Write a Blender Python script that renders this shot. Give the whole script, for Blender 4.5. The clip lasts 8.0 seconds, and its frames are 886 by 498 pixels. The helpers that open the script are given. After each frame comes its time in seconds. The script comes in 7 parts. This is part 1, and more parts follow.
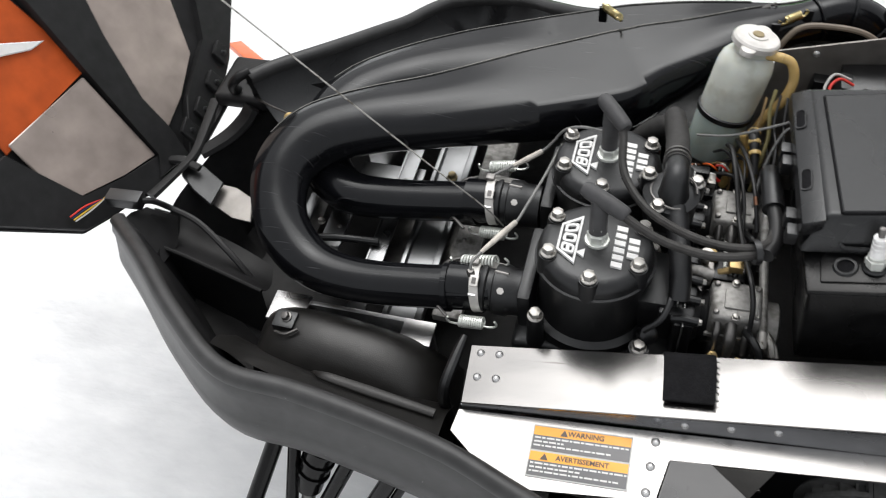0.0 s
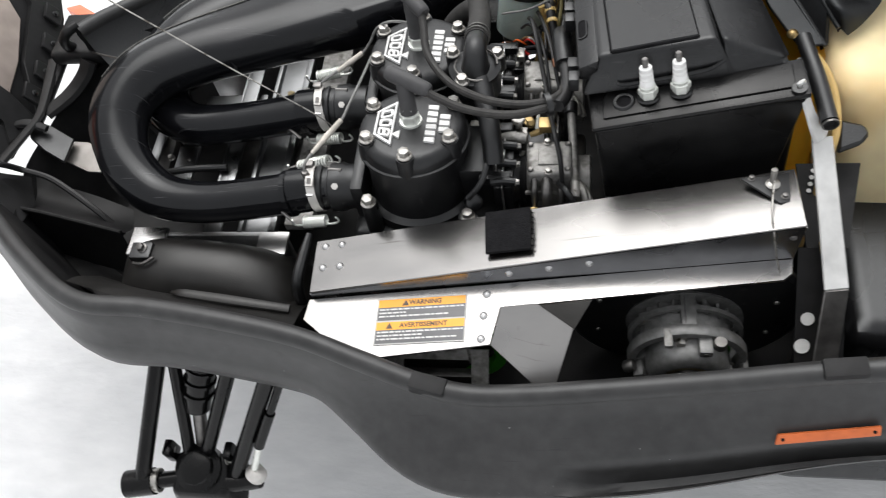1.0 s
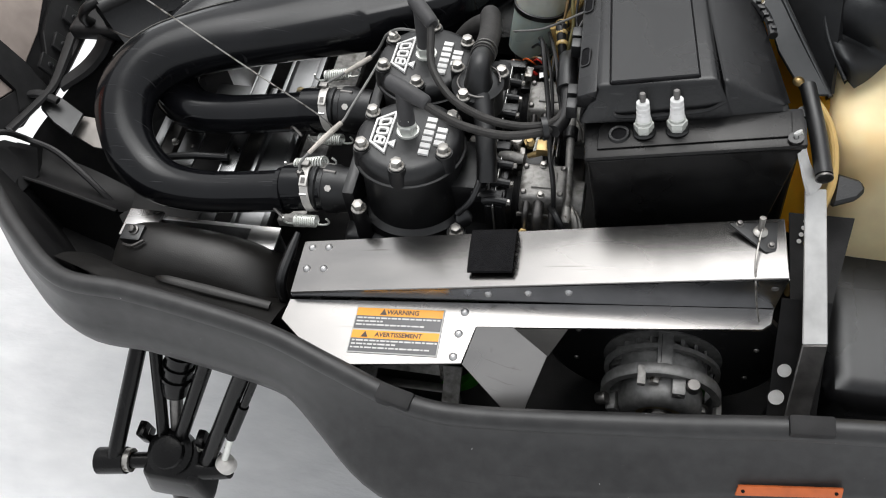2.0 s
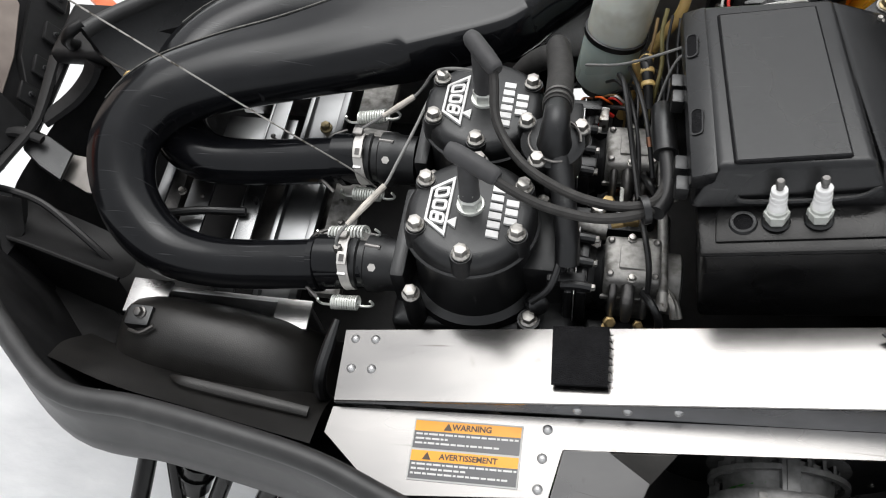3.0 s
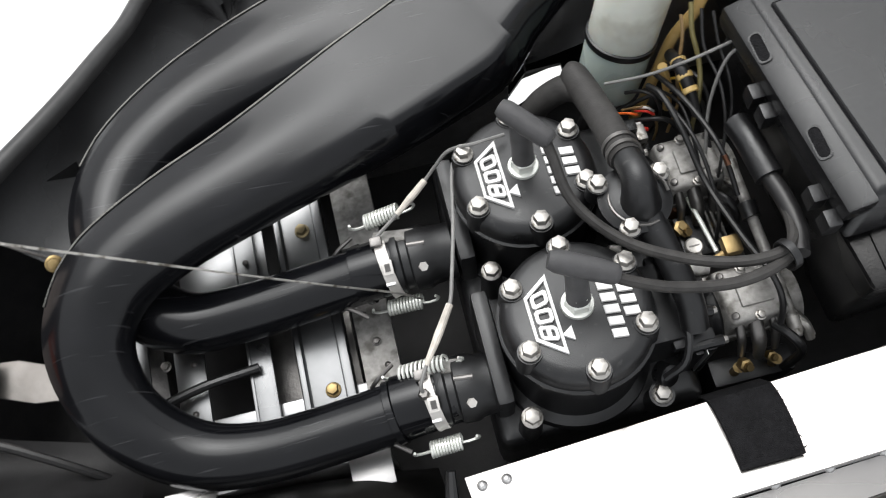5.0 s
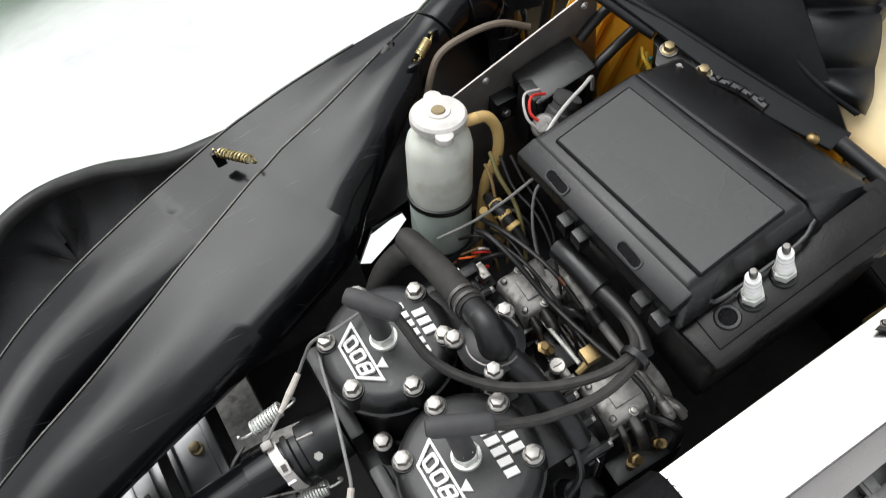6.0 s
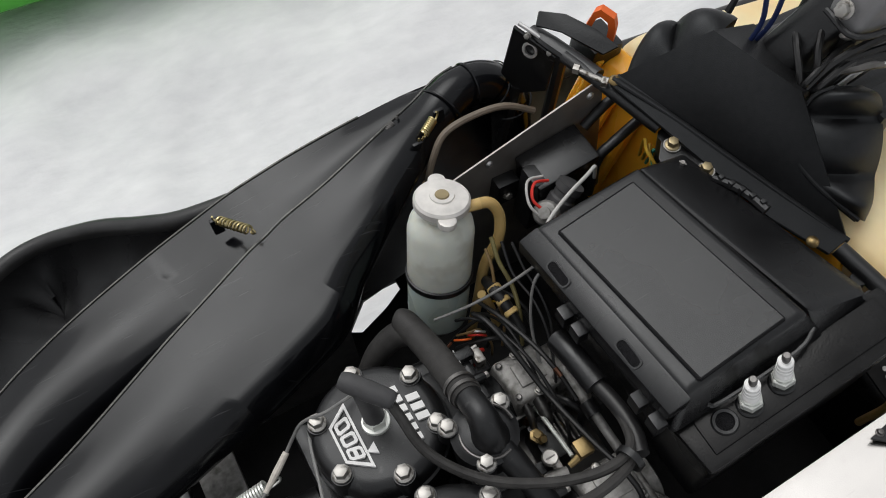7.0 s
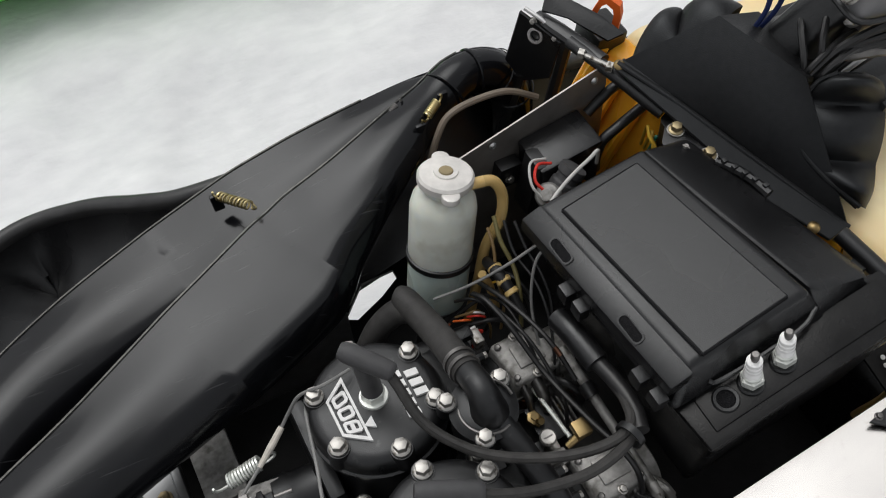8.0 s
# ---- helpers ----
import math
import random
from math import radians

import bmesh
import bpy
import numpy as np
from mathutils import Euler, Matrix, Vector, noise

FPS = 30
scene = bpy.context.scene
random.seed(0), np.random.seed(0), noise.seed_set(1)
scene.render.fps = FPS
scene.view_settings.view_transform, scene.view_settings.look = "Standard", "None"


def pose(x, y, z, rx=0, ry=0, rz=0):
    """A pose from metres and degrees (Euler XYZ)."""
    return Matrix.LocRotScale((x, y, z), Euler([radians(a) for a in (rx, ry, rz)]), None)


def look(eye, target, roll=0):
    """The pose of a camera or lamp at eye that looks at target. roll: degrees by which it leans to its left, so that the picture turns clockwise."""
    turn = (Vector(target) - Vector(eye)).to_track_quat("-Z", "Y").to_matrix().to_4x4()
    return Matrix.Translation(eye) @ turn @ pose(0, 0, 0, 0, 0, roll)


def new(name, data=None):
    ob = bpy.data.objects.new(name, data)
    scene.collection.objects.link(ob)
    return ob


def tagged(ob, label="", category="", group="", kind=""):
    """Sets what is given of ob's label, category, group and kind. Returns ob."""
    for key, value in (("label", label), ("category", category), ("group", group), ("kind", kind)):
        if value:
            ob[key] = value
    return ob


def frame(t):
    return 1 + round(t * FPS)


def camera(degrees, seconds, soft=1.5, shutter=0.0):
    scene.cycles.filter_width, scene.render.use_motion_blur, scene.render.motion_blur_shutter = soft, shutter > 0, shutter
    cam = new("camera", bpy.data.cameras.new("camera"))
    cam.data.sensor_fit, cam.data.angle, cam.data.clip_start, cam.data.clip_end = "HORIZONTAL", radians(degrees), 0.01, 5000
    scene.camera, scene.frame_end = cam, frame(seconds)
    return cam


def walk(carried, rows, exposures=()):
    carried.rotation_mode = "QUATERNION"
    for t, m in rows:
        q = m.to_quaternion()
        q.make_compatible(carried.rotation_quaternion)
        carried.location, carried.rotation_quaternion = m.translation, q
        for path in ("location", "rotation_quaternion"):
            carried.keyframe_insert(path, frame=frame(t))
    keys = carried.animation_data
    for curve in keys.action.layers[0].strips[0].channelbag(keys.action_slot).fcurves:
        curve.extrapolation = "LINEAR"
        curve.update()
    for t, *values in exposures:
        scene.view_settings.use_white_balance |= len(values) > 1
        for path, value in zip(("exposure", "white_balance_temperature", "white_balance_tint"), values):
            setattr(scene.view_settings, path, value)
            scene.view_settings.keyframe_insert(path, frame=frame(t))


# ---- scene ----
cam = camera(55.0, 8.0, 1.0, 0.2)
PATH = [
    (0, (0.046, -0.548, 1.342), (-0.41, 0.568, -0.254), -8.8),
    (0.3, (0.066, -0.571, 1.34), (-0.32, 0.566, -0.26), -12.4),
    (0.5, (0.091, -0.587, 1.336), (-0.238, 0.511, -0.302), -13.1),
    (0.8, (0.141, -0.615, 1.33), (-0.186, 0.464, -0.323), -15.0),
    (1, (0.185, -0.622, 1.327), (-0.136, 0.442, -0.336), -13.8),
    (1.2, (0.217, -0.62, 1.333), (-0.091, 0.428, -0.342), -11.9),
    (2.3, (0.224, -0.571, 1.324), (-0.163, 0.483, -0.33), -10.3),
    (2.5, (0.195, -0.522, 1.311), (-0.195, 0.514, -0.355), -10.7),
    (3, (0.11, -0.405, 1.278), (-0.235, 0.534, -0.454), -12.2),
    (3.5, (0.064, -0.304, 1.244), (-0.233, 0.504, -0.561), -14.5),
    (4, (0.005, -0.215, 1.239), (-0.211, 0.525, -0.606), -13.0),
    (4.2, (-0.05, -0.183, 1.247), (-0.236, 0.511, -0.619), -14.3),
    (5.3, (-0.112, -0.179, 1.265), (0.028, 0.604, -0.57), -11.0),
    (5.5, (-0.096, -0.173, 1.283), (0.1, 0.647, -0.53), -12.4),
    (6, (-0.057, -0.162, 1.316), (0.284, 0.698, -0.457), -10.2),
    (6.5, (-0.057, -0.132, 1.327), (0.355, 0.785, -0.402), -6.0),
    (7, (-0.052, -0.126, 1.331), (0.371, 0.792, -0.395), -4.7),
    (7.5, (-0.051, -0.132, 1.33), (0.399, 0.812, -0.375), -4.3),
    (8, (-0.08, -0.149, 1.309), (0.389, 0.792, -0.393), -1.7),
]
EXPOSURE = [(0.0, 0.07), (0.5, 0.17), (1.0, 0.22), (2.5, 0.0), (3.0, 0.05), (3.5, 0.07), (4.0, 0.22), (5.5, 0.38), (6.0, 0.15), (6.5, -0.33), (7.0, -0.56), (7.5, -0.54), (8.0, -0.5)]
walk(cam, [(t, look(eye, target, roll)) for t, eye, target, roll in PATH], EXPOSURE)

# ---- world and sun: a bright overcast winter sky ----
world = bpy.data.worlds.new("overcast_sky")
scene.world = world
world.use_nodes = True
wt = world.node_tree
wt.nodes.clear()
sky = wt.nodes.new("ShaderNodeTexSky")
sky.sky_type = 'NISHITA'
sky.sun_disc = False
sky.sun_elevation = radians(62)
sky.sun_rotation = radians(-14)
sky.air_density, sky.dust_density, sky.ozone_density = 1.0, 8.0, 1.0
pale = wt.nodes.new("ShaderNodeHueSaturation")
pale.inputs["Saturation"].default_value = 0.12
backdrop_light = wt.nodes.new("ShaderNodeBackground")
backdrop_light.inputs["Strength"].default_value = 0.15
wout = wt.nodes.new("ShaderNodeOutputWorld")
wt.links.new(sky.outputs[0], pale.inputs["Color"])
clouds = wt.nodes.new("ShaderNodeMix")
clouds.data_type = 'RGBA'
clouds.inputs[0].default_value = 0.42
clouds.inputs[7].default_value = (7.4, 7.5, 7.7, 1)
wt.links.new(pale.outputs[0], clouds.inputs[6])
wt.links.new(clouds.outputs[2], backdrop_light.inputs["Color"])
wt.links.new(backdrop_light.outputs[0], wout.inputs[0])
sun_data = bpy.data.lights.new("sun", 'SUN')
sun_data.energy, sun_data.angle, sun_data.color = 0.95, radians(50), (1.0, 0.985, 0.96)
sun = new("sun", sun_data)
sun.matrix_world = look((-0.32, 1.28, 2.5), (0, 0, 0))


# ---- materials ----
def material(name, base, rough, metal=0.0, grain=60.0, vary=0.25, wear=6.0, bump=0.08, bump_scale=400.0,
             stretch=(1, 1, 1), rough_vary=0.12, per_object=0.0, sheen=0.5, tint=None):
    """A procedural surface: base colour varied at two scales, roughness patches and fine relief."""
    m = bpy.data.materials.new(name)
    m.use_nodes = True
    nt = m.node_tree
    bsdf = nt.nodes["Principled BSDF"]
    co = nt.nodes.new("ShaderNodeTexCoord")
    mp = nt.nodes.new("ShaderNodeMapping")
    mp.inputs["Scale"].default_value = stretch
    nt.links.new(co.outputs["Object"], mp.inputs["Vector"])

    def noise_at(scale, detail=4.0):
        n = nt.nodes.new("ShaderNodeTexNoise")
        n.inputs["Scale"].default_value = scale
        n.inputs["Detail"].default_value = detail
        nt.links.new(mp.outputs[0], n.inputs["Vector"])
        return n
    fine, broad, micro = noise_at(grain), noise_at(wear, 3.0), noise_at(bump_scale, 2.0)
    mix = nt.nodes.new("ShaderNodeMix")
    mix.data_type = 'RGBA'
    second = tint or tuple(min(1, c * (1 + 1.6 * vary) + 0.004 * vary) for c in base)
    mix.inputs[6].default_value = (*[c * (1 - vary) for c in base], 1)
    mix.inputs[7].default_value = (*second, 1)
    add = nt.nodes.new("ShaderNodeMath")
    add.operation = 'ADD'
    half = nt.nodes.new("ShaderNodeMath")
    half.operation = 'MULTIPLY'
    half.inputs[1].default_value = 0.5
    nt.links.new(fine.outputs[0], add.inputs[0])
    nt.links.new(broad.outputs[0], add.inputs[1])
    nt.links.new(add.outputs[0], half.inputs[0])
    ramp = nt.nodes.new("ShaderNodeMapRange")
    ramp.inputs[1].default_value, ramp.inputs[2].default_value = 0.3, 0.7
    nt.links.new(half.outputs[0], ramp.inputs[0])
    last = ramp.outputs[0]
    if per_object:
        info = nt.nodes.new("ShaderNodeObjectInfo")
        mad = nt.nodes.new("ShaderNodeMath")
        mad.operation = 'MULTIPLY_ADD'
        mad.inputs[1].default_value = per_object
        nt.links.new(info.outputs["Random"], mad.inputs[0])
        nt.links.new(last, mad.inputs[2])
        last = mad.outputs[0]
    nt.links.new(last, mix.inputs[0])
    nt.links.new(mix.outputs[2], bsdf.inputs["Base Color"])
    rr = nt.nodes.new("ShaderNodeMapRange")
    rr.inputs[1].default_value, rr.inputs[2].default_value = 0.3, 0.7
    rr.inputs[3].default_value, rr.inputs[4].default_value = max(0.03, rough - rough_vary), min(1, rough + rough_vary)
    nt.links.new(broad.outputs[0], rr.inputs[0])
    nt.links.new(rr.outputs[0], bsdf.inputs["Roughness"])
    bsdf.inputs["Metallic"].default_value = metal
    bsdf.inputs["Specular IOR Level"].default_value = sheen
    if bump:
        b = nt.nodes.new("ShaderNodeBump")
        b.inputs["Strength"].default_value = bump
        b.inputs["Distance"].default_value = 0.002
        nt.links.new(micro.outputs[0], b.inputs["Height"])
        nt.links.new(b.outputs[0], bsdf.inputs["Normal"])
    return m


def clear_plastic(name, base, rough, through_light, subsurface=0.0):
    m = material(name, base, rough, grain=30, vary=0.12, wear=8, bump=0.03)
    b = m.node_tree.nodes["Principled BSDF"]
    b.inputs["Transmission Weight"].default_value = through_light
    b.inputs["Subsurface Weight"].default_value = subsurface
    b.inputs["Subsurface Radius"].default_value = (0.02, 0.015, 0.01)
    b.inputs["Subsurface Scale"].default_value = 0.5
    b.inputs["IOR"].default_value = 1.4
    return m


M_SNOW = material("snow", (0.78, 0.79, 0.805), 0.7, grain=14, vary=0.10, wear=2.2, bump=0.6, bump_scale=45, tint=(0.88, 0.885, 0.89), stretch=(1.0, 2.2, 1.0))
M_PAN = material("black_textured_plastic", (0.0055, 0.0055, 0.006), 0.27, grain=240, vary=0.45, wear=9, bump=0.12, bump_scale=1500, rough_vary=0.09, sheen=0.5)
M_PIPE = material("satin_black_pipe_paint", (0.0038, 0.0040, 0.0050), 0.17, grain=30, vary=0.3, wear=7, bump=0.22, bump_scale=16, rough_vary=0.06, sheen=0.32)
M_CAST = material("black_painted_casting", (0.0065, 0.0065, 0.007), 0.38, grain=120, vary=0.35, wear=14, bump=0.14, bump_scale=1100, sheen=0.55)
M_RUBBER = material("black_rubber", (0.006, 0.006, 0.0065), 0.4, grain=80, vary=0.35, wear=18, bump=0.12, sheen=0.6)
M_BOOT = material("grey_black_silicone_boot", (0.045, 0.045, 0.047), 0.6, grain=90, vary=0.25, wear=15, bump=0.1)
M_WIRE = material("black_wire_sheath", (0.012, 0.012, 0.0125), 0.4, grain=60, vary=0.3, bump=0.05)
M_CONSOLE = material("soft_black_moulded_vinyl", (0.006, 0.006, 0.0065), 0.46, grain=160, vary=0.4, wear=8, bump=0.16, bump_scale=1400, rough_vary=0.1, sheen=0.36)
M_POD = material("mid_grey_plastic", (0.17, 0.17, 0.175), 0.5, grain=80, vary=0.15, wear=12, bump=0.08)
M_NOSE = material("matt_black_inner_plastic", (0.0095, 0.0095, 0.010), 0.56, grain=60, vary=0.45, wear=7, bump=0.1, sheen=0.27)
M_SPRING = material("bright_zinc_spring_wire", (0.72, 0.74, 0.70), 0.32, metal=0.45, grain=90, vary=0.1, wear=25, bump=0.03)
M_GUARD = material("polished_guard_aluminium", (0.305, 0.30, 0.296), 0.25, metal=1.0, grain=26, vary=0.06, wear=7, bump=0.02, bump_scale=60, stretch=(0.35, 1, 1), rough_vary=0.09, tint=(0.38, 0.37, 0.36))
M_TUB = material("dusty_black_outer_plastic", (0.026, 0.0257, 0.0258), 0.42, grain=60, vary=0.35, wear=5, bump=0.08, bump_scale=900, rough_vary=0.08, sheen=0.42)
M_CAPMETAL = material("pale_worn_cap_metal", (0.66, 0.64, 0.61), 0.45, metal=0.4, grain=90, vary=0.15, wear=30, bump=0.08)
M_ALU = material("brushed_aluminium", (0.56, 0.555, 0.55), 0.30, metal=1.0, grain=45, vary=0.16, wear=9, bump=0.06, bump_scale=900, stretch=(0.06, 1, 1), rough_vary=0.14)
M_ALU_DULL = material("dull_aluminium", (0.60, 0.60, 0.60), 0.48, metal=1.0, grain=60, vary=0.18, wear=9, bump=0.1, rough_vary=0.12)
M_CASTALU = material("raw_cast_aluminium", (0.27, 0.265, 0.255), 0.58, metal=0.55, grain=140, vary=0.45, wear=28, bump=0.20, bump_scale=1300)
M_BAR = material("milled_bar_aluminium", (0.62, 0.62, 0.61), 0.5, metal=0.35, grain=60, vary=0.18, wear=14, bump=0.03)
M_RAIL = material("smooth_extruded_aluminium", (0.21, 0.215, 0.22), 0.34, metal=1.0, grain=40, vary=0.12, wear=12, bump=0.01, rough_vary=0.08)
M_CLUTCH = material("dark_cast_clutch_metal", (0.20, 0.20, 0.197), 0.48, metal=0.55, grain=120, vary=0.4, wear=22, bump=0.10, bump_scale=1400)
M_ZINC = material("zinc_plated_steel", (0.38, 0.37, 0.35), 0.44, metal=0.85, grain=120, vary=0.15, wear=30, bump=0.05, per_object=0.3)
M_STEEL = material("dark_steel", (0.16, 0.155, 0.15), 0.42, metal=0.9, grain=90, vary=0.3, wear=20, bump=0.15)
M_BRASS = material("yellow_chromate_brass", (0.34, 0.25, 0.12), 0.46, metal=1.0, grain=90, vary=0.2, wear=25, bump=0.05)
M_DULLBRASS = material("dull_brass", (0.33, 0.27, 0.16), 0.45, metal=0.9, grain=90, vary=0.25, wear=25, bump=0.08)
M_GOLDSPR = material("gold_chromate_spring_steel", (0.50, 0.42, 0.22), 0.35, metal=1.0, grain=90, vary=0.2, wear=25, bump=0.05)
M_COPPER = material("copper", (0.34, 0.17, 0.11), 0.48, metal=1.0, grain=90, vary=0.2, wear=25, bump=0.05)
M_CERAMIC = material("white_glazed_ceramic", (0.88, 0.88, 0.87), 0.2, grain=50, vary=0.04, bump=0.0)
M_WHITEPAINT = material("white_painted_lettering", (0.75, 0.75, 0.74), 0.5, grain=120, vary=0.08, wear=40, bump=0.05)
M_BOTTLE = clear_plastic("milky_bottle_plastic", (0.56, 0.58, 0.53), 0.35, 0.0, 0.5)
# darker copy of the bottle plastic; the shade low on the bottle is coloured in
M_BOTTLESHADE = clear_plastic("shaded_bottle_plastic", (0.36, 0.42, 0.39), 0.3, 0.0, 0.4)
M_AMBER = clear_plastic("amber_fuel_tank_plastic", (0.97, 0.43, 0.035), 0.30, 0.0, 0.5)
M_CREAM = clear_plastic("cream_fuel_tank_plastic", (0.88, 0.72, 0.44), 0.4, 0.0, 0.3)
M_HOSE = clear_plastic("yellowed_clear_hose", (0.52, 0.36, 0.14), 0.3, 0.0, 0.2)
M_TAN = material("dirty_tan_wire", (0.20, 0.13, 0.055), 0.45, grain=80, vary=0.3, bump=0.05)
# the hood's orange at half strength: the shade inside it is painted in
M_HOODORANGE = material("shaded_orange_inner_paint", (0.40, 0.066, 0.010), 0.55, grain=30, vary=0.3, wear=9, bump=0.1, sheen=0.25)
M_ORANGE = material("orange_plastic", (0.80, 0.14, 0.02), 0.4, grain=40, vary=0.1, wear=8, bump=0.06)
M_FOIL = material("brownish_heat_foil", (0.34, 0.285, 0.255), 0.40, metal=0.45, grain=22, vary=0.25, wear=6, bump=0.9, bump_scale=26, rough_vary=0.15)
M_LABEL = material("grey_printed_label", (0.10, 0.10, 0.105), 0.4, grain=60, vary=0.06, bump=0.0)
M_LABELRIM = material("light_grey_label_edge", (0.45, 0.45, 0.44), 0.4, grain=60, vary=0.06, bump=0.0)
M_LABELORANGE = material("orange_label_print", (0.85, 0.36, 0.02), 0.4, grain=60, vary=0.05, bump=0.0)
M_INK = material("black_label_ink", (0.05, 0.025, 0.01), 0.4, grain=60, vary=0.05, bump=0.0)
M_PRINT = material("pale_label_print", (0.6, 0.6, 0.59), 0.4, grain=60, vary=0.05, bump=0.0)
M_VELCRO = material("black_hook_tape", (0.010, 0.010, 0.011), 0.95, grain=300, vary=0.4, wear=60, bump=0.8, bump_scale=900, sheen=0.1)
M_GREEN = material("green_paint", (0.07, 0.42, 0.03), 0.35, grain=20, vary=0.1, wear=5, bump=0.03)
M_RED = material("red_wire", (0.6, 0.03, 0.02), 0.45, grain=60, vary=0.1, bump=0.0)
M_WHITEWIRE = material("pale_grey_cable", (0.5, 0.5, 0.48), 0.5, grain=80, vary=0.15, bump=0.05)
M_WHITEWIRE_DIM = material("dull_grey_braided_wire", (0.20, 0.20, 0.195), 0.5, grain=120, vary=0.25, bump=0.1)
M_SHEET = material("soiled_aluminium_sheet", (0.26, 0.245, 0.23), 0.42, metal=0.6, grain=30, vary=0.35, wear=9, bump=0.05, rough_vary=0.12)
M_DOME = material("dusty_black_moulded_plastic", (0.0085, 0.008, 0.0075), 0.42, grain=40, vary=0.5, wear=11, bump=0.15, bump_scale=900, rough_vary=0.12, sheen=0.42)
M_GLOSS = material("glossy_black_chassis_paint", (0.004, 0.004, 0.0042), 0.22, grain=80, vary=0.3, wear=14, bump=0.04, sheen=0.2)
M_SLEEVE = material("pale_fibre_sleeve", (0.52, 0.49, 0.44), 0.75, grain=150, vary=0.25, wear=40, bump=0.2)
M_GREENDARK = material("dirty_green_spring_paint", (0.03, 0.16, 0.02), 0.45, grain=90, vary=0.4, wear=20, bump=0.05)
M_HOSERUBBER = material("dusty_grey_black_hose_rubber", (0.028, 0.027, 0.026), 0.62, grain=120, vary=0.4, wear=16, bump=0.15, bump_scale=700, sheen=0.35)
M_CASE = material("smooth_dirty_black_plastic", (0.006, 0.006, 0.0062), 0.30, grain=60, vary=0.6, wear=10, bump=0.08, bump_scale=500, rough_vary=0.16, sheen=0.28)
M_FOLD = material("blued_aluminium_fold", (0.36, 0.37, 0.39), 0.30, metal=1.0, grain=30, vary=0.2, wear=9, bump=0.03, rough_vary=0.1)
# greyer than the pipe paint: stands in for the highlight along the seam's edge
M_SEAM = material("highlit_weld_seam", (0.045, 0.045, 0.042), 0.28, metal=0.6, grain=120, vary=0.5, wear=25, bump=0.2)
M_REFLECTOR = material("faded_orange_reflector", (0.50, 0.115, 0.03), 0.42, grain=60, vary=0.25, wear=12, bump=0.08)
M_BLUE = material("blue_wire", (0.012, 0.022, 0.085), 0.45, grain=60, vary=0.1, bump=0.0)
M_YELLOW = material("yellow_wire", (0.65, 0.40, 0.04), 0.45, grain=60, vary=0.1, bump=0.0)
M_TEAL = material("green_wire", (0.02, 0.25, 0.18), 0.45, grain=60, vary=0.1, bump=0.0)
# near-black stand-in for guard aluminium on its shaded underside
M_WINGSHADE = material("shaded_wing_aluminium", (0.05, 0.048, 0.045), 0.45, metal=0.3, grain=40, vary=0.4, wear=12, bump=0.12)


def marks(m, pale, turn, stretch, low, high, scale=5.0):
    """Fine pale scratches or specks over a surface."""
    nt = m.node_tree
    bsdf = nt.nodes["Principled BSDF"]
    co = nt.nodes.new("ShaderNodeTexCoord")
    mp = nt.nodes.new("ShaderNodeMapping")
    mp.inputs["Rotation"].default_value = (0, 0, radians(turn))
    mp.inputs["Scale"].default_value = stretch
    n = nt.nodes.new("ShaderNodeTexNoise")
    n.inputs["Scale"].default_value = scale
    n.inputs["Detail"].default_value = 3.0
    ramp = nt.nodes.new("ShaderNodeMapRange")
    ramp.inputs[1].default_value, ramp.inputs[2].default_value = low, high
    mix = nt.nodes.new("ShaderNodeMix")
    mix.data_type = 'RGBA'
    mix.inputs[7].default_value = (*pale, 1)
    old = bsdf.inputs["Base Color"].links[0].from_socket
    nt.links.new(co.outputs["Object"], mp.inputs["Vector"])
    nt.links.new(mp.outputs[0], n.inputs["Vector"])
    nt.links.new(n.outputs[0], ramp.inputs[0])
    nt.links.new(ramp.outputs[0], mix.inputs[0])
    nt.links.new(old, mix.inputs[6])
    nt.links.new(mix.outputs[2], bsdf.inputs["Base Color"])


for m in (M_PIPE, M_PAN, M_TUB, M_CONSOLE, M_CAST):
    m.node_tree.nodes["Principled BSDF"].inputs["Specular Tint"].default_value = (0.91, 0.96, 1.0, 1)
marks(M_PIPE, (0.03, 0.03, 0.032), 35, (3, 70, 3), 0.66, 0.74)
marks(M_PIPE, (0.05, 0.05, 0.05), -20, (2, 90, 2), 0.71, 0.76)
marks(M_TUB, (0.02, 0.02, 0.02), 12, (3, 60, 12), 0.66, 0.76)
marks(M_TUB, (0.4, 0.4, 0.4), 0, (1, 1, 1), 0.765, 0.79, 160)
marks(M_PAN, (0.03, 0.03, 0.03), 50, (4, 80, 4), 0.69, 0.78)
marks(M_GUARD, (0.26, 0.25, 0.24), 20, (1, 1, 1), 0.66, 0.78, 55)
marks(M_GUARD, (0.20, 0.19, 0.18), -8, (2, 40, 2), 0.68, 0.78)
marks(M_CAST, (0.06, 0.06, 0.058), 0, (1, 1, 1), 0.66, 0.80, 90)
marks(M_ZINC, (0.10, 0.09, 0.075), 0, (1, 1, 1), 0.52, 0.66, 120)
marks(M_CASTALU, (0.12, 0.115, 0.105), 0, (1, 1, 1), 0.54, 0.70, 60)
marks(M_BOTTLE, (0.34, 0.33, 0.27), 0, (1, 1, 1), 0.52, 0.72, 22)
marks(M_CREAM, (0.82, 0.60, 0.30), 0, (2, 2, 1), 0.52, 0.80, 5)

for m in (M_PIPE, M_PAN, M_TUB, M_CAST, M_RUBBER):
    m.node_tree.nodes["Principled BSDF"].inputs["Specular Tint"].default_value = (0.965, 0.985, 1.0, 1)


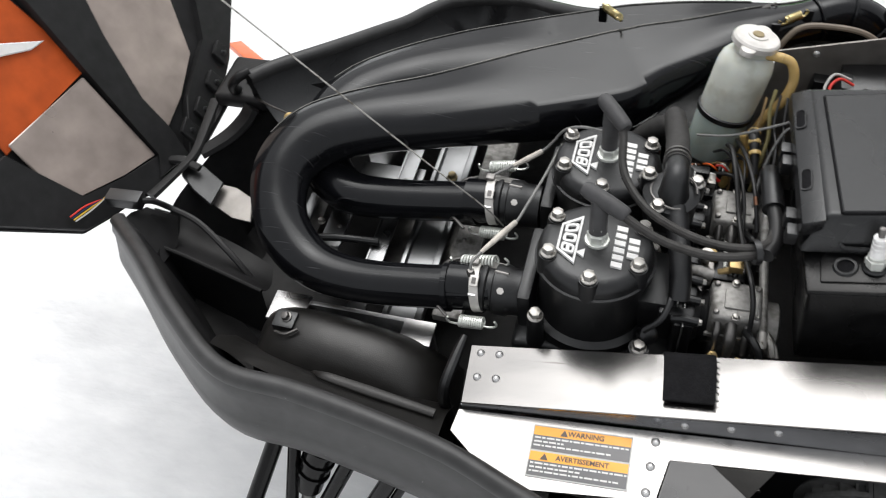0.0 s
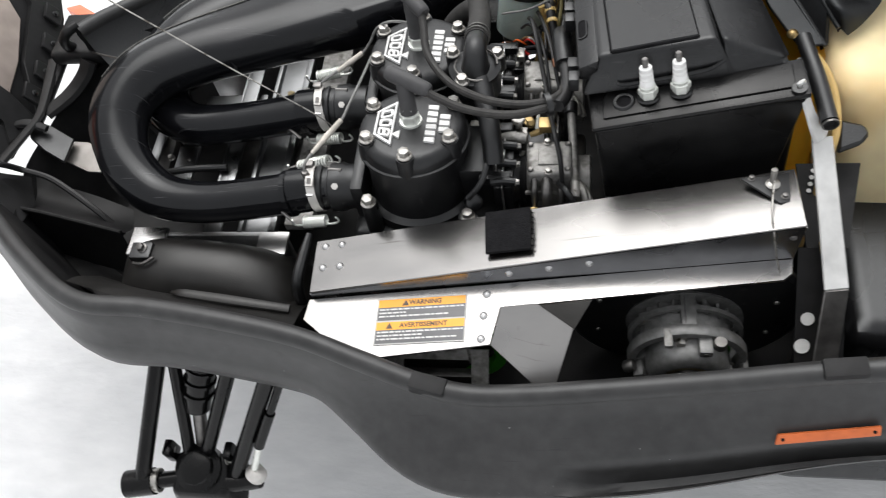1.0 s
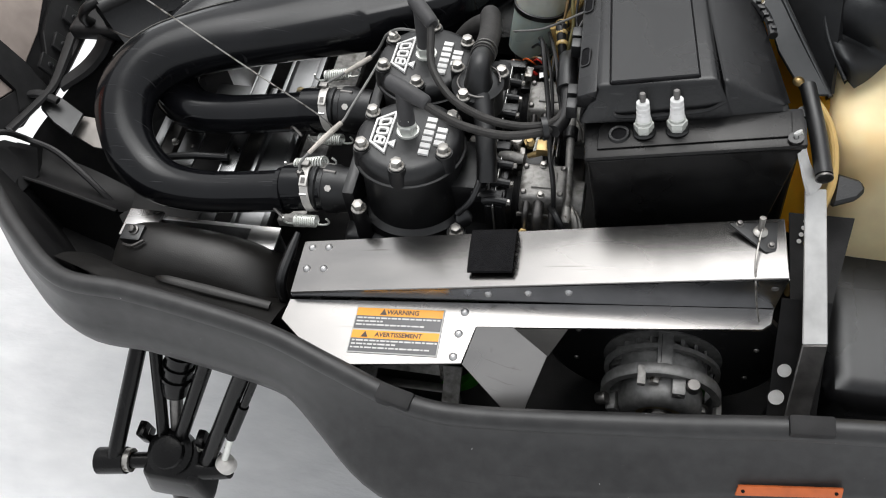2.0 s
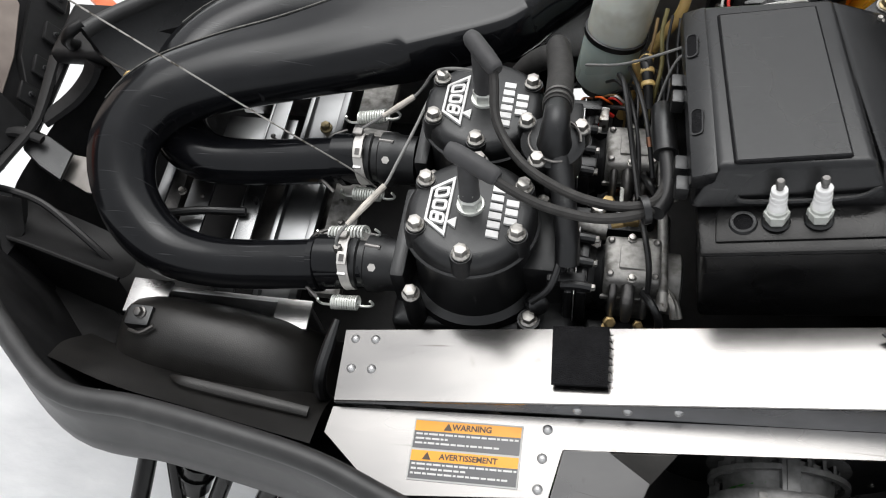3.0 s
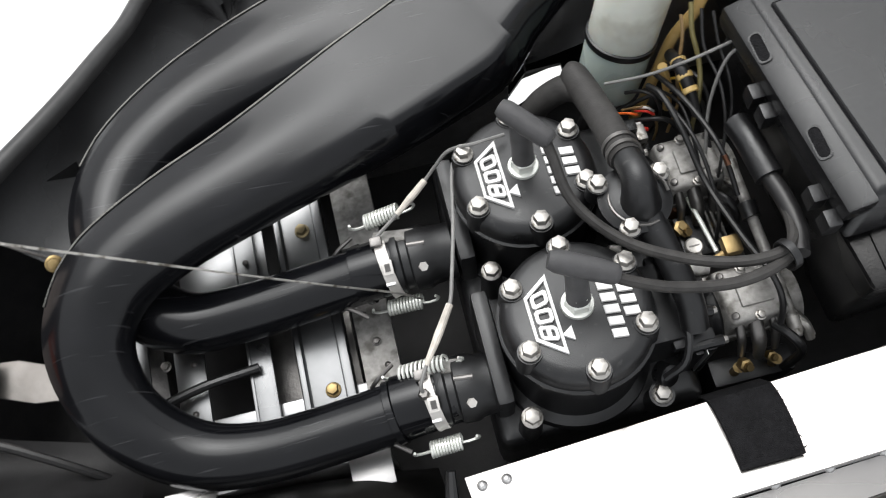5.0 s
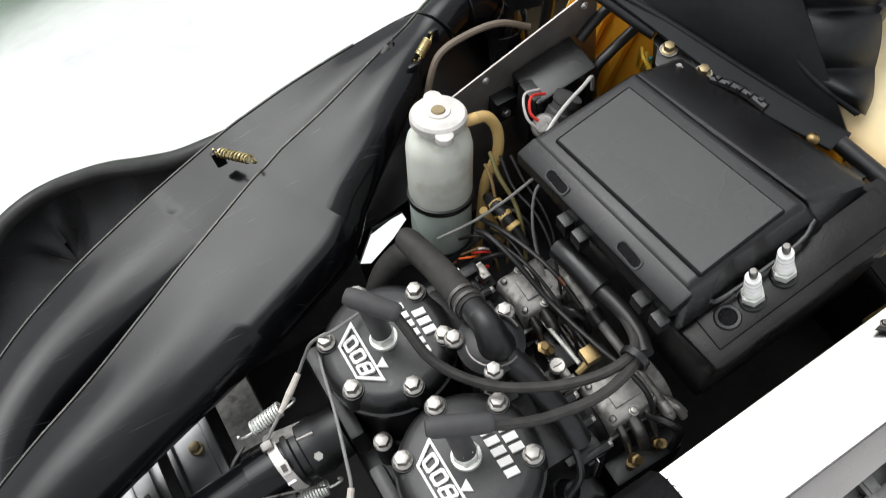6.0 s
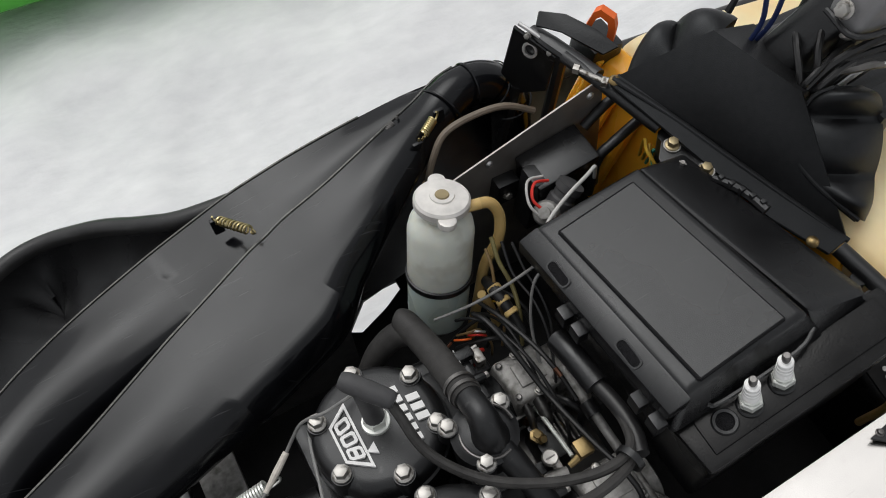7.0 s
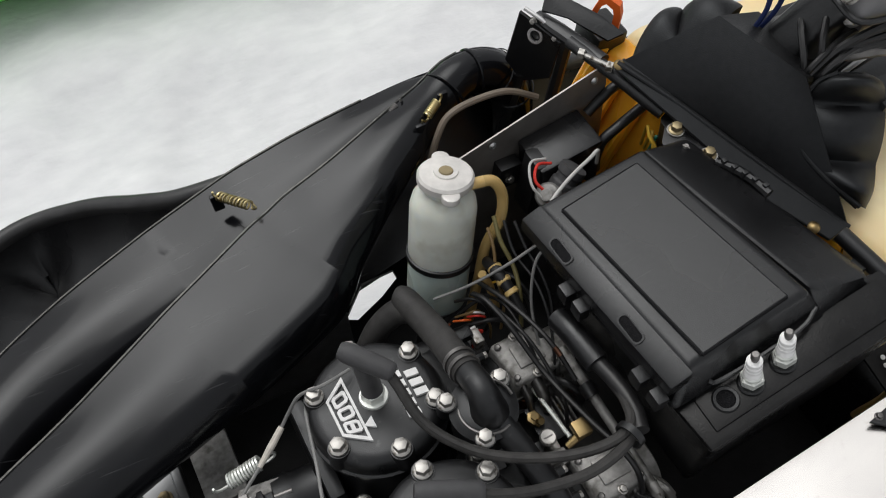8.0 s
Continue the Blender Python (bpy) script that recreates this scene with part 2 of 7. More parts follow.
# ---- mesh helpers ----
def root_of(ob):
    while ob.parent:
        ob = ob.parent
    return ob


def thing(name, at, label, category, group="", kind=""):
    """An empty at the base of a thing; its parts hang under it."""
    e = new(name)
    e.empty_display_size = 0.02
    e.location = at
    return tagged(e, label, category, group, kind)


def part(name, bm, mat, parent=None, label="", smooth=True, sharp=35):
    """Link a bmesh, given in world places, as one mesh under a thing or a part."""
    bmesh.ops.recalc_face_normals(bm, faces=bm.faces)
    if parent is not None:
        bmesh.ops.translate(bm, vec=-root_of(parent).location, verts=bm.verts)
    me = bpy.data.meshes.new(name)
    for f in bm.faces:
        f.smooth = smooth
    if smooth:
        lim = radians(sharp)
        for e in bm.edges:
            if len(e.link_faces) == 2 and e.calc_face_angle(0) > lim:
                e.smooth = False
    bm.to_mesh(me)
    bm.free()
    me.materials.append(mat)
    ob = new(name, me)
    ob.parent = parent
    if label:
        ob["label"] = label
    return ob


def V(*a):
    return Vector(a)


def curve_points(pts, values=None, res=6):
    """Catmull-Rom through points, with values carried along."""
    P = [Vector(p) for p in pts]
    if len(P) == 2:
        n = max(2, res // 2)
        out = [P[0].lerp(P[1], i / n) for i in range(n + 1)]
        vals = [values[0] + (values[1] - values[0]) * i / n for i in range(n + 1)] if values else None
        return out, vals
    P = [2 * P[0] - P[1]] + P + [2 * P[-1] - P[-2]]
    W = None
    if values:
        W = [values[0]] + list(values) + [values[-1]]
    out, vals = [], []
    for i in range(1, len(P) - 2):
        for k in range(res):
            u = k / res
            a, b, c, d = P[i - 1], P[i], P[i + 1], P[i + 2]
            out.append(0.5 * ((2 * b) + (c - a) * u + (2 * a - 5 * b + 4 * c - d) * u * u + (3 * b - a - 3 * c + d) * u ** 3))
            if W:
                vals.append(W[i] + (W[i + 1] - W[i]) * u)
    out.append(P[-2])
    if W:
        vals.append(W[-2])
    return out, (vals if W else None)


def bm_tube(pts, r, seg=12, res=6, flat=1.0, power=2.0, bm=None, cap=True, powers=None):
    """A tube along a smooth curve; r is one radius or one for each point; flat squeezes its height, power squares its section."""
    bm = bm or bmesh.new()
    rs = list(r) if isinstance(r, (list, tuple)) else [r] * len(pts)
    path, rad = curve_points(pts, rs, res)
    square = curve_points(pts, powers, res)[1] if powers else [power] * len(path)
    n = len(path)
    tang = [(path[min(i + 1, n - 1)] - path[max(i - 1, 0)]).normalized() for i in range(n)]
    ref = Vector((0, 0, 1)) if abs(tang[0].z) < 0.9 else Vector((1, 0, 0))
    side = tang[0].cross(ref).normalized()
    rings = []
    for i in range(n):
        side = (side - tang[i] * side.dot(tang[i])).normalized()
        up = side.cross(tang[i]).normalized()
        ring = []
        for k in range(seg):
            a = 2 * math.pi * k / seg
            c, s = math.cos(a), math.sin(a)
            c = math.copysign(abs(c) ** (2 / square[i]), c)
            s = math.copysign(abs(s) ** (2 / square[i]), s)
            ring.append(bm.verts.new(path[i] + side * (rad[i] * c) + up * (rad[i] * s * flat)))
        rings.append(ring)
    for a, b in zip(rings, rings[1:]):
        for k in range(seg):
            bm.faces.new((a[k], a[(k + 1) % seg], b[(k + 1) % seg], b[k]))
    if cap:
        bm.faces.new(rings[0][::-1])
        bm.faces.new(rings[-1])
    return bm


def axis_matrix(at, axis):
    q = Vector((0, 0, 1)).rotation_difference(Vector(axis).normalized())
    return Matrix.Translation(at) @ q.to_matrix().to_4x4()


def bm_lathe(profile, seg=24, at=(0, 0, 0), axis=(0, 0, 1), bm=None, closed=False):
    """Turn a profile of (radius, height) pairs round an axis."""
    bm = bm or bmesh.new()
    m = axis_matrix(at, axis)
    rings = []
    for r, h in profile:
        if r < 1e-6:
            rings.append([bm.verts.new(m @ Vector((0, 0, h)))])
        else:
            rings.append([bm.verts.new(m @ Vector((r * math.cos(2 * math.pi * k / seg), r * math.sin(2 * math.pi * k / seg), h))) for k in range(seg)])
    pairs = list(zip(rings, rings[1:]))
    if closed:
        pairs.append((rings[-1], rings[0]))
    for a, b in pairs:
        for k in range(seg):
            j = (k + 1) % seg
            if len(a) == 1 and len(b) == 1:
                continue
            if len(a) == 1:
                bm.faces.new((a[0], b[k], b[j]))
            elif len(b) == 1:
                bm.faces.new((a[k], a[j], b[0]))
            else:
                bm.faces.new((a[k], a[j], b[j], b[k]))
    return bm


def bm_prism(outline, m, depth, bevel=0.0, segs=2, bm=None):
    """A flat outline of (u, v) pairs in the plane of m, made depth thick along its z."""
    own = bmesh.new()
    lo = [own.verts.new(m @ Vector((u, v, 0))) for u, v in outline]
    hi = [own.verts.new(m @ Vector((u, v, depth))) for u, v in outline]
    n = len(outline)
    own.faces.new(lo[::-1])
    own.faces.new(hi)
    for k in range(n):
        own.faces.new((lo[k], lo[(k + 1) % n], hi[(k + 1) % n], hi[k]))
    if bevel:
        bmesh.ops.bevel(own, geom=own.edges[:], offset=bevel, segments=segs, affect='EDGES', profile=0.6)
    if bm is None:
        return own
    join(bm, own)
    return bm


def join(bm, other):
    """Add a bmesh into another."""
    me = bpy.data.meshes.new("joined")
    other.to_mesh(me)
    other.free()
    bm.from_mesh(me)
    bpy.data.meshes.remove(me)
    return bm


def bm_box(corners, bevel=0.0, segs=2):
    """A box from its eight corners: four below, four above, both in the same turn."""
    bm = bmesh.new()
    v = [bm.verts.new(c) for c in corners]
    for f in ((3, 2, 1, 0), (4, 5, 6, 7), (0, 1, 5, 4), (1, 2, 6, 5), (2, 3, 7, 6), (3, 0, 4, 7)):
        bm.faces.new([v[i] for i in f])
    if bevel:
        bmesh.ops.bevel(bm, geom=bm.edges[:], offset=bevel, segments=segs, affect='EDGES', profile=0.6)
    return bm


def bm_block(x0, x1, y0, y1, z0, z1, bevel=0.002, segs=2, turn=None):
    c = [(x0, y0, z0), (x1, y0, z0), (x1, y1, z0), (x0, y1, z0), (x0, y0, z1), (x1, y0, z1), (x1, y1, z1), (x0, y1, z1)]
    if turn is not None:
        c = [turn @ Vector(p) for p in c]
    return bm_box(c, bevel, segs)


def bm_sheet(pts, thick, bevel=0.0):
    """A flat sheet of metal through world points in turn, thick along its normal."""
    P = [Vector(p) for p in pts]
    nrm = Vector((0, 0, 0))
    for a, b in zip(P, P[1:] + P[:1]):
        nrm += a.cross(b)
    nrm.normalize()
    bm = bmesh.new()
    lo = [bm.verts.new(p - nrm * thick) for p in P]
    hi = [bm.verts.new(p) for p in P]
    n = len(P)
    bm.faces.new(lo[::-1])
    bm.faces.new(hi)
    for k in range(n):
        bm.faces.new((lo[k], lo[(k + 1) % n], hi[(k + 1) % n], hi[k]))
    if bevel:
        bmesh.ops.bevel(bm, geom=bm.edges[:], offset=bevel, segments=1, affect='EDGES')
    return bm


MESHES = {}


def shared(name, key, make, mat, parent, m, label=""):
    """A small piece whose mesh is shared by all alike ones; m is its pose in the world."""
    if key not in MESHES:
        bm = make()
        bmesh.ops.recalc_face_normals(bm, faces=bm.faces)
        me = bpy.data.meshes.new(name)
        for f in bm.faces:
            f.smooth = True
        for e in bm.edges:
            if len(e.link_faces) == 2 and e.calc_face_angle(0) > radians(35):
                e.smooth = False
        bm.to_mesh(me)
        bm.free()
        me.materials.append(mat)
        MESHES[key] = me
    ob = new(name, MESHES[key])
    ob.parent = parent
    if parent is not None:
        ob.matrix_local = Matrix.Translation(-root_of(parent).location) @ m
    else:
        ob.matrix_world = m
    if label:
        ob["label"] = label
    return ob


def bolt(parent, at, axis=(0, 0, 1), s=1.0, mat=None, name="bolt"):
    """A hexagon bolt with a round flange; s = 1 is an M8 head."""
    def make():
        bm = bm_lathe([(0, -0.001), (0.0088, -0.001), (0.0092, 0.0), (0.009, 0.0012), (0.0066, 0.0026), (0.0062, 0.0026)], 18)
        hexa = bm_lathe([(0.0070, 0.002), (0.0071, 0.0078), (0.0064, 0.0090), (0.0050, 0.0094), (0, 0.0096)], 6)
        return join(bm, hexa)
    mat = mat or M_ZINC
    turn = Matrix.Rotation(random.uniform(0, 1.04), 4, 'Z')
    return shared(name, ("bolt", mat.name), make, mat, parent, axis_matrix(at, axis) @ turn @ Matrix.Scale(s, 4))


def rivet(parent, at, axis=(0, 0, 1), s=1.0, mat=None):
    def make():
        return bm_lathe([(0, 0.0026), (0.0016, 0.0024), (0.0022, 0.0020), (0.0024, 0.0022), (0.0040, 0.0012), (0.0046, 0.0), (0.0044, -0.001)], 14)
    mat = mat or M_ALU_DULL
    return shared("rivet", ("rivet", mat.name), make, mat, parent, axis_matrix(at, axis) @ Matrix.Scale(s, 4))


def bm_spring(a, b, r=0.0068, wire=0.0013, turns=11, hook=0.010):
    """A coil spring from a to b with an open hook at each end."""
    a, b = Vector(a), Vector(b)
    d = (b - a).normalized()
    s = d.cross(Vector((0, 0, 1))).normalized()
    u = s.cross(d)
    ca, cb = a + d * hook, b - d * hook
    pts = [a + u * r * 0.9 - d * 0.002, a + u * 0.0 - d * 0.004, a - u * r * 0.9, ca - u * r]
    n = turns * 8
    for k in range(n + 1):
        ang = 2 * math.pi * k / 8
        pts.append(ca.lerp(cb, k / n) + (s * math.sin(ang) - u * math.cos(ang)) * r)
    pts += [b - u * r * 0.9, b + d * 0.004, b + u * r * 0.9 + d * 0.002]
    return bm_tube(pts, wire, 5, 2)


def spring(a, b, label, mat=None, **k):
    mid = (Vector(a) + Vector(b)) / 2
    return tagged(part("coil_spring", bm_spring(a, b, **k), mat or M_SPRING), label, "spring", "coil springs")


def cable(name, pts, r, mat, label, category="cable", group="", seg=8, res=6):
    return tagged(part(name, bm_tube(pts, r, seg, res), mat), label, category, group)


# ---- ground: one sheet of trodden snow to the horizon ----
def snow_height(x, y):
    d = math.hypot(x, y)
    fade = min(1.0, max(0.0, (d - 0.5) / 0.6)) / (1 + d / 25)
    ridge = noise.noise(Vector((x * 1.1 + y * 0.7, y * 2.2 - x * 0.9, 0.3)))
    crease = 0.5 - abs(noise.noise(Vector((x * 1.3 + y * 2.6, y * 1.1 - x * 0.5, 7.2))))
    return fade * (0.055 * ridge + 0.030 * crease + 0.028 * noise.noise(Vector((x * 4, y * 5, 1.7))) + 0.016 * noise.noise(Vector((x * 11, y * 13, 4.1))))


def build_ground():
    bm = bmesh.new()
    n = 200
    line = [math.copysign((math.exp(abs(i) / n * 6.8) - 1) * 0.45, i) for i in range(-n, n + 1)]
    grid = [[bm.verts.new((x, y, snow_height(x, y))) for x in line] for y in line]
    for a, b in zip(grid, grid[1:]):
        for k in range(len(line) - 1):
            bm.faces.new((a[k], a[k + 1], b[k + 1], b[k]))
    tagged(part("ground", bm, M_SNOW), "white trodden snow with soft uneven ridges", "snow", kind="structure")


build_ground()

# ---- belly pan: the black plastic tub round the engine bay ----
NEAR = [(0.796, -0.27, 0.635), (0.455, -0.274, 0.59), (0.297, -0.278, 0.556), (0.122, -0.286, 0.532), (0.046, -0.283, 0.532), (-0.038, -0.258, 0.54),
        (-0.111, -0.235, 0.548), (-0.192, -0.222, 0.557), (-0.284, -0.212, 0.566), (-0.367, -0.206, 0.57), (-0.454, -0.148, 0.563), (-0.542, -0.072, 0.548), (-0.62, -0.009, 0.52)]
FAR = [(-0.541, 0.257, 0.537), (-0.514, 0.296, 0.53), (-0.449, 0.376, 0.51), (-0.404, 0.451, 0.485), (-0.381, 0.493, 0.47), (-0.359, 0.545, 0.455), (-0.333, 0.585, 0.444), (-0.293, 0.606, 0.438), (-0.251, 0.602, 0.445), (-0.211, 0.578, 0.466),
       (-0.176, 0.556, 0.480), (-0.136, 0.522, 0.500), (-0.085, 0.490, 0.520), (0.019, 0.470, 0.538), (0.108, 0.478, 0.545), (0.186, 0.486, 0.540), (0.284, 0.478, 0.515), (0.779, 0.480, 0.436)]


def ease(a, b, x):
    t = min(1.0, max(0.0, (x - a) / (b - a)))
    return t * t * (3 - 2 * t)


def tub_side(knots, owner, swell):
    """One side of the tub: outer skin, rounded rim and inner wall swept along its rim."""
    path, _ = curve_points(knots, None, 6)
    n = len(path)
    outer, bead, wall = bmesh.new(), bmesh.new(), bmesh.new()
    rows_o, rows_b, rows_w = [], [], []
    for i, p in enumerate(path):
        t = (path[min(i + 1, n - 1)] - path[max(i - 1, 0)]).normalized()
        out = Vector((-t.y, t.x, 0)).normalized()
        b = 0.040 * ease(-0.125, 0.06, p.x) * (1 - 0.55 * ease(0.20, 0.50, p.x)) * swell
        dip = 0.034 * ease(0.145, 0.20, p.x) * swell
        k = 0.85 + 0.15 * ease(-0.15, 0.02, p.x) if swell else 0.3
        prof_o = [(0.010, -0.004), (0.014, -0.014), (0.017 * k + 0.12 * b, -0.026), (0.026 * k + 0.55 * b, -0.055), (0.027 * k + 0.61 * b, -0.0575), (0.0285 * k + 0.66 * b, -0.061 - dip * 0.6), (0.030 * k + 0.78 * b, -0.066 - dip),
                  (0.031 * k + 0.98 * b, -0.072 - dip * 0.85), (0.032 * k + 1.13 * b, -0.078 - dip * 0.35), (0.032 * k + 1.19 * b, -0.083), (0.031 * k + 1.20 * b, -0.090), (0.028 * k + 1.1 * b, -0.105), (b * 0.5, -0.15), (-0.08, -0.22)]
        prof_b = [(-0.010, -0.006), (-0.010, 0.004), (-0.004, 0.009), (0.004, 0.009), (0.010, 0.004), (0.0105, -0.006)]
        prof_w = [(-0.009, -0.004), (-0.014, -0.03), (-0.020, -0.08), (-0.03, -0.20)] if swell else [(-0.009, -0.004), (-0.018, -0.025), (-0.045, -0.050), (-0.09, -0.066), (-0.15, -0.075)]
        for rows, prof, bm in ((rows_o, prof_o, outer), (rows_b, prof_b, bead), (rows_w, prof_w, wall)):
            rows.append([bm.verts.new(p + out * a + Vector((0, 0, z))) for a, z in prof])
    for rows, bm in ((rows_o, outer), (rows_b, bead), (rows_w, wall)):
        for a, b in zip(rows, rows[1:]):
            for k in range(len(a) - 1):
                bm.faces.new((a[k], b[k], b[k + 1], a[k + 1]))
    part("side_skin", outer, M_TUB, owner, "smooth black outer skin with a swollen side", sharp=60)
    part("rim_bead", bead, M_TUB, owner, "rounded black rim", sharp=60)
    part("inner_wall", wall, M_NOSE if swell else M_PAN, owner, sharp=60)
    return path


def build_pan():
    pan = thing("belly_pan", (0, 0.1, 0.3), "black textured plastic belly pan, scuffed, open above", "belly pan")
    rim_path = tub_side(NEAR, pan, 1.0)
    n = len(rim_path)
    far = thing("far_side_shell", (0, 0.45, 0.3), "black plastic far side shell of the tub", "side shell")
    tub_side(FAR, far, 0.0)
    line, _ = curve_points([(-0.40, 0.372, 0.432), (-0.352, 0.430, 0.398), (-0.300, 0.512, 0.375), (-0.245, 0.508, 0.381), (-0.19, 0.470, 0.408)], None, 5)
    part("moulded_line", bm_tube(line, 0.003, 8, 2), M_TUB, far)
    floor = bmesh.new()
    m = Matrix.Translation((0, 0, 0.335))
    bm_prism([(0.8, -0.23), (0.04, -0.235), (-0.2, -0.16), (-0.44, -0.13), (-0.52, -0.02), (-0.48, 0.2), (-0.3, 0.36), (-0.2, 0.42), (0.067, 0.435), (0.066, 0.388), (0.028, 0.352), (0.042, 0.344), (0.084, 0.360), (0.113, 0.376), (0.113, 0.390), (0.069, 0.390), (0.069, 0.435), (0.16, 0.44), (0.8, 0.45)], m, 0.006, bm=floor)
    part("floor_panel", floor, M_NOSE, pan)
    # deep black well of the nose: a wall round it and its bottom
    well = bmesh.new()
    mouth, _ = curve_points([(-0.40, -0.150, 0.47), (-0.50, -0.098, 0.47), (-0.568, -0.036, 0.47), (-0.592, 0.017, 0.452), (-0.614, 0.085, 0.442), (-0.606, 0.160, 0.440), (-0.592, 0.205, 0.448), (-0.570, 0.244, 0.470), (-0.50, 0.29, 0.49), (-0.44, 0.32, 0.49)], None, 4)
    mid = V(-0.47, 0.08, 0)
    rings = []
    for inset, depth in ((0.0, 0.0), (0.05, 0.04), (0.10, 0.10), (0.16, 0.165), (0.5, 0.19)):
        rings.append([well.verts.new((p.x + (mid.x - p.x) * inset, p.y + (mid.y - p.y) * inset, p.z - depth)) for p in mouth])
    for a, b in zip(rings, rings[1:]):
        for k in range(len(a) - 1):
            well.faces.new((a[k], a[k + 1], b[k + 1], b[k]))
    well.faces.new(rings[-1])
    part("nose_well", well, M_NOSE, pan, "deep black nose well", sharp=60)
    # rubber pads that the side panel sits on
    for x0 in (0.035, 0.435):
        k = min(range(n), key=lambda j: abs(rim_path[j].x - x0))
        p, q = rim_path[k], rim_path[k - 1]
        d = (q - p).normalized()
        side = Vector((d.y, -d.x, 0)).normalized()
        c = []
        for z in (-0.006, 0.0115):
            for a, s in ((-0.019, -0.009), (0.019, -0.009), (0.019, 0.010), (-0.019, 0.010)):
                c.append(p + d * a + side * s + Vector((0, 0, z)))
        part("rubber_pad", bm_box(c, 0.003), M_NOSE, pan, "black rubber latch pad")
    # orange side reflector, lying on the slope of the skin
    c = []
    for lift in (0.0, 0.004):
        for x, a, z in ((0.366, 0.0445, -0.0550), (0.455, 0.0405, -0.0545), (0.455, 0.0345, -0.0465), (0.368, 0.0375, -0.0470)):
            k = min(range(n - 1), key=lambda j: abs(rim_path[j].x - x))
            rz = rim_path[k].z + (x - rim_path[k].x) * 0.22
            c.append(V(x, rim_path[k].y - a - lift * 0.7, rz + z + lift * 0.7))
    reflector = part("reflector", bm_box(c, 0.0012), M_REFLECTOR, pan, "faded orange side reflector strip")
    for s in (0.06, 0.94):
        at = (c[4] + c[7]).lerp(c[5] + c[6], s) / 2
        part("reflector_hole", bm_lathe([(0, 0), (0.0017, 0), (0.0017, 0.0006), (0, 0.0006)], 12, at, (c[5] - c[4]).cross(c[7] - c[4])), M_VELCRO, reflector, "dark rivet hole")
    return pan


build_pan()


# ---- exhaust: two expansion chambers ----
PIPE_A = [(-0.115, -0.021, 0.527), (-0.20, -0.027, 0.515), (-0.29, -0.028, 0.505), (-0.355, -0.012, 0.505), (-0.405, 0.032, 0.522), (-0.420, 0.092, 0.541),
          (-0.395, 0.145, 0.553), (-0.335, 0.182, 0.556), (-0.245, 0.218, 0.554), (-0.127, 0.263, 0.556), (-0.023, 0.306, 0.558), (0.028, 0.332, 0.567), (0.0755, 0.354, 0.579),
          (0.137, 0.384, 0.594), (0.195, 0.414, 0.597), (0.240, 0.431, 0.603), (0.280, 0.432, 0.590), (0.304, 0.428, 0.55), (0.308, 0.426, 0.46)]
RAD_A = [0.0275, 0.0265, 0.0275, 0.031, 0.035, 0.039, 0.0425, 0.0445, 0.0490, 0.0600, 0.0655, 0.058, 0.047, 0.035, 0.0285, 0.027, 0.027, 0.027, 0.027]
POW_A = [0, 0, 0, 0, 0.05, 0.15, 0.25, 0.35, 0.6, 0.95, 1, 1, 0.9, 0.6, 0.2, 0, 0, 0, 0]
PIPE_B = [(-0.118, 0.109, 0.527), (-0.20, 0.107, 0.513), (-0.29, 0.106, 0.500), (-0.348, 0.113, 0.497), (-0.390, 0.150, 0.502), (-0.404, 0.222, 0.504),
          (-0.380, 0.285, 0.500), (-0.318, 0.338, 0.494), (-0.230, 0.372, 0.498), (-0.124, 0.398, 0.507), (-0.020, 0.416, 0.527), (0.06, 0.432, 0.543),
          (0.14, 0.447, 0.557), (0.22, 0.458, 0.563), (0.29, 0.47, 0.54), (0.33, 0.465, 0.46)]
RAD_B = [0.0275, 0.0265, 0.0275, 0.030, 0.034, 0.041, 0.046, 0.051, 0.056, 0.059, 0.057, 0.047, 0.034, 0.024, 0.022, 0.022]
POW_B = [0, 0, 0, 0, 0.05, 0.15, 0.25, 0.4, 0.65, 0.95, 1, 0.9, 0.6, 0.2, 0, 0]


def chamber_section(c, n=44):
    """The pressed section: a welded edge, a nearly flat top to the corner at c, a side falling away and a round belly."""
    h = 0.61 - 0.06 * (0.89 - c)
    top = [(0.89 + (c - 0.89) * k / 13, 0.61 + (h - 0.61) * (k / 13)) for k in range(14)]
    side = []
    for k in range(1, 11):
        t = k / 10
        a = t * math.pi / 2
        x, y = c - (1 + c) * math.sin(a), h * math.cos(a)
        side.append((x * 0.80 + (c - (1 + c) * t) * 0.20, y * 0.80 + h * (1 - t) * 0.20))
    belly = []
    for k in range(1, n - 24 + 1):
        a = math.pi + (math.pi - 0.10) * k / (n - 24)
        belly.append((0.95 * math.cos(a) - 0.05, 0.86 * math.sin(a)))
    return [Vector((a, b, 0)) for a, b in top + side + belly]


def corner_at(p):
    """Where the top's near corner lies: it steps at the two welds between the pressed pieces."""
    if p.x < -0.128:
        return -0.56
    return -0.76 if p.x < 0.0 else -0.52


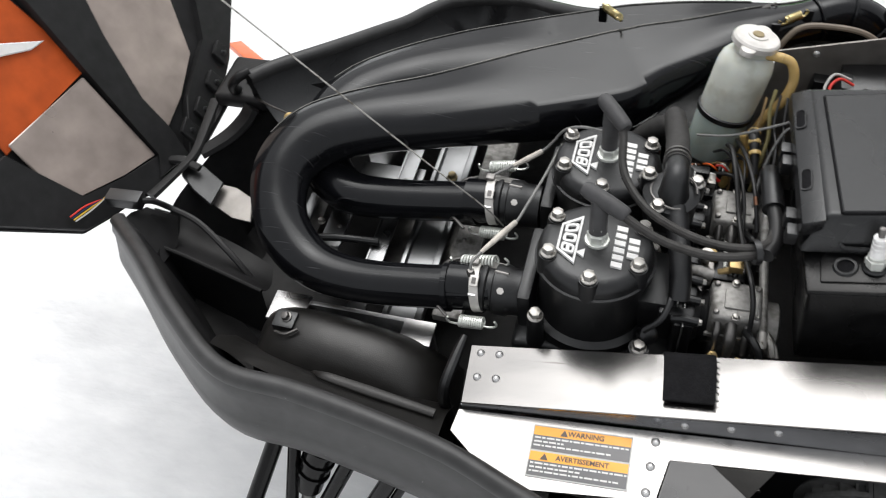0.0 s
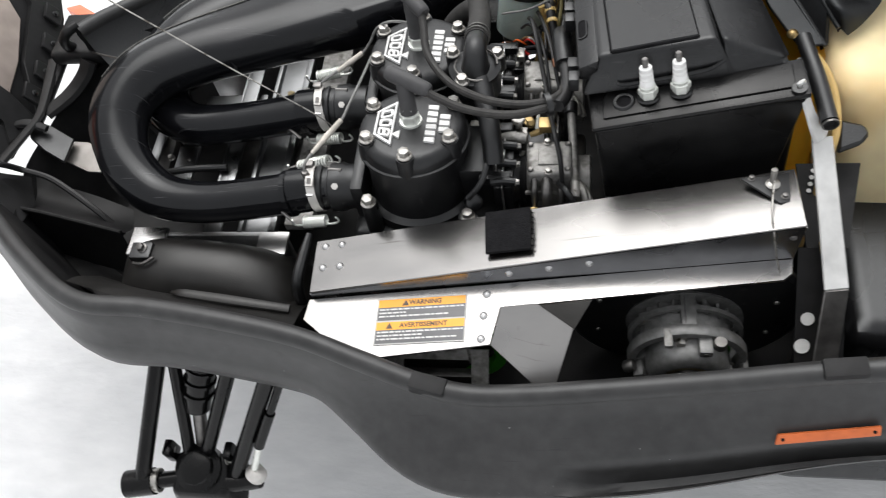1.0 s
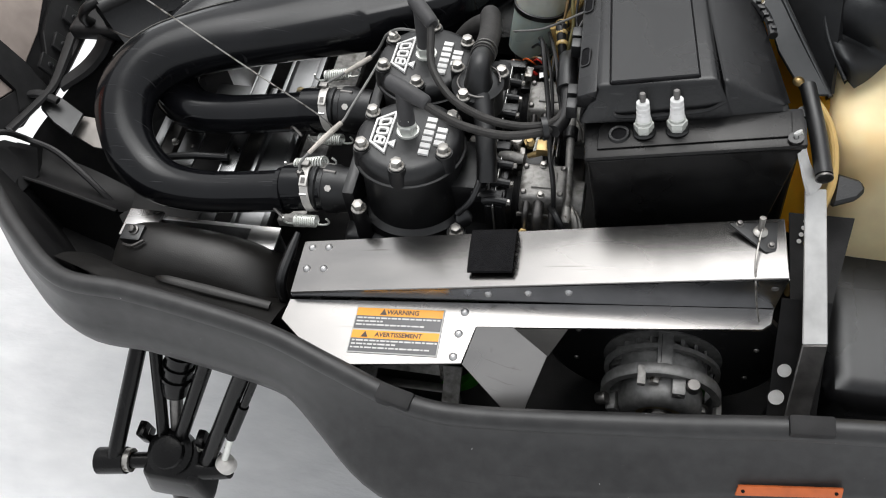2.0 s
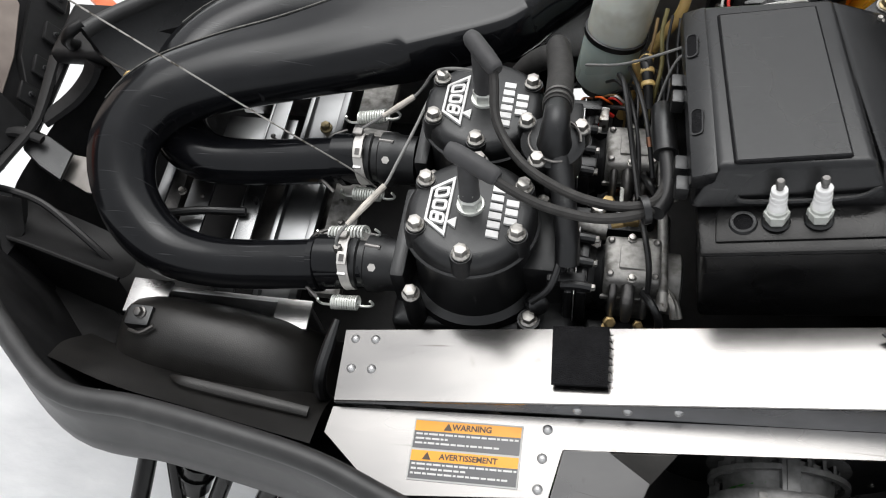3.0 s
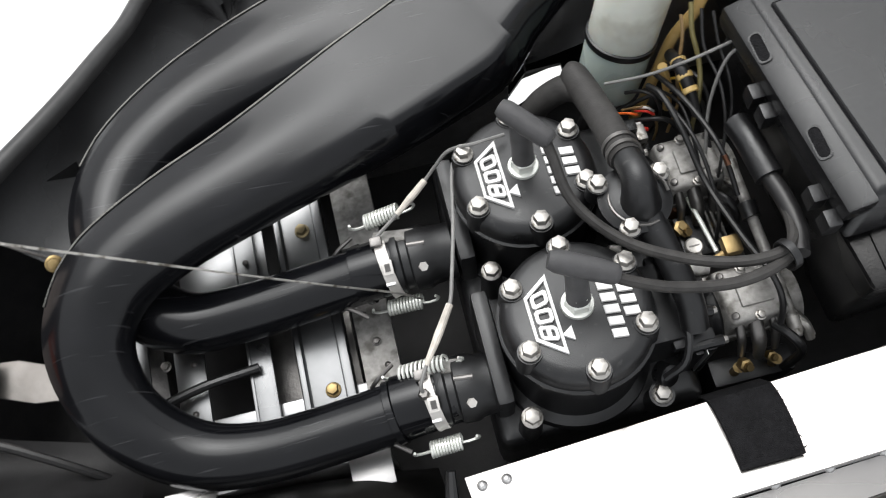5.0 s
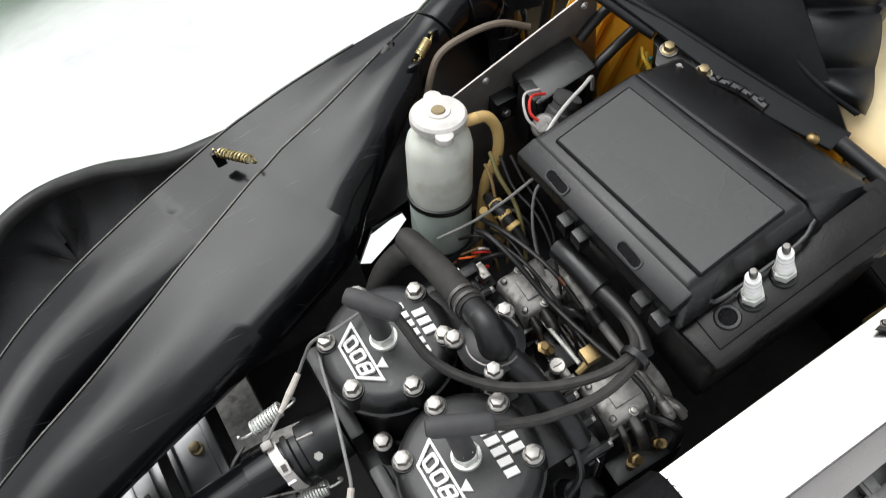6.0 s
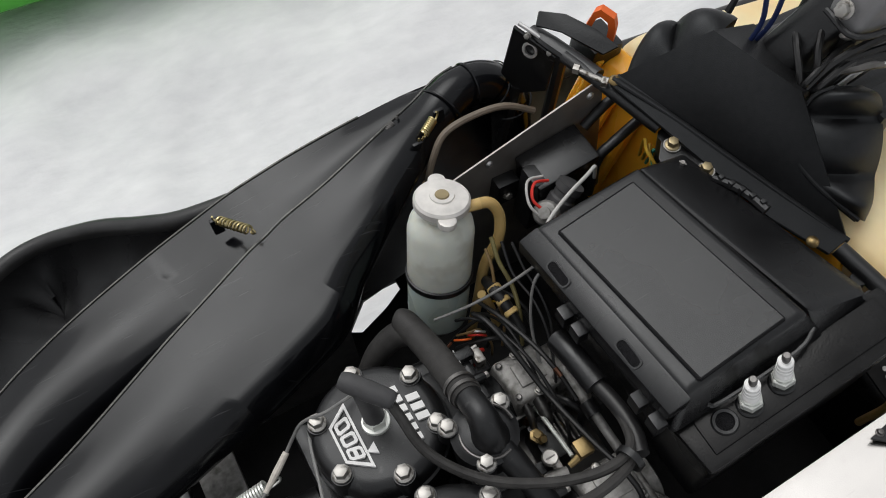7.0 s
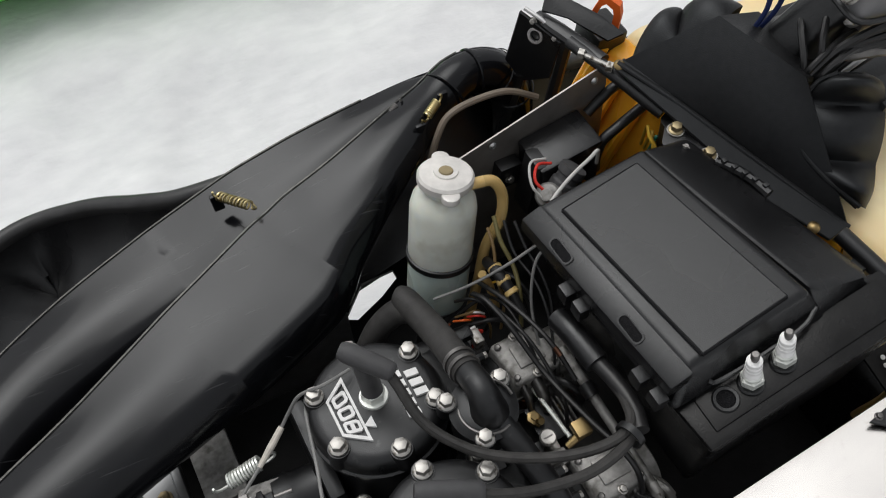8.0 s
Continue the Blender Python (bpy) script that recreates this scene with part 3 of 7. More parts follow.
def build_pipe(pts, rads, weights, name_label, seam_from, outlet_welds):
    pipe = thing("exhaust_pipe", pts[2], name_label, "exhaust pipe", "expansion chambers")
    P, R = curve_points(pts, rads, 8)
    _, W = curve_points(pts, weights, 8)
    n = len(P)
    for _ in range(3):
        R = [R[0]] + [(R[i - 1] + 2 * R[i] + R[i + 1]) / 4 for i in range(1, n - 1)] + [R[-1]]
        W = [W[0]] + [(W[i - 1] + 2 * W[i] + W[i + 1]) / 4 for i in range(1, n - 1)] + [W[-1]]
    # a short double ring at each step keeps its edge crisp
    for weld in (-0.128, 0.0):
        k = next(i for i in range(n // 3, n) if P[i].x > weld)
        f = (weld - P[k - 1].x) / (P[k].x - P[k - 1].x)
        h = min(0.3, 0.004 / (P[k] - P[k - 1]).length)
        f = min(0.95 - h, max(0.05 + h, f))
        pair = [(P[k - 1].lerp(P[k], g), R[k - 1] + (R[k] - R[k - 1]) * g, W[k - 1] + (W[k] - W[k - 1]) * g) for g in (f - h, f + h)]
        P[k:k], R[k:k], W[k:k] = [p[0] for p in pair], [p[1] for p in pair], [p[2] for p in pair]
        n += 2
    bm = bmesh.new()
    rings, edge = [], []
    for i in range(n):
        prof = chamber_section(corner_at(P[i]))
        t = (P[min(i + 1, n - 1)] - P[max(i - 1, 0)]).normalized()
        side = Vector((0, 0, 1)).cross(t).normalized()
        up = t.cross(side).normalized()
        ring = []
        for q in prof:
            a = math.atan2(q.y, q.x)
            c = Vector((math.cos(a), math.sin(a) * 0.92, 0)).lerp(q, W[i])
            if c.x < 0:
                c.x *= 1 - 0.20 * ease(-0.03, 0.03, P[i].x)
            ring.append(bm.verts.new(P[i] + side * (R[i] * c.x) + up * (R[i] * c.y)))
        rings.append(ring)
        edge.append(ring[0].co.copy())
    m = len(prof)
    for a, b in zip(rings, rings[1:]):
        for k in range(m):
            bm.faces.new((a[k], a[(k + 1) % m], b[(k + 1) % m], b[k]))
    bm.faces.new(rings[0][::-1])
    bm.faces.new(rings[-1])
    part("pipe_body", bm, M_PIPE, pipe, sharp=32)
    line = edge[seam_from:n - 22:3]
    cut = len(line) // 2
    part("weld_seam", bm_tube(line[:cut + 1], 0.0017, 6, 2), M_SEAM, pipe, "thin raised weld seam")
    part("weld_seam", bm_tube(line[cut:], 0.0017, 6, 2), M_SEAM, pipe, "thin raised weld seam")
    # welds between the mitred pieces of the outlet
    for k in range(n - 30, n - 8, 7) if outlet_welds else ():
        d = (P[k + 1] - P[k - 1]).normalized()
        part("mitre_weld", bm_lathe([(R[k] * 0.97, -0.0018), (R[k] * 1.02, -0.0008), (R[k] * 1.02, 0.0008), (R[k] * 0.97, 0.0018)], 28, P[k], d, closed=True), M_PIPE, pipe)
    # welded slip joint ring and hook eyes at the engine end
    d = (P[0] - P[6]).normalized()
    part("joint_ring", bm_lathe([(0.0268, -0.004), (0.0290, -0.003), (0.0290, 0.003), (0.0268, 0.004)], 28, P[5], d, closed=True), M_PIPE, pipe)
    return pipe


build_pipe(PIPE_A, RAD_A, POW_A, "black painted expansion chamber pipe with a wide U bend", 44, True)
build_pipe(PIPE_B, RAD_B, POW_B, "black painted expansion chamber pipe lying behind its twin", 46, False)


def build_joint(x, y, group="exhaust joints"):
    """The black socket between a cylinder and its pipe, with the sleeve and band clamp at x."""
    t = thing("exhaust_joint", (x, y, 0.50), "black exhaust socket with a bright steel band clamp", "exhaust joint", group)
    part("sleeve", bm_lathe([(0.024, -0.034), (0.0272, -0.033), (0.0270, -0.006), (0.0265, 0.006), (0.022, 0.006)], 32, (x, y, 0.5255), (1, 0.02, 0.10)), M_PIPE, t)
    part("socket", bm_lathe([(0.0, 0.004), (0.0270, 0.004), (0.0285, 0.007), (0.0285, 0.011), (0.0262, 0.013), (0.0262, 0.019), (0.0295, 0.021), (0.0300, 0.034), (0.0275, 0.039), (0.0262, 0.060), (0, 0.060)],
                            32, (x, y, 0.5265), (1, 0.0, 0.02)), M_CAST, t)
    part("band_clamp", bm_lathe([(0.0272, -0.0052), (0.0288, -0.0052), (0.0292, -0.004), (0.0286, 0.0), (0.0292, 0.004), (0.0288, 0.0052), (0.0272, 0.0052)], 36, (x, y - 0.001, 0.5255), (1, 0.09, 0.12), closed=True), M_CAPMETAL, t, "shiny steel band clamp")
    sm = Matrix.Translation((x - 0.001, y - 0.012, 0.5525)) @ Matrix.Rotation(radians(20), 4, 'X')
    part("clamp_screw", bm_prism([(-0.0048, -0.0065), (0.0048, -0.0065), (0.0048, 0.0065), (-0.0048, 0.0065)], sm, 0.004, 0.001), M_CAPMETAL, t)
    part("screw_slot", bm_prism([(-0.0024, -0.0035), (0.0024, -0.0035), (0.0024, 0.0035), (-0.0024, 0.0035)], sm @ Matrix.Translation((0, 0, 0.0042)), 0.0006), M_STEEL, t)
    part("clamp_tongue", bm_block(x - 0.006, x + 0.003, y - 0.026, y - 0.019, 0.5415, 0.5440, 0.001), M_ALU_DULL, t)
    part("hook_bracket", bm_sheet([V(x - 0.012, y + 0.016, 0.549), V(x + 0.026, y + 0.010, 0.553), V(x + 0.030, y + 0.022, 0.548), V(x - 0.008, y + 0.030, 0.542)], 0.003, 0.0008), M_CASTALU, t, "soiled spring bracket")
    part("bracket_tab", bm_block(x - 0.012, x - 0.001, y + 0.010, y + 0.019, 0.546, 0.556, 0.002), M_STEEL, t)
    part("socket_bolt", bm_lathe([(0, -0.004), (0.0042, -0.004), (0.0042, 0.003), (0, 0.003)], 6, (x + 0.030, y - 0.018, 0.551), (0.2, -0.5, 0.8)), M_CAPMETAL, t, "small bright bolt")
    part("socket_stud", bm_tube([(x + 0.020, y + 0.004, 0.555), (x + 0.036, y + 0.002, 0.556)], 0.0026, 10, 2), M_STEEL, t)
    for dy, dz in ((0.034, 0.514), (-0.036, 0.504)):
        part("hook_eye", bm_tube([(x - 0.052, y + dy * 0.66, dz + 0.004), (x - 0.044, y + dy * 0.80, dz + 0.012), (x - 0.030, y + dy * 1.10, dz + 0.009)], 0.0021, 8, 4), M_STEEL, t, "dark wire hook eye")
    return t


build_joint(-0.132, -0.021)
build_joint(-0.144, 0.107)

for a, b in (((-0.167, 0.003, 0.534), (-0.104, -0.002, 0.556)), ((-0.157, -0.063, 0.511), (-0.106, -0.062, 0.515)), ((-0.168, 0.147, 0.540), (-0.113, 0.149, 0.552)), ((-0.166, 0.076, 0.500), (-0.111, 0.072, 0.508))):
    spring(a, b, "zinc coil spring holding the exhaust joint", turns=11, hook=0.0115, r=0.0066, wire=0.0014)


# ---- the engine ----
def letters(text, size, m, mat, parent, depth=0.0012, name="lettering", space=1.0, bold=0.0):
    cu = bpy.data.curves.new(name, 'FONT')
    cu.body, cu.size, cu.extrude, cu.align_x, cu.align_y, cu.space_character, cu.offset = text, size, depth, 'CENTER', 'CENTER', space, bold
    cu.resolution_u = 3
    tmp = bpy.data.objects.new(name, cu)
    scene.collection.objects.link(tmp)
    me = bpy.data.meshes.new_from_object(tmp)
    bpy.data.objects.remove(tmp)
    me.materials.clear()
    me.materials.append(mat)
    ob = new(name, me)
    ob.parent = parent
    base = root_of(parent).location if parent else Vector((0, 0, 0))
    ob.matrix_local = Matrix.Translation(-base) @ m
    return ob


def bm_frame(outer, inner, m, depth):
    """A flat ring between two outlines with the same number of corners."""
    bm = bmesh.new()
    n = len(outer)
    lay = [[bm.verts.new(m @ Vector((u, v, z))) for u, v in o] for o in (outer, inner) for z in (0, depth)]
    ol, oh, il, ih = lay
    for k in range(n):
        j = (k + 1) % n
        bm.faces.new((oh[k], oh[j], ih[j], ih[k]))
        bm.faces.new((ol[k], ol[j], oh[j], oh[k]))
        bm.faces.new((ih[k], ih[j], il[j], il[k]))
        bm.faces.new((il[k], il[j], ol[j], ol[k]))
    return bm


def bm_digit(two_holes, m, lean):
    """A squared, cut-cornered numeral with one or two holes."""
    w, h, c, st = 0.0060, 0.0070, 0.0020, 0.0030

    def eight(a, b, e, v0):
        return [(x + lean * (y + v0), y + v0) for x, y in ((-a + e, -b), (a - e, -b), (a, -b + e), (a, b - e), (a - e, b), (-a + e, b), (-a, b - e), (-a, -b + e))]
    if not two_holes:
        return bm_frame(eight(w, h, c, 0), eight(w - st, h - st * 0.95, c * 0.5, 0), m, 0.003)
    hh = h / 2 + st * 0.3
    bm = bm_frame(eight(w, hh, c, h - hh), eight(w - st, hh - st * 0.8, c * 0.4, h - hh), m, 0.003)
    return join(bm, bm_frame(eight(w, hh, c, hh - h), eight(w - st, hh - st * 0.8, c * 0.4, hh - h), m @ Matrix.Translation((0, 0, 0.0002)), 0.003))


TOP = 0.6115
HEADS = [(-0.004, 0.0), (-0.011, 0.132)]
HEX = 0.0535
engine = thing("engine", (0, 0.066, 0.40), "black twin cylinder two-stroke engine with raised white lettering", "engine")
case = bm_block(-0.085, 0.10, -0.075, 0.21, 0.38, 0.505, 0.012, 3)
part("crankcase", case, M_CAST, engine)
for cx, cy in HEADS:
    cyl = part("cylinder", bm_lathe([(0, 0.50), (0.068, 0.50), (0.068, 0.512), (0.060, 0.516), (0.0585, 0.56), (0.0595, 0.584), (0, 0.584)], 48, (cx, cy, 0)), M_CAST, engine)
    head = part("cylinder_head", bm_lathe([(0, TOP + 0.001), (0.030, TOP + 0.001), (0.049, TOP), (0.0555, TOP - 0.0015), (0.0600, TOP - 0.006), (0.0618, TOP - 0.014), (0.0622, TOP - 0.020), (0.0645, TOP - 0.021),
                                           (0.0645, TOP - 0.0245), (0.0605, TOP - 0.026), (0.0600, TOP - 0.0278), (0.0, TOP - 0.0278)], 56, (cx, cy, 0)), M_CAST, engine)
    for k in range(6):
        a = radians(-90 + 60 * k)
        bx, by = cx + HEX * math.cos(a), cy + HEX * math.sin(a)
        part("boss", bm_lathe([(0.0118, -0.024), (0.0108, -0.004), (0.0100, 0.0008), (0.0, 0.0010)], 18, (bx, by, TOP)), M_CAST, head)
        bolt(head, (bx, by, TOP + 0.0025), s=0.95)
    # the number in its slanted outline, reading towards the far side
    turn = Matrix.Translation((cx - 0.0285, cy - 0.002, TOP + 0.0008)) @ Matrix.Rotation(radians(90), 4, 'Z')
    o = [(-0.0345, -0.0105), (0.0345, -0.0105), (0.0185, 0.0110), (-0.0185, 0.0110)]
    i = [(-0.0290, -0.0082), (0.0290, -0.0082), (0.0168, 0.0087), (-0.0168, 0.0087)]
    part("number_frame", bm_frame(o, i, turn, 0.003), M_WHITEPAINT, head, "raised white slanted frame", smooth=False)
    part("pointer", bm_prism([(-0.0245, -0.0185), (-0.0125, -0.0185), (-0.0185, -0.0095)], turn, 0.003), M_WHITEPAINT, head, smooth=False)
    for k, u in enumerate((-0.0132, 0.0, 0.0132)):
        lean = -0.25 if k == 0 else (0.25 if k == 2 else 0.0)
        part("digit", bm_digit(k == 0, turn @ Matrix.Translation((u - (0.0012 if k == 0 else -0.0012 if k == 2 else 0), -0.0005, 0.0)), -lean), M_WHITEPAINT, head, smooth=False)
    # the maker's name as plain raised bars
    for row, count in ((0, 6), (1, 3)):
        for k in range(count):
            u = (k - (count - 1) / 2) * 0.0102 - 0.004
            x0, y0 = cx + 0.0185 + row * 0.0145, cy + u
            part("white_bar", bm_prism([(x0, y0 - 0.0028), (x0 + 0.0115, y0 - 0.0042), (x0 + 0.0115, y0 + 0.0026), (x0, y0 + 0.0040)], Matrix.Translation((0, 0, TOP + 0.0005)), 0.003), M_WHITEPAINT, head, smooth=False)
    # spark plug seat and boot
    part("plug_seat", bm_lathe([(0.0, -0.002), (0.0132, -0.002), (0.0136, 0.0005), (0.0128, 0.0025), (0.0105, 0.003), (0, 0.003)], 24, (cx, cy + 0.002, TOP + 0.001)), M_SPRING, head, "bright plug washer")
    part("plug_hex", bm_lathe([(0.0, 0.002), (0.0108, 0.002), (0.0112, 0.004), (0.0112, 0.012), (0.0098, 0.0135), (0.0088, 0.0138), (0.0088, 0.022), (0, 0.022)], 6, (cx, cy + 0.002, TOP + 0.001)), M_SPRING, head, "bright plug hexagon")
    # the heads lean with the engine
    lift = Matrix.Translation((cx, cy, TOP + 0.0045 - 0.0105 * cy / 0.132)) @ Matrix.Rotation(radians(-5.5), 4, 'X') @ Matrix.Translation((-cx, -cy, -TOP))
    base = Matrix.Translation(engine.location)
    for ob in (cyl, head):
        ob.matrix_local = base.inverted() @ lift @ base

# flange plates, studs and fittings round the cylinders
for cy in (0.0, 0.132):
    part("exhaust_flange", bm_block(-0.082, -0.066, cy - 0.05, cy + 0.052, 0.495, 0.560, 0.006), M_CAST, engine)
    part("transfer_cover", bm_block(0.046, 0.088, cy - 0.035, cy + 0.035, 0.50, 0.572, 0.006), M_CAST, engine)
    part("stud_boss", bm_lathe([(0.0, -0.06), (0.011, -0.06), (0.009, 0.0), (0, 0.0)], 16, (-0.057, cy - 0.064, 0.553)), M_CAST, engine)
    bolt(engine, (-0.057, cy - 0.064, 0.5535), s=1.0)
    bolt(engine, (0.056, cy - 0.068, 0.532), s=0.95)
    part("nut_boss", bm_lathe([(0.0, -0.03), (0.012, -0.03), (0.011, 0.0), (0, 0.0)], 16, (0.056, cy - 0.068, 0.532)), M_CAST, engine)
for cy in (0.0, 0.132):
    part("gasket", bm_block(0.0880, 0.0892, cy - 0.044, cy + 0.044, 0.492, 0.5665, 0.0003, 1), M_ALU_DULL, engine, "thin bright gasket edge")
    for s in (-0.036, 0.036):
        part("clamp_ear", bm_block(0.070, 0.106, cy + s - 0.006, cy + s + 0.006, 0.555, 0.567, 0.003), M_CAST, engine)
    part("side_port", bm_lathe([(0, 0), (0.010, 0), (0.010, 0.012), (0.007, 0.014), (0, 0.014)], 16, (0.060, cy - 0.050, 0.535), (0.4, -0.6, 0.7)), M_CAST, engine)
part("oil_line", bm_tube([(0.058, -0.060, 0.555), (0.075, -0.052, 0.575), (0.082, -0.02, 0.585), (0.080, 0.03, 0.575), (0.076, 0.08, 0.55)], 0.0035, 8, 5), M_RUBBER, engine, "thin black oil line")
part("cast_mark", bm_block(-0.020, 0.012, -0.0615, -0.055, 0.556, 0.562, 0.001, 1), M_CAST, engine)
part("cast_mark", bm_block(-0.012, 0.006, -0.0612, -0.055, 0.543, 0.552, 0.001, 1), M_CAST, engine)


def build_boot(cx, cy, left, right):
    t = thing("spark_plug_boot", (cx, cy + 0.002, TOP + 0.012), "grey-black rubber spark plug boot with its elbow", "plug boot", "plug boots")
    base = Vector((cx, cy + 0.003, TOP + 0.019 - 0.0105 * cy / 0.132))
    l, r = Vector(left), Vector(right)
    mid = l.lerp(r, 0.42)
    part("stem", bm_tube([base, base.lerp(mid, 0.55), mid], [0.0098, 0.0092, 0.0088], 16, 4), M_BOOT, t)
    part("elbow", bm_tube([l, l.lerp(r, 0.15), l.lerp(r, 0.6), r, r.lerp(l, -0.1)], [0.0068, 0.0090, 0.0093, 0.0084, 0.0060], 16, 4), M_BOOT, t)
    return t


build_boot(*HEADS[0], (-0.024, 0.024, 0.673), (0.020, 0.004, 0.665))
build_boot(*HEADS[1], (-0.025, 0.158, 0.672), (0.004, 0.124, 0.666))
cable("ignition_lead", [(0.016, 0.005, 0.666), (0.030, -0.003, 0.661), (0.064, -0.014, 0.652), (0.108, -0.021, 0.650), (0.145, -0.015, 0.652), (0.163, 0.002, 0.650), (0.168, 0.03, 0.645), (0.166, 0.055, 0.641)], 0.0046, M_HOSERUBBER, "thick black ignition lead from the plug boot", "ignition lead", "ignition leads", 10)
cable("ignition_lead", [(0.002, 0.127, 0.667), (0.005, 0.112, 0.659), (0.012, 0.076, 0.645), (0.040, 0.038, 0.638), (0.081, 0.009, 0.642), (0.121, -0.007, 0.650), (0.152, -0.006, 0.655), (0.165, 0.015, 0.648), (0.167, 0.05, 0.641)], 0.0046, M_HOSERUBBER, "thick black ignition lead looping over the engine", "ignition lead", "ignition leads", 10)
cable("lead_sleeve", [(0.162, 0.112, 0.634), (0.163, 0.092, 0.640), (0.166, 0.057, 0.641)], 0.0112, M_RUBBER, "black rubber sleeve over the ignition leads", "sleeve", "", 16)
cable("cable_sleeve", [(0.166, 0.060, 0.641), (0.169, 0.035, 0.644), (0.168, 0.008, 0.648), (0.160, -0.012, 0.652)], 0.0072, M_WIRE, "thick black sleeve where the ignition leads meet", "sleeve", "", 14)
part_tie = part("cable_tie", bm_lathe([(0.011, -0.003), (0.0125, -0.003), (0.0125, 0.003), (0.011, 0.003)], 18, (0.150, -0.011, 0.654), (0.9, 0.3, 0), closed=True), M_RUBBER)
tagged(part_tie, "black tie round the two ignition leads", "cable tie")

# coolant outlet with its hose
outlet = thing("coolant_outlet", (0.066, 0.075, 0.60), "black coolant outlet elbow with a thick clamped hose", "coolant outlet")
part("base_flange", bm_lathe([(0, -0.03), (0.028, -0.03), (0.028, 0.0), (0.030, 0.001), (0.030, 0.006), (0.026, 0.008), (0.02, 0.012), (0, 0.014)], 28, (0.064, 0.072, 0.622)), M_CAST, outlet)
part("neck", bm_tube([(0.066, 0.066, 0.624), (0.066, 0.070, 0.638), (0.066, 0.084, 0.647), (0.065, 0.112, 0.636)], [0.020, 0.0150, 0.0128, 0.0118], 20, 5), M_CAST, outlet)
part("hose", bm_tube([(0.065, 0.102, 0.640), (0.064, 0.14, 0.625), (0.062, 0.170, 0.614), (0.056, 0.206, 0.606), (0.053, 0.213, 0.603)], [0.0134, 0.0134, 0.0134, 0.0132, 0.011], 20, 6), M_HOSERUBBER, outlet, "thick black rubber coolant hose")
part("hose_bend", bm_tube([(0.057, 0.196, 0.604), (0.044, 0.205, 0.594), (0.024, 0.206, 0.575), (0.004, 0.198, 0.545), (-0.006, 0.19, 0.51)], [0.0125, 0.0125, 0.0122, 0.012, 0.012], 16, 6), M_HOSERUBBER, outlet)
part("manifold", bm_tube([(0.070, 0.058, 0.622), (0.078, 0.028, 0.612), (0.086, -0.010, 0.598), (0.088, -0.03, 0.58)], [0.014, 0.0115, 0.0115, 0.0115], 14, 4), M_CAST, outlet)
part("retaining_wire", bm_tube([V(0.066 + 0.024 * math.cos(0.3 * k), 0.070 + 0.024 * math.sin(0.3 * k), 0.633 + 0.002 * math.sin(0.6 * k)) for k in range(18)], 0.0014, 7, 2), M_STEEL, outlet)
for yy in (0.108, 0.117):
    part("hose_clamp", bm_lathe([(0.0136, -0.002), (0.0150, -0.002), (0.0150, 0.002), (0.0136, 0.002)], 22, (0.0650, yy, 0.641 - (yy - 0.1) * 0.42), (0, 1, -0.42), closed=True), M_STEEL, outlet)
for p in ((0.089, 0.089, 0.629), (0.052, 0.048, 0.630), (0.038, 0.090, 0.632)):
    part("boss", bm_lathe([(0, -0.02), (0.009, -0.02), (0.009, 0.0), (0, 0)], 14, p), M_CAST, outlet)
    bolt(outlet, p, s=0.9)

# probe leads
for pts in ([(-0.139, -0.024, 0.556), (-0.139, -0.018, 0.566), (-0.131, -0.004, 0.570), (-0.115, 0.018, 0.575), (-0.100, 0.040, 0.578), (-0.092, 0.064, 0.582), (-0.080, 0.108, 0.586), (-0.069, 0.157, 0.588), (-0.060, 0.166, 0.592)],
            [(-0.150, 0.116, 0.540), (-0.153, 0.124, 0.548), (-0.126, 0.141, 0.558), (-0.110, 0.152, 0.562), (-0.094, 0.163, 0.567), (-0.082, 0.168, 0.580), (-0.068, 0.167, 0.604), (-0.046, 0.158, 0.622), (-0.02, 0.165, 0.612)]):
    lead = thing("probe_lead", pts[0], "grey exhaust probe lead with a pale fibre sleeve", "probe lead", "probe leads")
    part("wire", bm_tube(pts, 0.0017, 8, 6), M_WHITEWIRE_DIM, lead)
    part("sleeve", bm_tube([Vector(pts[2]), Vector(pts[3]), Vector(pts[4])], [0.0024, 0.0037, 0.0032], 10, 5), M_SLEEVE, lead, "thicker pale tan sleeve")
    part("probe_nut", bm_lathe([(0, 0), (0.0050, 0), (0.0050, 0.006), (0.0035, 0.008), (0, 0.008)], 6, Vector(pts[0]) + V(0, 0, -0.004)), M_STEEL, lead)
cable("prop_wire", [(-0.122, 0.066, 0.532), (-0.146, 0.069, 0.560), (-0.222, 0.077, 0.625), (-0.372, 0.095, 0.755), (-0.523, 0.113, 0.886), (-0.60, 0.122, 0.952)], 0.0010, M_ZINC, "thin steel cable stretched up to the hood", "steel cable", "", 6)


# ---- belt guard: folded aluminium over the clutches ----
def guard_top(x, f):
    """Height of the top sheet; f = 0 at its back edge, 1 at its front edge."""
    zb = 0.514 + (0.627 - 0.514) * (x + 0.124) / 0.516
    zf = 0.530 + (0.631 - 0.530) * (x + 0.115) / 0.509
    return zb + (zf - zb) * f


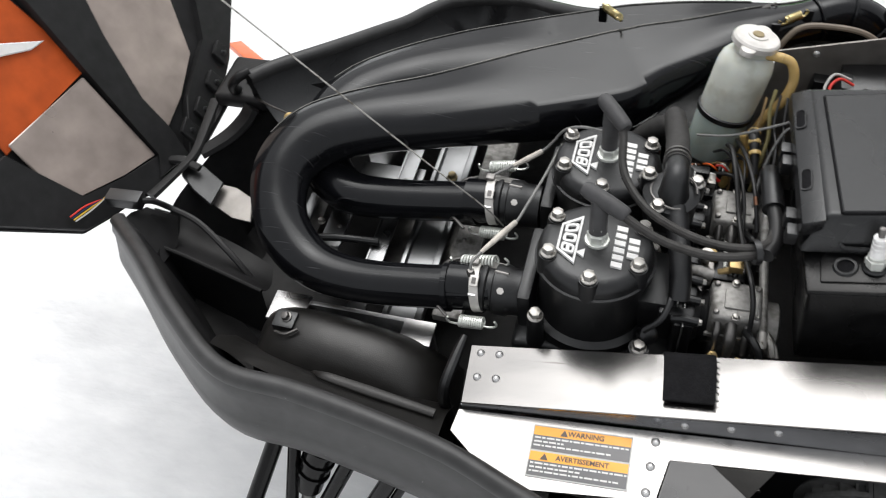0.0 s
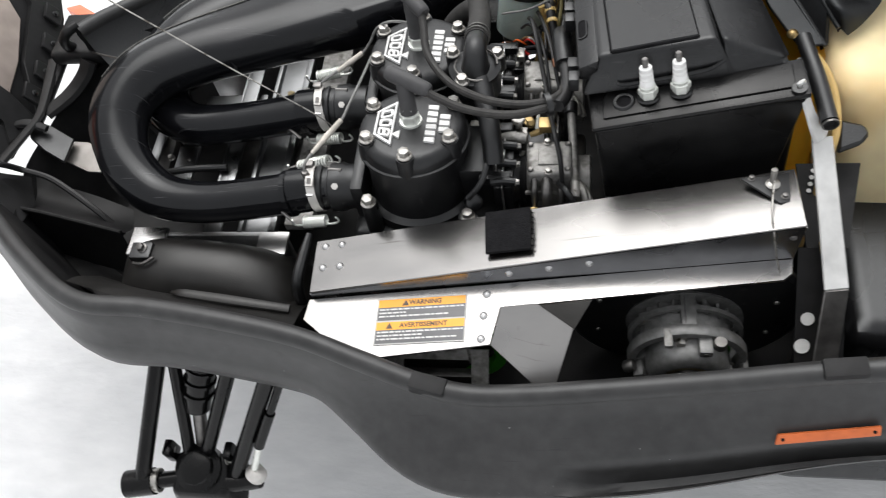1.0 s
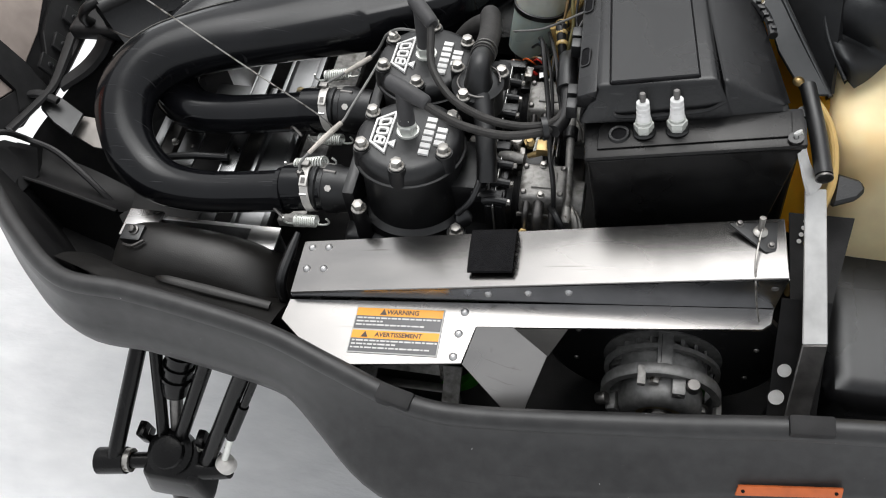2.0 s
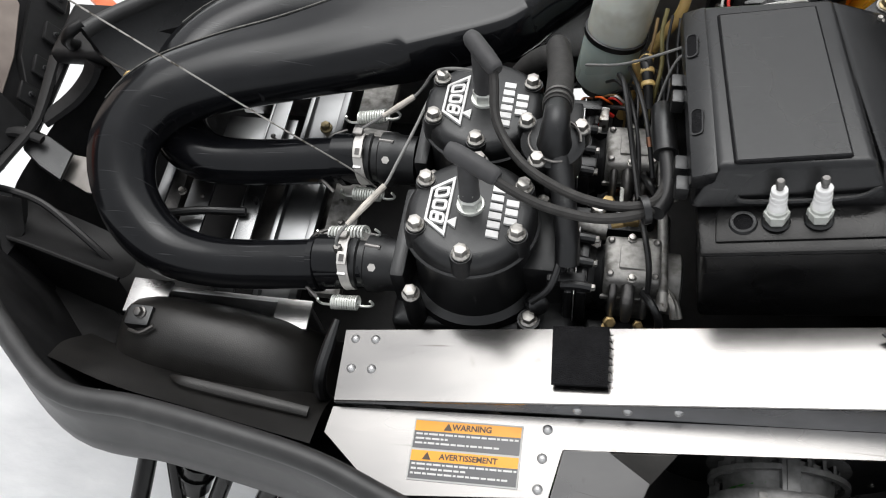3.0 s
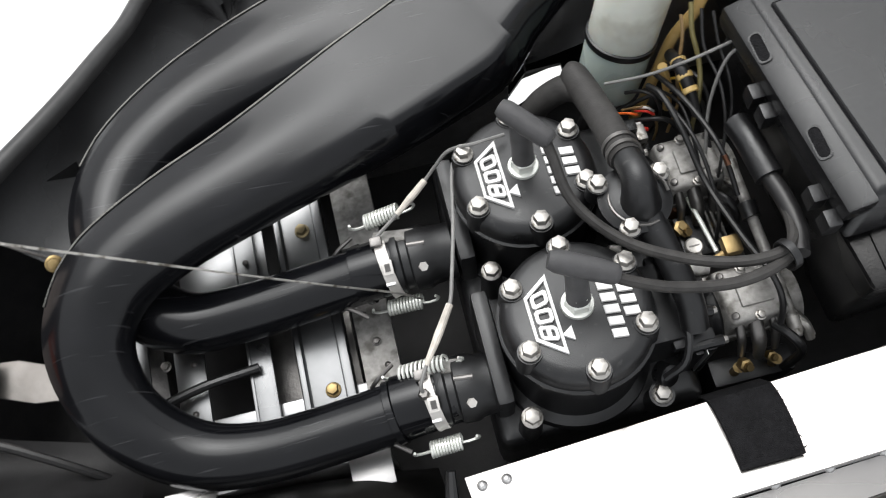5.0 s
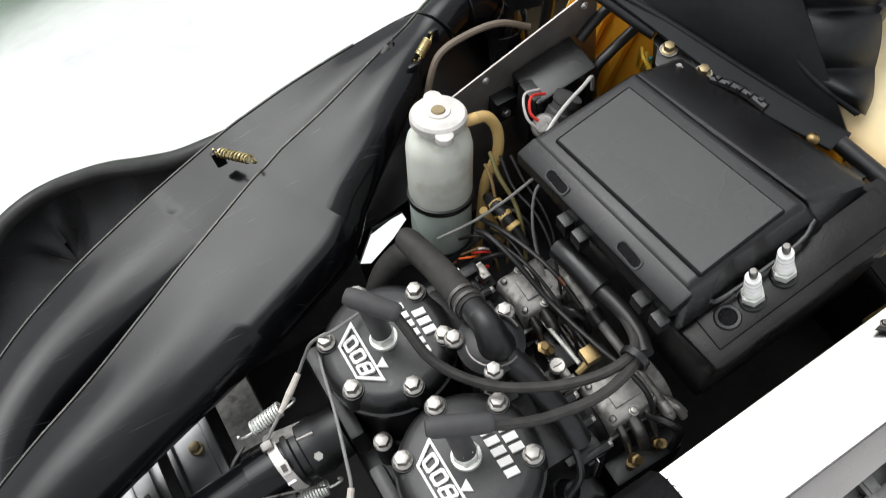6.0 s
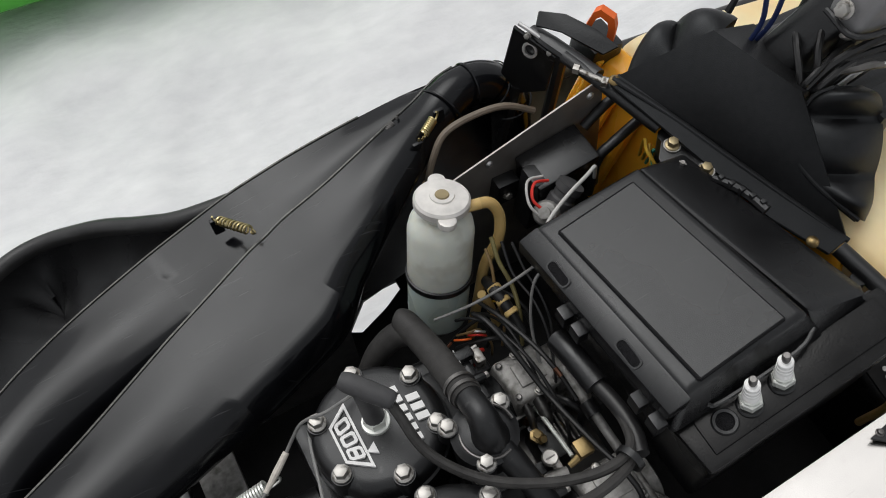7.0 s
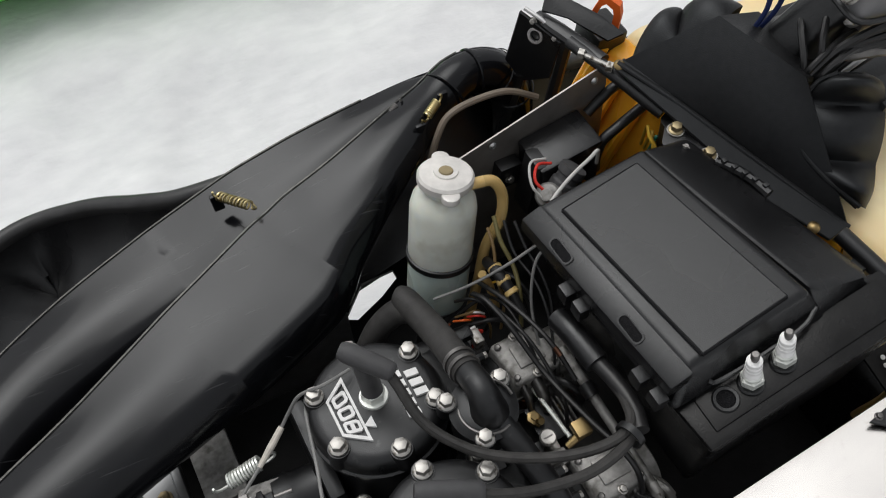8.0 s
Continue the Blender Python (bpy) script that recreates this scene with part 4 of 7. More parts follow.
guard = thing("belt_guard", (0.1, -0.12, 0.50), "folded bare aluminium belt guard, brushed and smudged", "belt guard")
G_BL, G_FL, G_FR, G_BR = V(-0.124, -0.092, 0.514), V(-0.115, -0.171, 0.530), V(0.394, -0.149, 0.631), V(0.392, -0.078, 0.627)
part("top_sheet", bm_sheet([G_BL, G_FL, G_FR, G_BR], 0.003, 0.0008), M_GUARD, guard)
drop_l, drop_r = V(0, 0.001, -0.012), V(-0.002, -0.002, -0.053)
S_L, S_R = G_FL + drop_l, G_FR + drop_r
part("front_fold", bm_sheet([G_FL + V(0, 0, -0.0035), S_L, S_R, G_FR + V(0, 0, -0.0035)], 0.002), M_FOLD, guard, "narrow dark folded strip with rivets")
part("end_fold", bm_sheet([G_FR + V(0.001, 0, -0.0035), G_FR + V(0, 0.004, -0.034), G_BR + V(0, -0.02, -0.03), G_BR + V(0, 0, -0.0035)], 0.002), M_GUARD, guard)


def low_z(x):
    return 0.541 + 0.118 * (x - 0.086)


def L(x, y):
    return V(x, y, low_z(x))


low = [L(-0.118, -0.172), L(-0.121, -0.198), L(-0.056, -0.250), L(0.093, -0.236), L(0.100, -0.192), L(0.382, -0.172) - V(0, 0, 0.007), L(0.390, -0.166) - V(0, 0, 0.005), L(0.392, -0.149), L(0.1, -0.164)]
part("lower_sheet", bm_sheet(low, 0.003, 0.0007), M_GUARD, guard, "lower aluminium sheet with a cut corner")
part("deflector", bm_sheet([L(0.0935, -0.237), V(0.146, -0.266, 0.489), V(0.1535, -0.266, 0.488), V(0.1575, -0.260, 0.490), V(0.177, -0.206, 0.524), L(0.139, -0.1895), L(0.101, -0.192)][::-1], 0.002, 0.0006), M_GUARD, guard, "bent grey aluminium deflector")
# the wing's shade is painted as a darker material than the deflector's
part("deflector_wing", bm_sheet([L(0.1395, -0.190) - V(0, 0, 0.003), V(0.1775, -0.2065, 0.523), L(0.196, -0.186) - V(0, 0, 0.003)][::-1], 0.002), M_WINGSHADE, guard, "wing with its underside shade in the colour")
for x, y in ((-0.110, -0.103), (-0.089, -0.103), (-0.106, -0.136), (-0.085, -0.136)):
    rivet(guard, (x, y, guard_top(x, (-0.092 - y) / 0.075) + 0.0005))
for x, y in ((0.086, -0.176), (0.084, -0.202), (0.083, -0.229)):
    rivet(guard, (x, y, low_z(x) + 0.0005))
for x in (0.11, 0.152, 0.193):
    k = (x + 0.115) / 0.509
    rivet(guard, (x, -0.171 + 0.022 * k - 0.0008, 0.530 + 0.101 * k - 0.012 - 0.004 * k), (0, -0.9, 0.45), 0.9)
rivet(guard, (0.386, -0.148, 0.612), (0.3, -1, 0.3), 1.1, M_STEEL)
# hook tape strap over the top
tape = bmesh.new()
for k in range(9):
    f = -0.16 + 0.95 * k / 8
    for x in (0.0815 + 0.005 * f, 0.131 + 0.003 * f):
        y = -0.090 - 0.070 * f
        z = guard_top(x, max(f, 0)) + 0.0035 + 0.006 * math.sin(math.pi * k / 8) - (0.022 * (abs(min(f, 0)) / 0.16) ** 1.5)
        tape.verts.new((x, y, z))
tape.verts.ensure_lookup_table()
for k in range(8):
    a = 2 * k
    tape.faces.new((tape.verts[a], tape.verts[a + 1], tape.verts[a + 3], tape.verts[a + 2]))
ext = bmesh.ops.extrude_face_region(tape, geom=tape.faces[:])
bmesh.ops.translate(tape, vec=(0, 0, 0.004), verts=[v for v in ext["geom"] if isinstance(v, bmesh.types.BMVert)])
tape_thing = thing("hook_tape_strap", (0.106, -0.12, 0.555), "black fuzzy hook tape strap over the belt guard", "strap")
part("tape", tape, M_VELCRO, tape_thing)
for k in range(7):
    f = 0.05 + 0.11 * k
    p = V(0.131 + 0.003 * f, -0.090 - 0.070 * f, guard_top(0.131, f) + 0.006)
    part("frayed_thread", bm_tube([p - V(0.002, 0, 0), p + V(0.002, 0.001 * (k % 3 - 1), 0.0), p + V(0.004, -0.002 * (k % 2), -0.001)], [0.0008, 0.0006, 0.0003], 5, 2), M_VELCRO, tape_thing)


def build_label():
    t = thing("warning_label", L(0.015, -0.205) + V(0, 0, 0.001), "orange and grey bilingual warning label on the belt guard", "label")
    a, b = L(-0.037, -0.1785) + V(0, 0, 0.0006), L(0.063, -0.1765) + V(0, 0, 0.0006)
    ex = (b - a).normalized()
    d = L(-0.031, -0.2345) + V(0, 0, 0.0006)
    ey = (a - d)
    ey = (ey - ex * ey.dot(ex)).normalized()
    m = Matrix((ex, ey, ex.cross(ey))).transposed().to_4x4()
    m.translation = (a + b + d + L(0.067, -0.2265) + V(0, 0, 0.0006)) / 4
    w, h = 0.100, 0.056
    part("label_edge", bm_prism([(-w / 2, -h / 2), (w / 2, -h / 2), (w / 2, h / 2), (-w / 2, h / 2)], m, 0.0004), M_LABELRIM, t, smooth=False)
    up = Matrix.Translation((0, 0, 0.0004))
    for k, (lo, word, size) in enumerate(((0.001, "WARNING", 0.0075), (-0.0265, "AVERTISSEMENT", 0.0072))):
        top = lo + 0.0255
        part("grey_field", bm_prism([(-0.0488, lo), (0.0488, lo), (0.0488, top - 0.0098), (-0.0488, top - 0.0098)], m @ up, 0.0003), M_LABEL, t, smooth=False)
        part("orange_field", bm_prism([(-0.0488, top - 0.0096), (0.0488, top - 0.0096), (0.0488, top), (-0.0488, top)], m @ up, 0.0003), M_LABELORANGE, t, smooth=False)
        letters(word, size, m @ Matrix.Translation((0.004, top - 0.0050, 0.0009)), M_INK, t, 0.0001, "word", bold=0.0002)
        x0 = -0.018 if k == 0 else -0.034
        part("warning_triangle", bm_prism([(x0 - 0.004, top - 0.0082), (x0 + 0.004, top - 0.0082), (x0, top - 0.0012)], m @ Matrix.Translation((0, 0, 0.0007)), 0.0003), M_INK, t, smooth=False)
        for r, length in enumerate((0.094, 0.030, 0.078) if k == 0 else (0.095, 0.050, 0.088)):
            v = top - 0.0122 - r * 0.0042
            u, n = -0.047, 0
            while u < -0.049 + length:
                step = (0.0062, 0.0034, 0.0081, 0.0048, 0.0070, 0.0026)[(n + 2 * r + k) % 6]
                e = min(u + step, -0.047 + length)
                part("print_bar", bm_prism([(u, v - 0.0010), (e, v - 0.0010), (e, v + 0.0007), (u, v + 0.0007)], m @ Matrix.Translation((0, 0, 0.0007)), 0.0002), M_PRINT, t, smooth=False)
                u, n = e + 0.0012, n + 1


build_label()

# hitch pin bracket at the rear end of the guard
pin = thing("hitch_pin_bracket", (0.375, -0.10, 0.627), "small dark steel bracket with a hitch pin and wire", "bracket")
pz = guard_top(0.37, 0.3) + 0.0008
part("bracket_plate", bm_prism([(0.340, -0.090), (0.386, -0.083), (0.384, -0.118), (0.374, -0.120)], Matrix.Translation((0, 0, pz)), 0.003, 0.001), M_CAST, pin)
part("pin_stud", bm_tube([(0.369, -0.098, pz), (0.368, -0.094, pz + 0.022)], 0.003, 10, 2), M_ZINC, pin)
part("pin_washer", bm_lathe([(0, 0), (0.007, 0), (0.007, 0.002), (0.0035, 0.004), (0, 0.004)], 16, (0.369, -0.098, pz + 0.003)), M_ZINC, pin)
part("pin_wire", bm_tube([(0.369, -0.10, pz + 0.012), (0.366, -0.118, pz + 0.008), (0.364, -0.135, pz + 0.006), (0.366, -0.152, pz - 0.004), (0.372, -0.160, pz - 0.03), (0.378, -0.166, pz - 0.05)], 0.0010, 6, 5), M_ZINC, pin)
for p in ((0.350, -0.090, pz + 0.003), (0.379, -0.112, pz + 0.003)):
    bolt(pin, p, s=0.4, mat=M_STEEL)

# ---- driven clutch ----
CX, CZ = 0.299, 0.452
clutch = thing("driven_clutch", (CX, -0.15, CZ - 0.13), "black driven clutch with grey cast spider", "clutch")
ax = (0, -1, 0)


def slim(profile):
    return [(0.89 * r, h) for r, h in profile]


part("sheave", bm_lathe([(0, 0.0), (0.128, 0.0), (0.131, 0.004), (0.131, 0.010), (0.125, 0.014), (0.118, 0.013), (0.06, 0.020), (0, 0.020)], 72, (CX, -0.135, CZ), ax), M_CAST, clutch, "broad black sheave")
part("hub", bm_lathe(slim([(0, 0.0), (0.056, 0.0), (0.054, 0.018), (0.050, 0.030), (0.0495, 0.052), (0.046, 0.060), (0.040, 0.064), (0.030, 0.0645), (0.0285, 0.060), (0.0285, 0.040), (0, 0.040)]), 48, (CX, -0.162, CZ), ax), M_CLUTCH, clutch, "grey cast hub with an open bore")
part("spider_ring", bm_lathe(slim([(0.061, 0.0), (0.070, 0.0), (0.0715, 0.003), (0.0715, 0.011), (0.070, 0.013), (0.061, 0.013), (0.060, 0.010), (0.060, 0.003)]), 56, (CX, -0.192, CZ), ax, closed=True), M_CLUTCH, clutch)
part("fan_ring", bm_lathe(slim([(0.064, 0.0), (0.070, 0.0), (0.070, 0.005), (0.064, 0.005)]), 48, (CX, -0.170, CZ), ax, closed=True), M_CLUTCH, clutch)
part("fan_disc", bm_lathe(slim([(0, 0.0), (0.071, 0.0), (0.072, 0.003), (0, 0.004)]), 48, (CX, -0.154, CZ), ax), M_CLUTCH, clutch)
for k in range(20):
    a = 2 * math.pi * k / 20 + 0.1
    d = Vector((math.cos(a), 0, math.sin(a)))
    e = Vector((-math.sin(a + 0.7), 0, math.cos(a + 0.7)))
    c = Vector((CX, 0, CZ))
    q = [c + d * r * 0.89 + e * (w + (r - 0.050) * 0.8) + Vector((0, y, 0)) for y in (-0.157, -0.173) for r, w in ((0.050, -0.0016), (0.069, -0.0016), (0.069, 0.0016), (0.050, 0.0016))]
    part("fan_blade", bm_box(q), M_CLUTCH, clutch, smooth=False)
part("coil_spring", bm_tube([V(CX + 0.045 * math.cos(0.5 * k), -0.178 - 0.0012 * k, CZ + 0.045 * math.sin(0.5 * k)) for k in range(16)], 0.0022, 8, 2), M_GREENDARK, clutch, "green painted clutch spring")
for a in (92, 212, 332):
    a = radians(a)
    d, e = Vector((math.cos(a), 0, math.sin(a))), Vector((-math.sin(a), 0, math.cos(a)))

    def cut(y0, y1, r0, r1, s0, s1, bevel=0.002):
        return bm_box([Vector((CX, y, CZ)) + (d * r + e * w) * 0.89 for y in (y0, y1) for r, w in ((r0, s0), (r1, s0), (r1, s1), (r0, s1))], bevel)
    part("tower", cut(-0.156, -0.200, 0.058, 0.0705, -0.009, 0.009), M_CLUTCH, clutch)
    part("tower_slot", cut(-0.160, -0.193, 0.0700, 0.0712, 0.004, 0.0045, 0), M_VELCRO, clutch)
    part("spoke", cut(-0.193, -0.203, 0.036, 0.064, -0.028, -0.010), M_CLUTCH, clutch)
    part("roller_lug", cut(-0.199, -0.222, 0.046, 0.060, -0.026, -0.010, 0.003), M_CLUTCH, clutch)
    part("lug_pin", bm_lathe([(0, 0), (0.0032, 0), (0.0032, 0.001), (0.0016, 0.0012), (0, 0.0012)], 14, Vector((CX, -0.2215, CZ)) + d * 0.0472 - e * 0.016, ax), M_STEEL, clutch)
    part("roller", bm_lathe([(0, -0.006), (0.0060, -0.006), (0.0070, -0.004), (0.0070, 0.004), (0.0060, 0.006), (0, 0.006)], 18, Vector((CX, -0.212, CZ)) + d * 0.0534 - e * 0.030, d), M_STEEL, clutch)
    part("cam_ramp", cut(-0.196, -0.218, 0.060, 0.068, 0.020, 0.030, 0.002), M_CASTALU, clutch, "worn bright cam ramp")
    bolt(clutch, Vector((CX, -0.203, CZ)) + d * 0.0463 + e * 0.009, ax, 0.8)
part("bore", bm_lathe(slim([(0, 0), (0.0284, 0), (0.0284, 0.001), (0, 0.001)]), 28, (CX, -0.2025, CZ), ax), M_VELCRO, clutch, "dark bore")
part("shaft_end", bm_lathe(slim([(0, 0), (0.016, 0), (0.016, 0.020), (0.013, 0.023), (0, 0.023)]), 26, (CX, -0.200, CZ), ax), M_STEEL, clutch)
part("snap_ring", bm_lathe(slim([(0.0205, 0.0), (0.0275, 0.0), (0.0275, 0.0035), (0.0205, 0.0035)]), 32, (CX, -0.2215, CZ), ax, closed=True), M_DULLBRASS, clutch)
bolt(clutch, (CX, -0.223, CZ), ax, 0.85, M_CAPMETAL)
for a in (20, 75, 130, 160, 200, 250, 300, 340):
    a = radians(a)
    rivet(clutch, (CX + 0.10 * math.cos(a), -0.151, CZ + 0.10 * math.sin(a)), ax, 0.7, M_ZINC)

# drive clutch under the guard, with its bracket
drive = thing("drive_clutch", (-0.01, -0.16, 0.34), "dark drive clutch with a green band under the guard", "clutch")
part("sheave", bm_lathe([(0, 0), (0.10, 0), (0.10, 0.008), (0.05, 0.03), (0, 0.03)], 48, (-0.01, -0.120, 0.44), ax), M_STEEL, drive)
part("cover", bm_lathe([(0, 0), (0.07, 0), (0.07, 0.05), (0.05, 0.06), (0, 0.06)], 40, (-0.01, -0.150, 0.44), ax), M_STEEL, drive)
part("green_band", bm_lathe([(0.060, 0), (0.073, 0), (0.073, 0.012), (0.060, 0.012)], 40, (0.028, -0.185, 0.437), ax, closed=True), M_GREEN, drive, "dark green painted band")
brk = thing("clutch_bracket", (0.03, -0.24, 0.42), "grey cast bracket behind the tub rim", "bracket")
part("bracket_plate", bm_frame([(-0.03, -0.025), (0.085, -0.025), (0.085, 0.03), (-0.03, 0.03)], [(-0.012, -0.012), (0.066, -0.014), (0.066, 0.018), (-0.010, 0.018)],
                               Matrix.Translation((0.0, -0.235, 0.462)) @ Matrix.Rotation(radians(35), 4, 'X'), 0.006), M_CASTALU, brk, smooth=False)
part("bracket_foot", bm_block(-0.02, 0.08, -0.232, -0.22, 0.335, 0.45, 0.003), M_STEEL, brk)
part("link_rod", bm_tube([(0.066, -0.222, 0.53), (0.067, -0.232, 0.49)], 0.0018, 6, 2), M_ZINC, brk)

# perforated side plate and the aluminium strut beside it
side = thing("perforated_plate", (0.43, -0.2, 0.40), "black perforated plate over a bright panel", "plate")
part("plate_sheet", bm_sheet([V(0.404, -0.125, 0.556), V(0.404, -0.262, 0.4395), V(0.452, -0.262, 0.4395), V(0.452, -0.125, 0.556)], 0.003), M_NOSE, side)
part("mesh_sheet", bm_sheet([V(0.408, -0.035, 0.580), V(0.412, -0.1255, 0.5555), V(0.452, -0.1255, 0.5555), V(0.472, -0.035, 0.580)], 0.003), M_NOSE, side, "upper end pierced with small oval holes")
for k in range(4):
    for j in range(1, 4):
        x, y = 0.4165 + 0.0075 * j - 0.002 * k, -0.044 - 0.0072 * k
        part("bright_cell", bm_lathe([(0, 0), (0.0024, 0), (0.0024, 0.0006), (0, 0.0006)], 10, (x, y, 0.580 + 0.271 * (y + 0.035) + 0.0016), (0, -0.26, 0.96)), M_WHITEPAINT, side, "bright patch showing through a hole")
part("plate_foot", bm_block(0.41, 0.45, -0.205, -0.195, 0.34, 0.485, 0.001), M_NOSE, side)
for x, y, r in ((0.4155, -0.1814, 0.0070), (0.411, -0.2033, 0.0080), (0.4315, -0.212, 0.0050), (0.425, -0.2376, 0.0065), (0.437, -0.235, 0.0035)):
    at = (x, y, 0.662 + 0.85 * y + 0.0004)
    part("hole_edge", bm_lathe([(r, 0), (r + 0.0012, 0), (r + 0.0012, 0.001), (r, 0.001)], 18, at, (0, -0.65, 0.76), closed=True), M_NOSE, side)
    part("bright_disc", bm_lathe([(0, 0), (r, 0), (r, 0.0006), (0, 0.0006)], 18, at, (0, -0.65, 0.76)), M_WHITEPAINT, side, "bright patch showing through a hole")
strut = thing("frame_strut", (0.43, -0.2, 0.50), "bent bare aluminium frame strut, stained below", "strut")
part("strut_upper", bm_sheet([V(0.408, -0.052, 0.642), V(0.427, -0.052, 0.645), V(0.444, -0.176, 0.562), V(0.421, -0.178, 0.560)][::-1], 0.004, 0.001), M_BAR, strut)
part("flat_end", bm_tube([(0.388, -0.034, 0.703), (0.401, -0.047, 0.672), (0.415, -0.054, 0.646)], [0.005, 0.006, 0.010], 10, 4, flat=0.5), M_BAR, strut)
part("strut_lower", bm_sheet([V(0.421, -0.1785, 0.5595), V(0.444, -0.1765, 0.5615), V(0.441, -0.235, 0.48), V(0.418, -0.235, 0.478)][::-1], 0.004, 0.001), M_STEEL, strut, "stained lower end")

cable("drain_hose", [(0.428, -0.120, 0.56), (0.434, -0.165, 0.535), (0.432, -0.205, 0.500), (0.420, -0.232, 0.468), (0.400, -0.246, 0.450)], 0.0045, M_HOSE, "stained brown drain hose beside the strut", "hose")

# ---- intake silencer: the rounded black box ahead of the guard ----
dome = thing("intake_silencer", (-0.28, -0.12, 0.36), "rounded black plastic intake silencer box", "intake silencer")
bm = bmesh.new()
rows = []
NU, NV = 26, 18
for i in range(NU + 1):
    u = -1 + 2 * i / NU
    row = []
    for j in range(NV + 1):
        v = -1 + 2 * j / NV
        h = max(0.0, 1 - abs(u) ** 3.2) ** 0.45 * max(0.0, 1 - abs(v) ** 2.4) ** 0.5 * (1 - 0.10 * max(0.0, u) ** 2)
        x = -0.276 + 0.134 * u - 0.006 * v
        y = -0.110 + 0.064 * v * (1 - 0.10 * u * u) - 0.010 * u
        z = 0.392 + (0.106 + 0.004 * v - 0.006 * u) * h
        row.append(bm.verts.new((x, y, z)))
    rows.append(row)
for a, b in zip(rows, rows[1:]):
    for k in range(NV):
        bm.faces.new((a[k], b[k], b[k + 1], a[k + 1]))
part("box_shell", bm, M_DOME, dome, sharp=75)
bm = bmesh.new()
rows = []
lines = [curve_points(q, None, 8)[0] for q in ([(-0.43, -0.105, 0.450), (-0.34, -0.130, 0.455), (-0.25, -0.142, 0.460), (-0.135, -0.145, 0.462)],
                                               [(-0.425, -0.135, 0.500), (-0.34, -0.158, 0.512), (-0.25, -0.168, 0.505), (-0.135, -0.172, 0.490)],
                                               [(-0.405, -0.168, 0.545), (-0.33, -0.188, 0.545), (-0.25, -0.198, 0.537), (-0.130, -0.212, 0.522)])]
for a, b, c in zip(*lines):
    rows.append([bm.verts.new(p) for p in curve_points([a, b, c], None, 6)[0]])
for a, b in zip(rows, rows[1:]):
    for k in range(len(a) - 1):
        bm.faces.new((a[k], a[k + 1], b[k + 1], b[k]))
part("front_shelf", bm, M_DOME, dome, "dusty moulded shelf", sharp=60)
part("moulded_rib", bm_tube([(-0.292, -0.160, 0.508), (-0.27, -0.168, 0.519), (-0.22, -0.172, 0.513), (-0.145, -0.177, 0.502)], [0.002, 0.006, 0.007, 0.006], 10, 6, flat=0.6), M_DOME, dome)
bolt(dome, (-0.352, -0.094, 0.5005), (-0.2, -0.2, 1), 0.75, M_STEEL)
part("clip", bm_block(-0.368, -0.340, -0.108, -0.084, 0.484, 0.5005, 0.004), M_RUBBER, dome, "small black clip with a steel stud")
part("clip_loop", bm_tube([(-0.362, -0.112, 0.494), (-0.346, -0.116, 0.499), (-0.332, -0.108, 0.502)], 0.0022, 8, 4), M_STEEL, dome)
peg = thing("rubber_strap_handle", (-0.14, -0.12, 0.45), "black rubber pull strap beside the guard", "strap")
part("strap", bm_tube([(-0.133, -0.085, 0.520), (-0.138, -0.11, 0.512), (-0.143, -0.14, 0.500), (-0.143, -0.15, 0.47), (-0.14, -0.14, 0.40), (-0.14, -0.13, 0.335)], [0.004, 0.0065, 0.007, 0.007, 0.006, 0.006], 10, 5), M_RUBBER, peg)

# ---- aluminium frame members seen under the pipes ----
frame_rail = thing("subframe", (-0.27, 0.08, 0.34), "aluminium front frame with cross bars, soiled", "frame")
part("near_rail", bm_block(-0.398, -0.350, -0.078, -0.036, 0.456, 0.461, 0.001), M_ALU, frame_rail)
part("near_rail", bm_block(-0.225, -0.185, -0.074, -0.040, 0.452, 0.457, 0.001), M_ALU, frame_rail)
part("rail_upright", bm_block(-0.39, -0.19, -0.046, -0.040, 0.34, 0.4565, 0.001), M_ALU_DULL, frame_rail)
def bar(name, x0, x1, y0, y1, z, mat, thick=0.004):
    return part(name, bm_block(x0, x1, y0, y1, z - thick, z, 0.001), mat, frame_rail)


bar("cross_bar", -0.302, -0.280, -0.040, 0.30, 0.455, M_RAIL)
part("bar_lip", bm_block(-0.3035, -0.3005, -0.040, 0.30, 0.430, 0.4565, 0.0008), M_RAIL, frame_rail)
bar("channel_plate", -0.257, -0.204, -0.040, 0.30, 0.452, M_RAIL)
for x0, x1 in ((-0.2575, -0.248), (-0.216, -0.2035)):
    part("channel_edge", bm_box([V(x0, -0.040, 0.452), V(x1, -0.040, 0.452), V(x1, 0.30, 0.452), V(x0, 0.30, 0.452), V(x0 + 0.002, -0.040, 0.4585), V(x1 - 0.002, -0.040, 0.4585), V(x1 - 0.002, 0.30, 0.4585), V(x0 + 0.002, 0.30, 0.4585)], 0.001), M_RAIL, frame_rail)
bar("cast_plate", -0.194, -0.158, -0.030, 0.115, 0.458, M_CASTALU, 0.012)
bar("cast_plate", -0.192, -0.150, 0.165, 0.29, 0.455, M_CASTALU, 0.012)
bar("front_bracket", -0.377, -0.347, 0.020, 0.110, 0.450, M_RAIL)
bar("front_bracket", -0.413, -0.399, 0.045, 0.130, 0.458, M_RAIL)
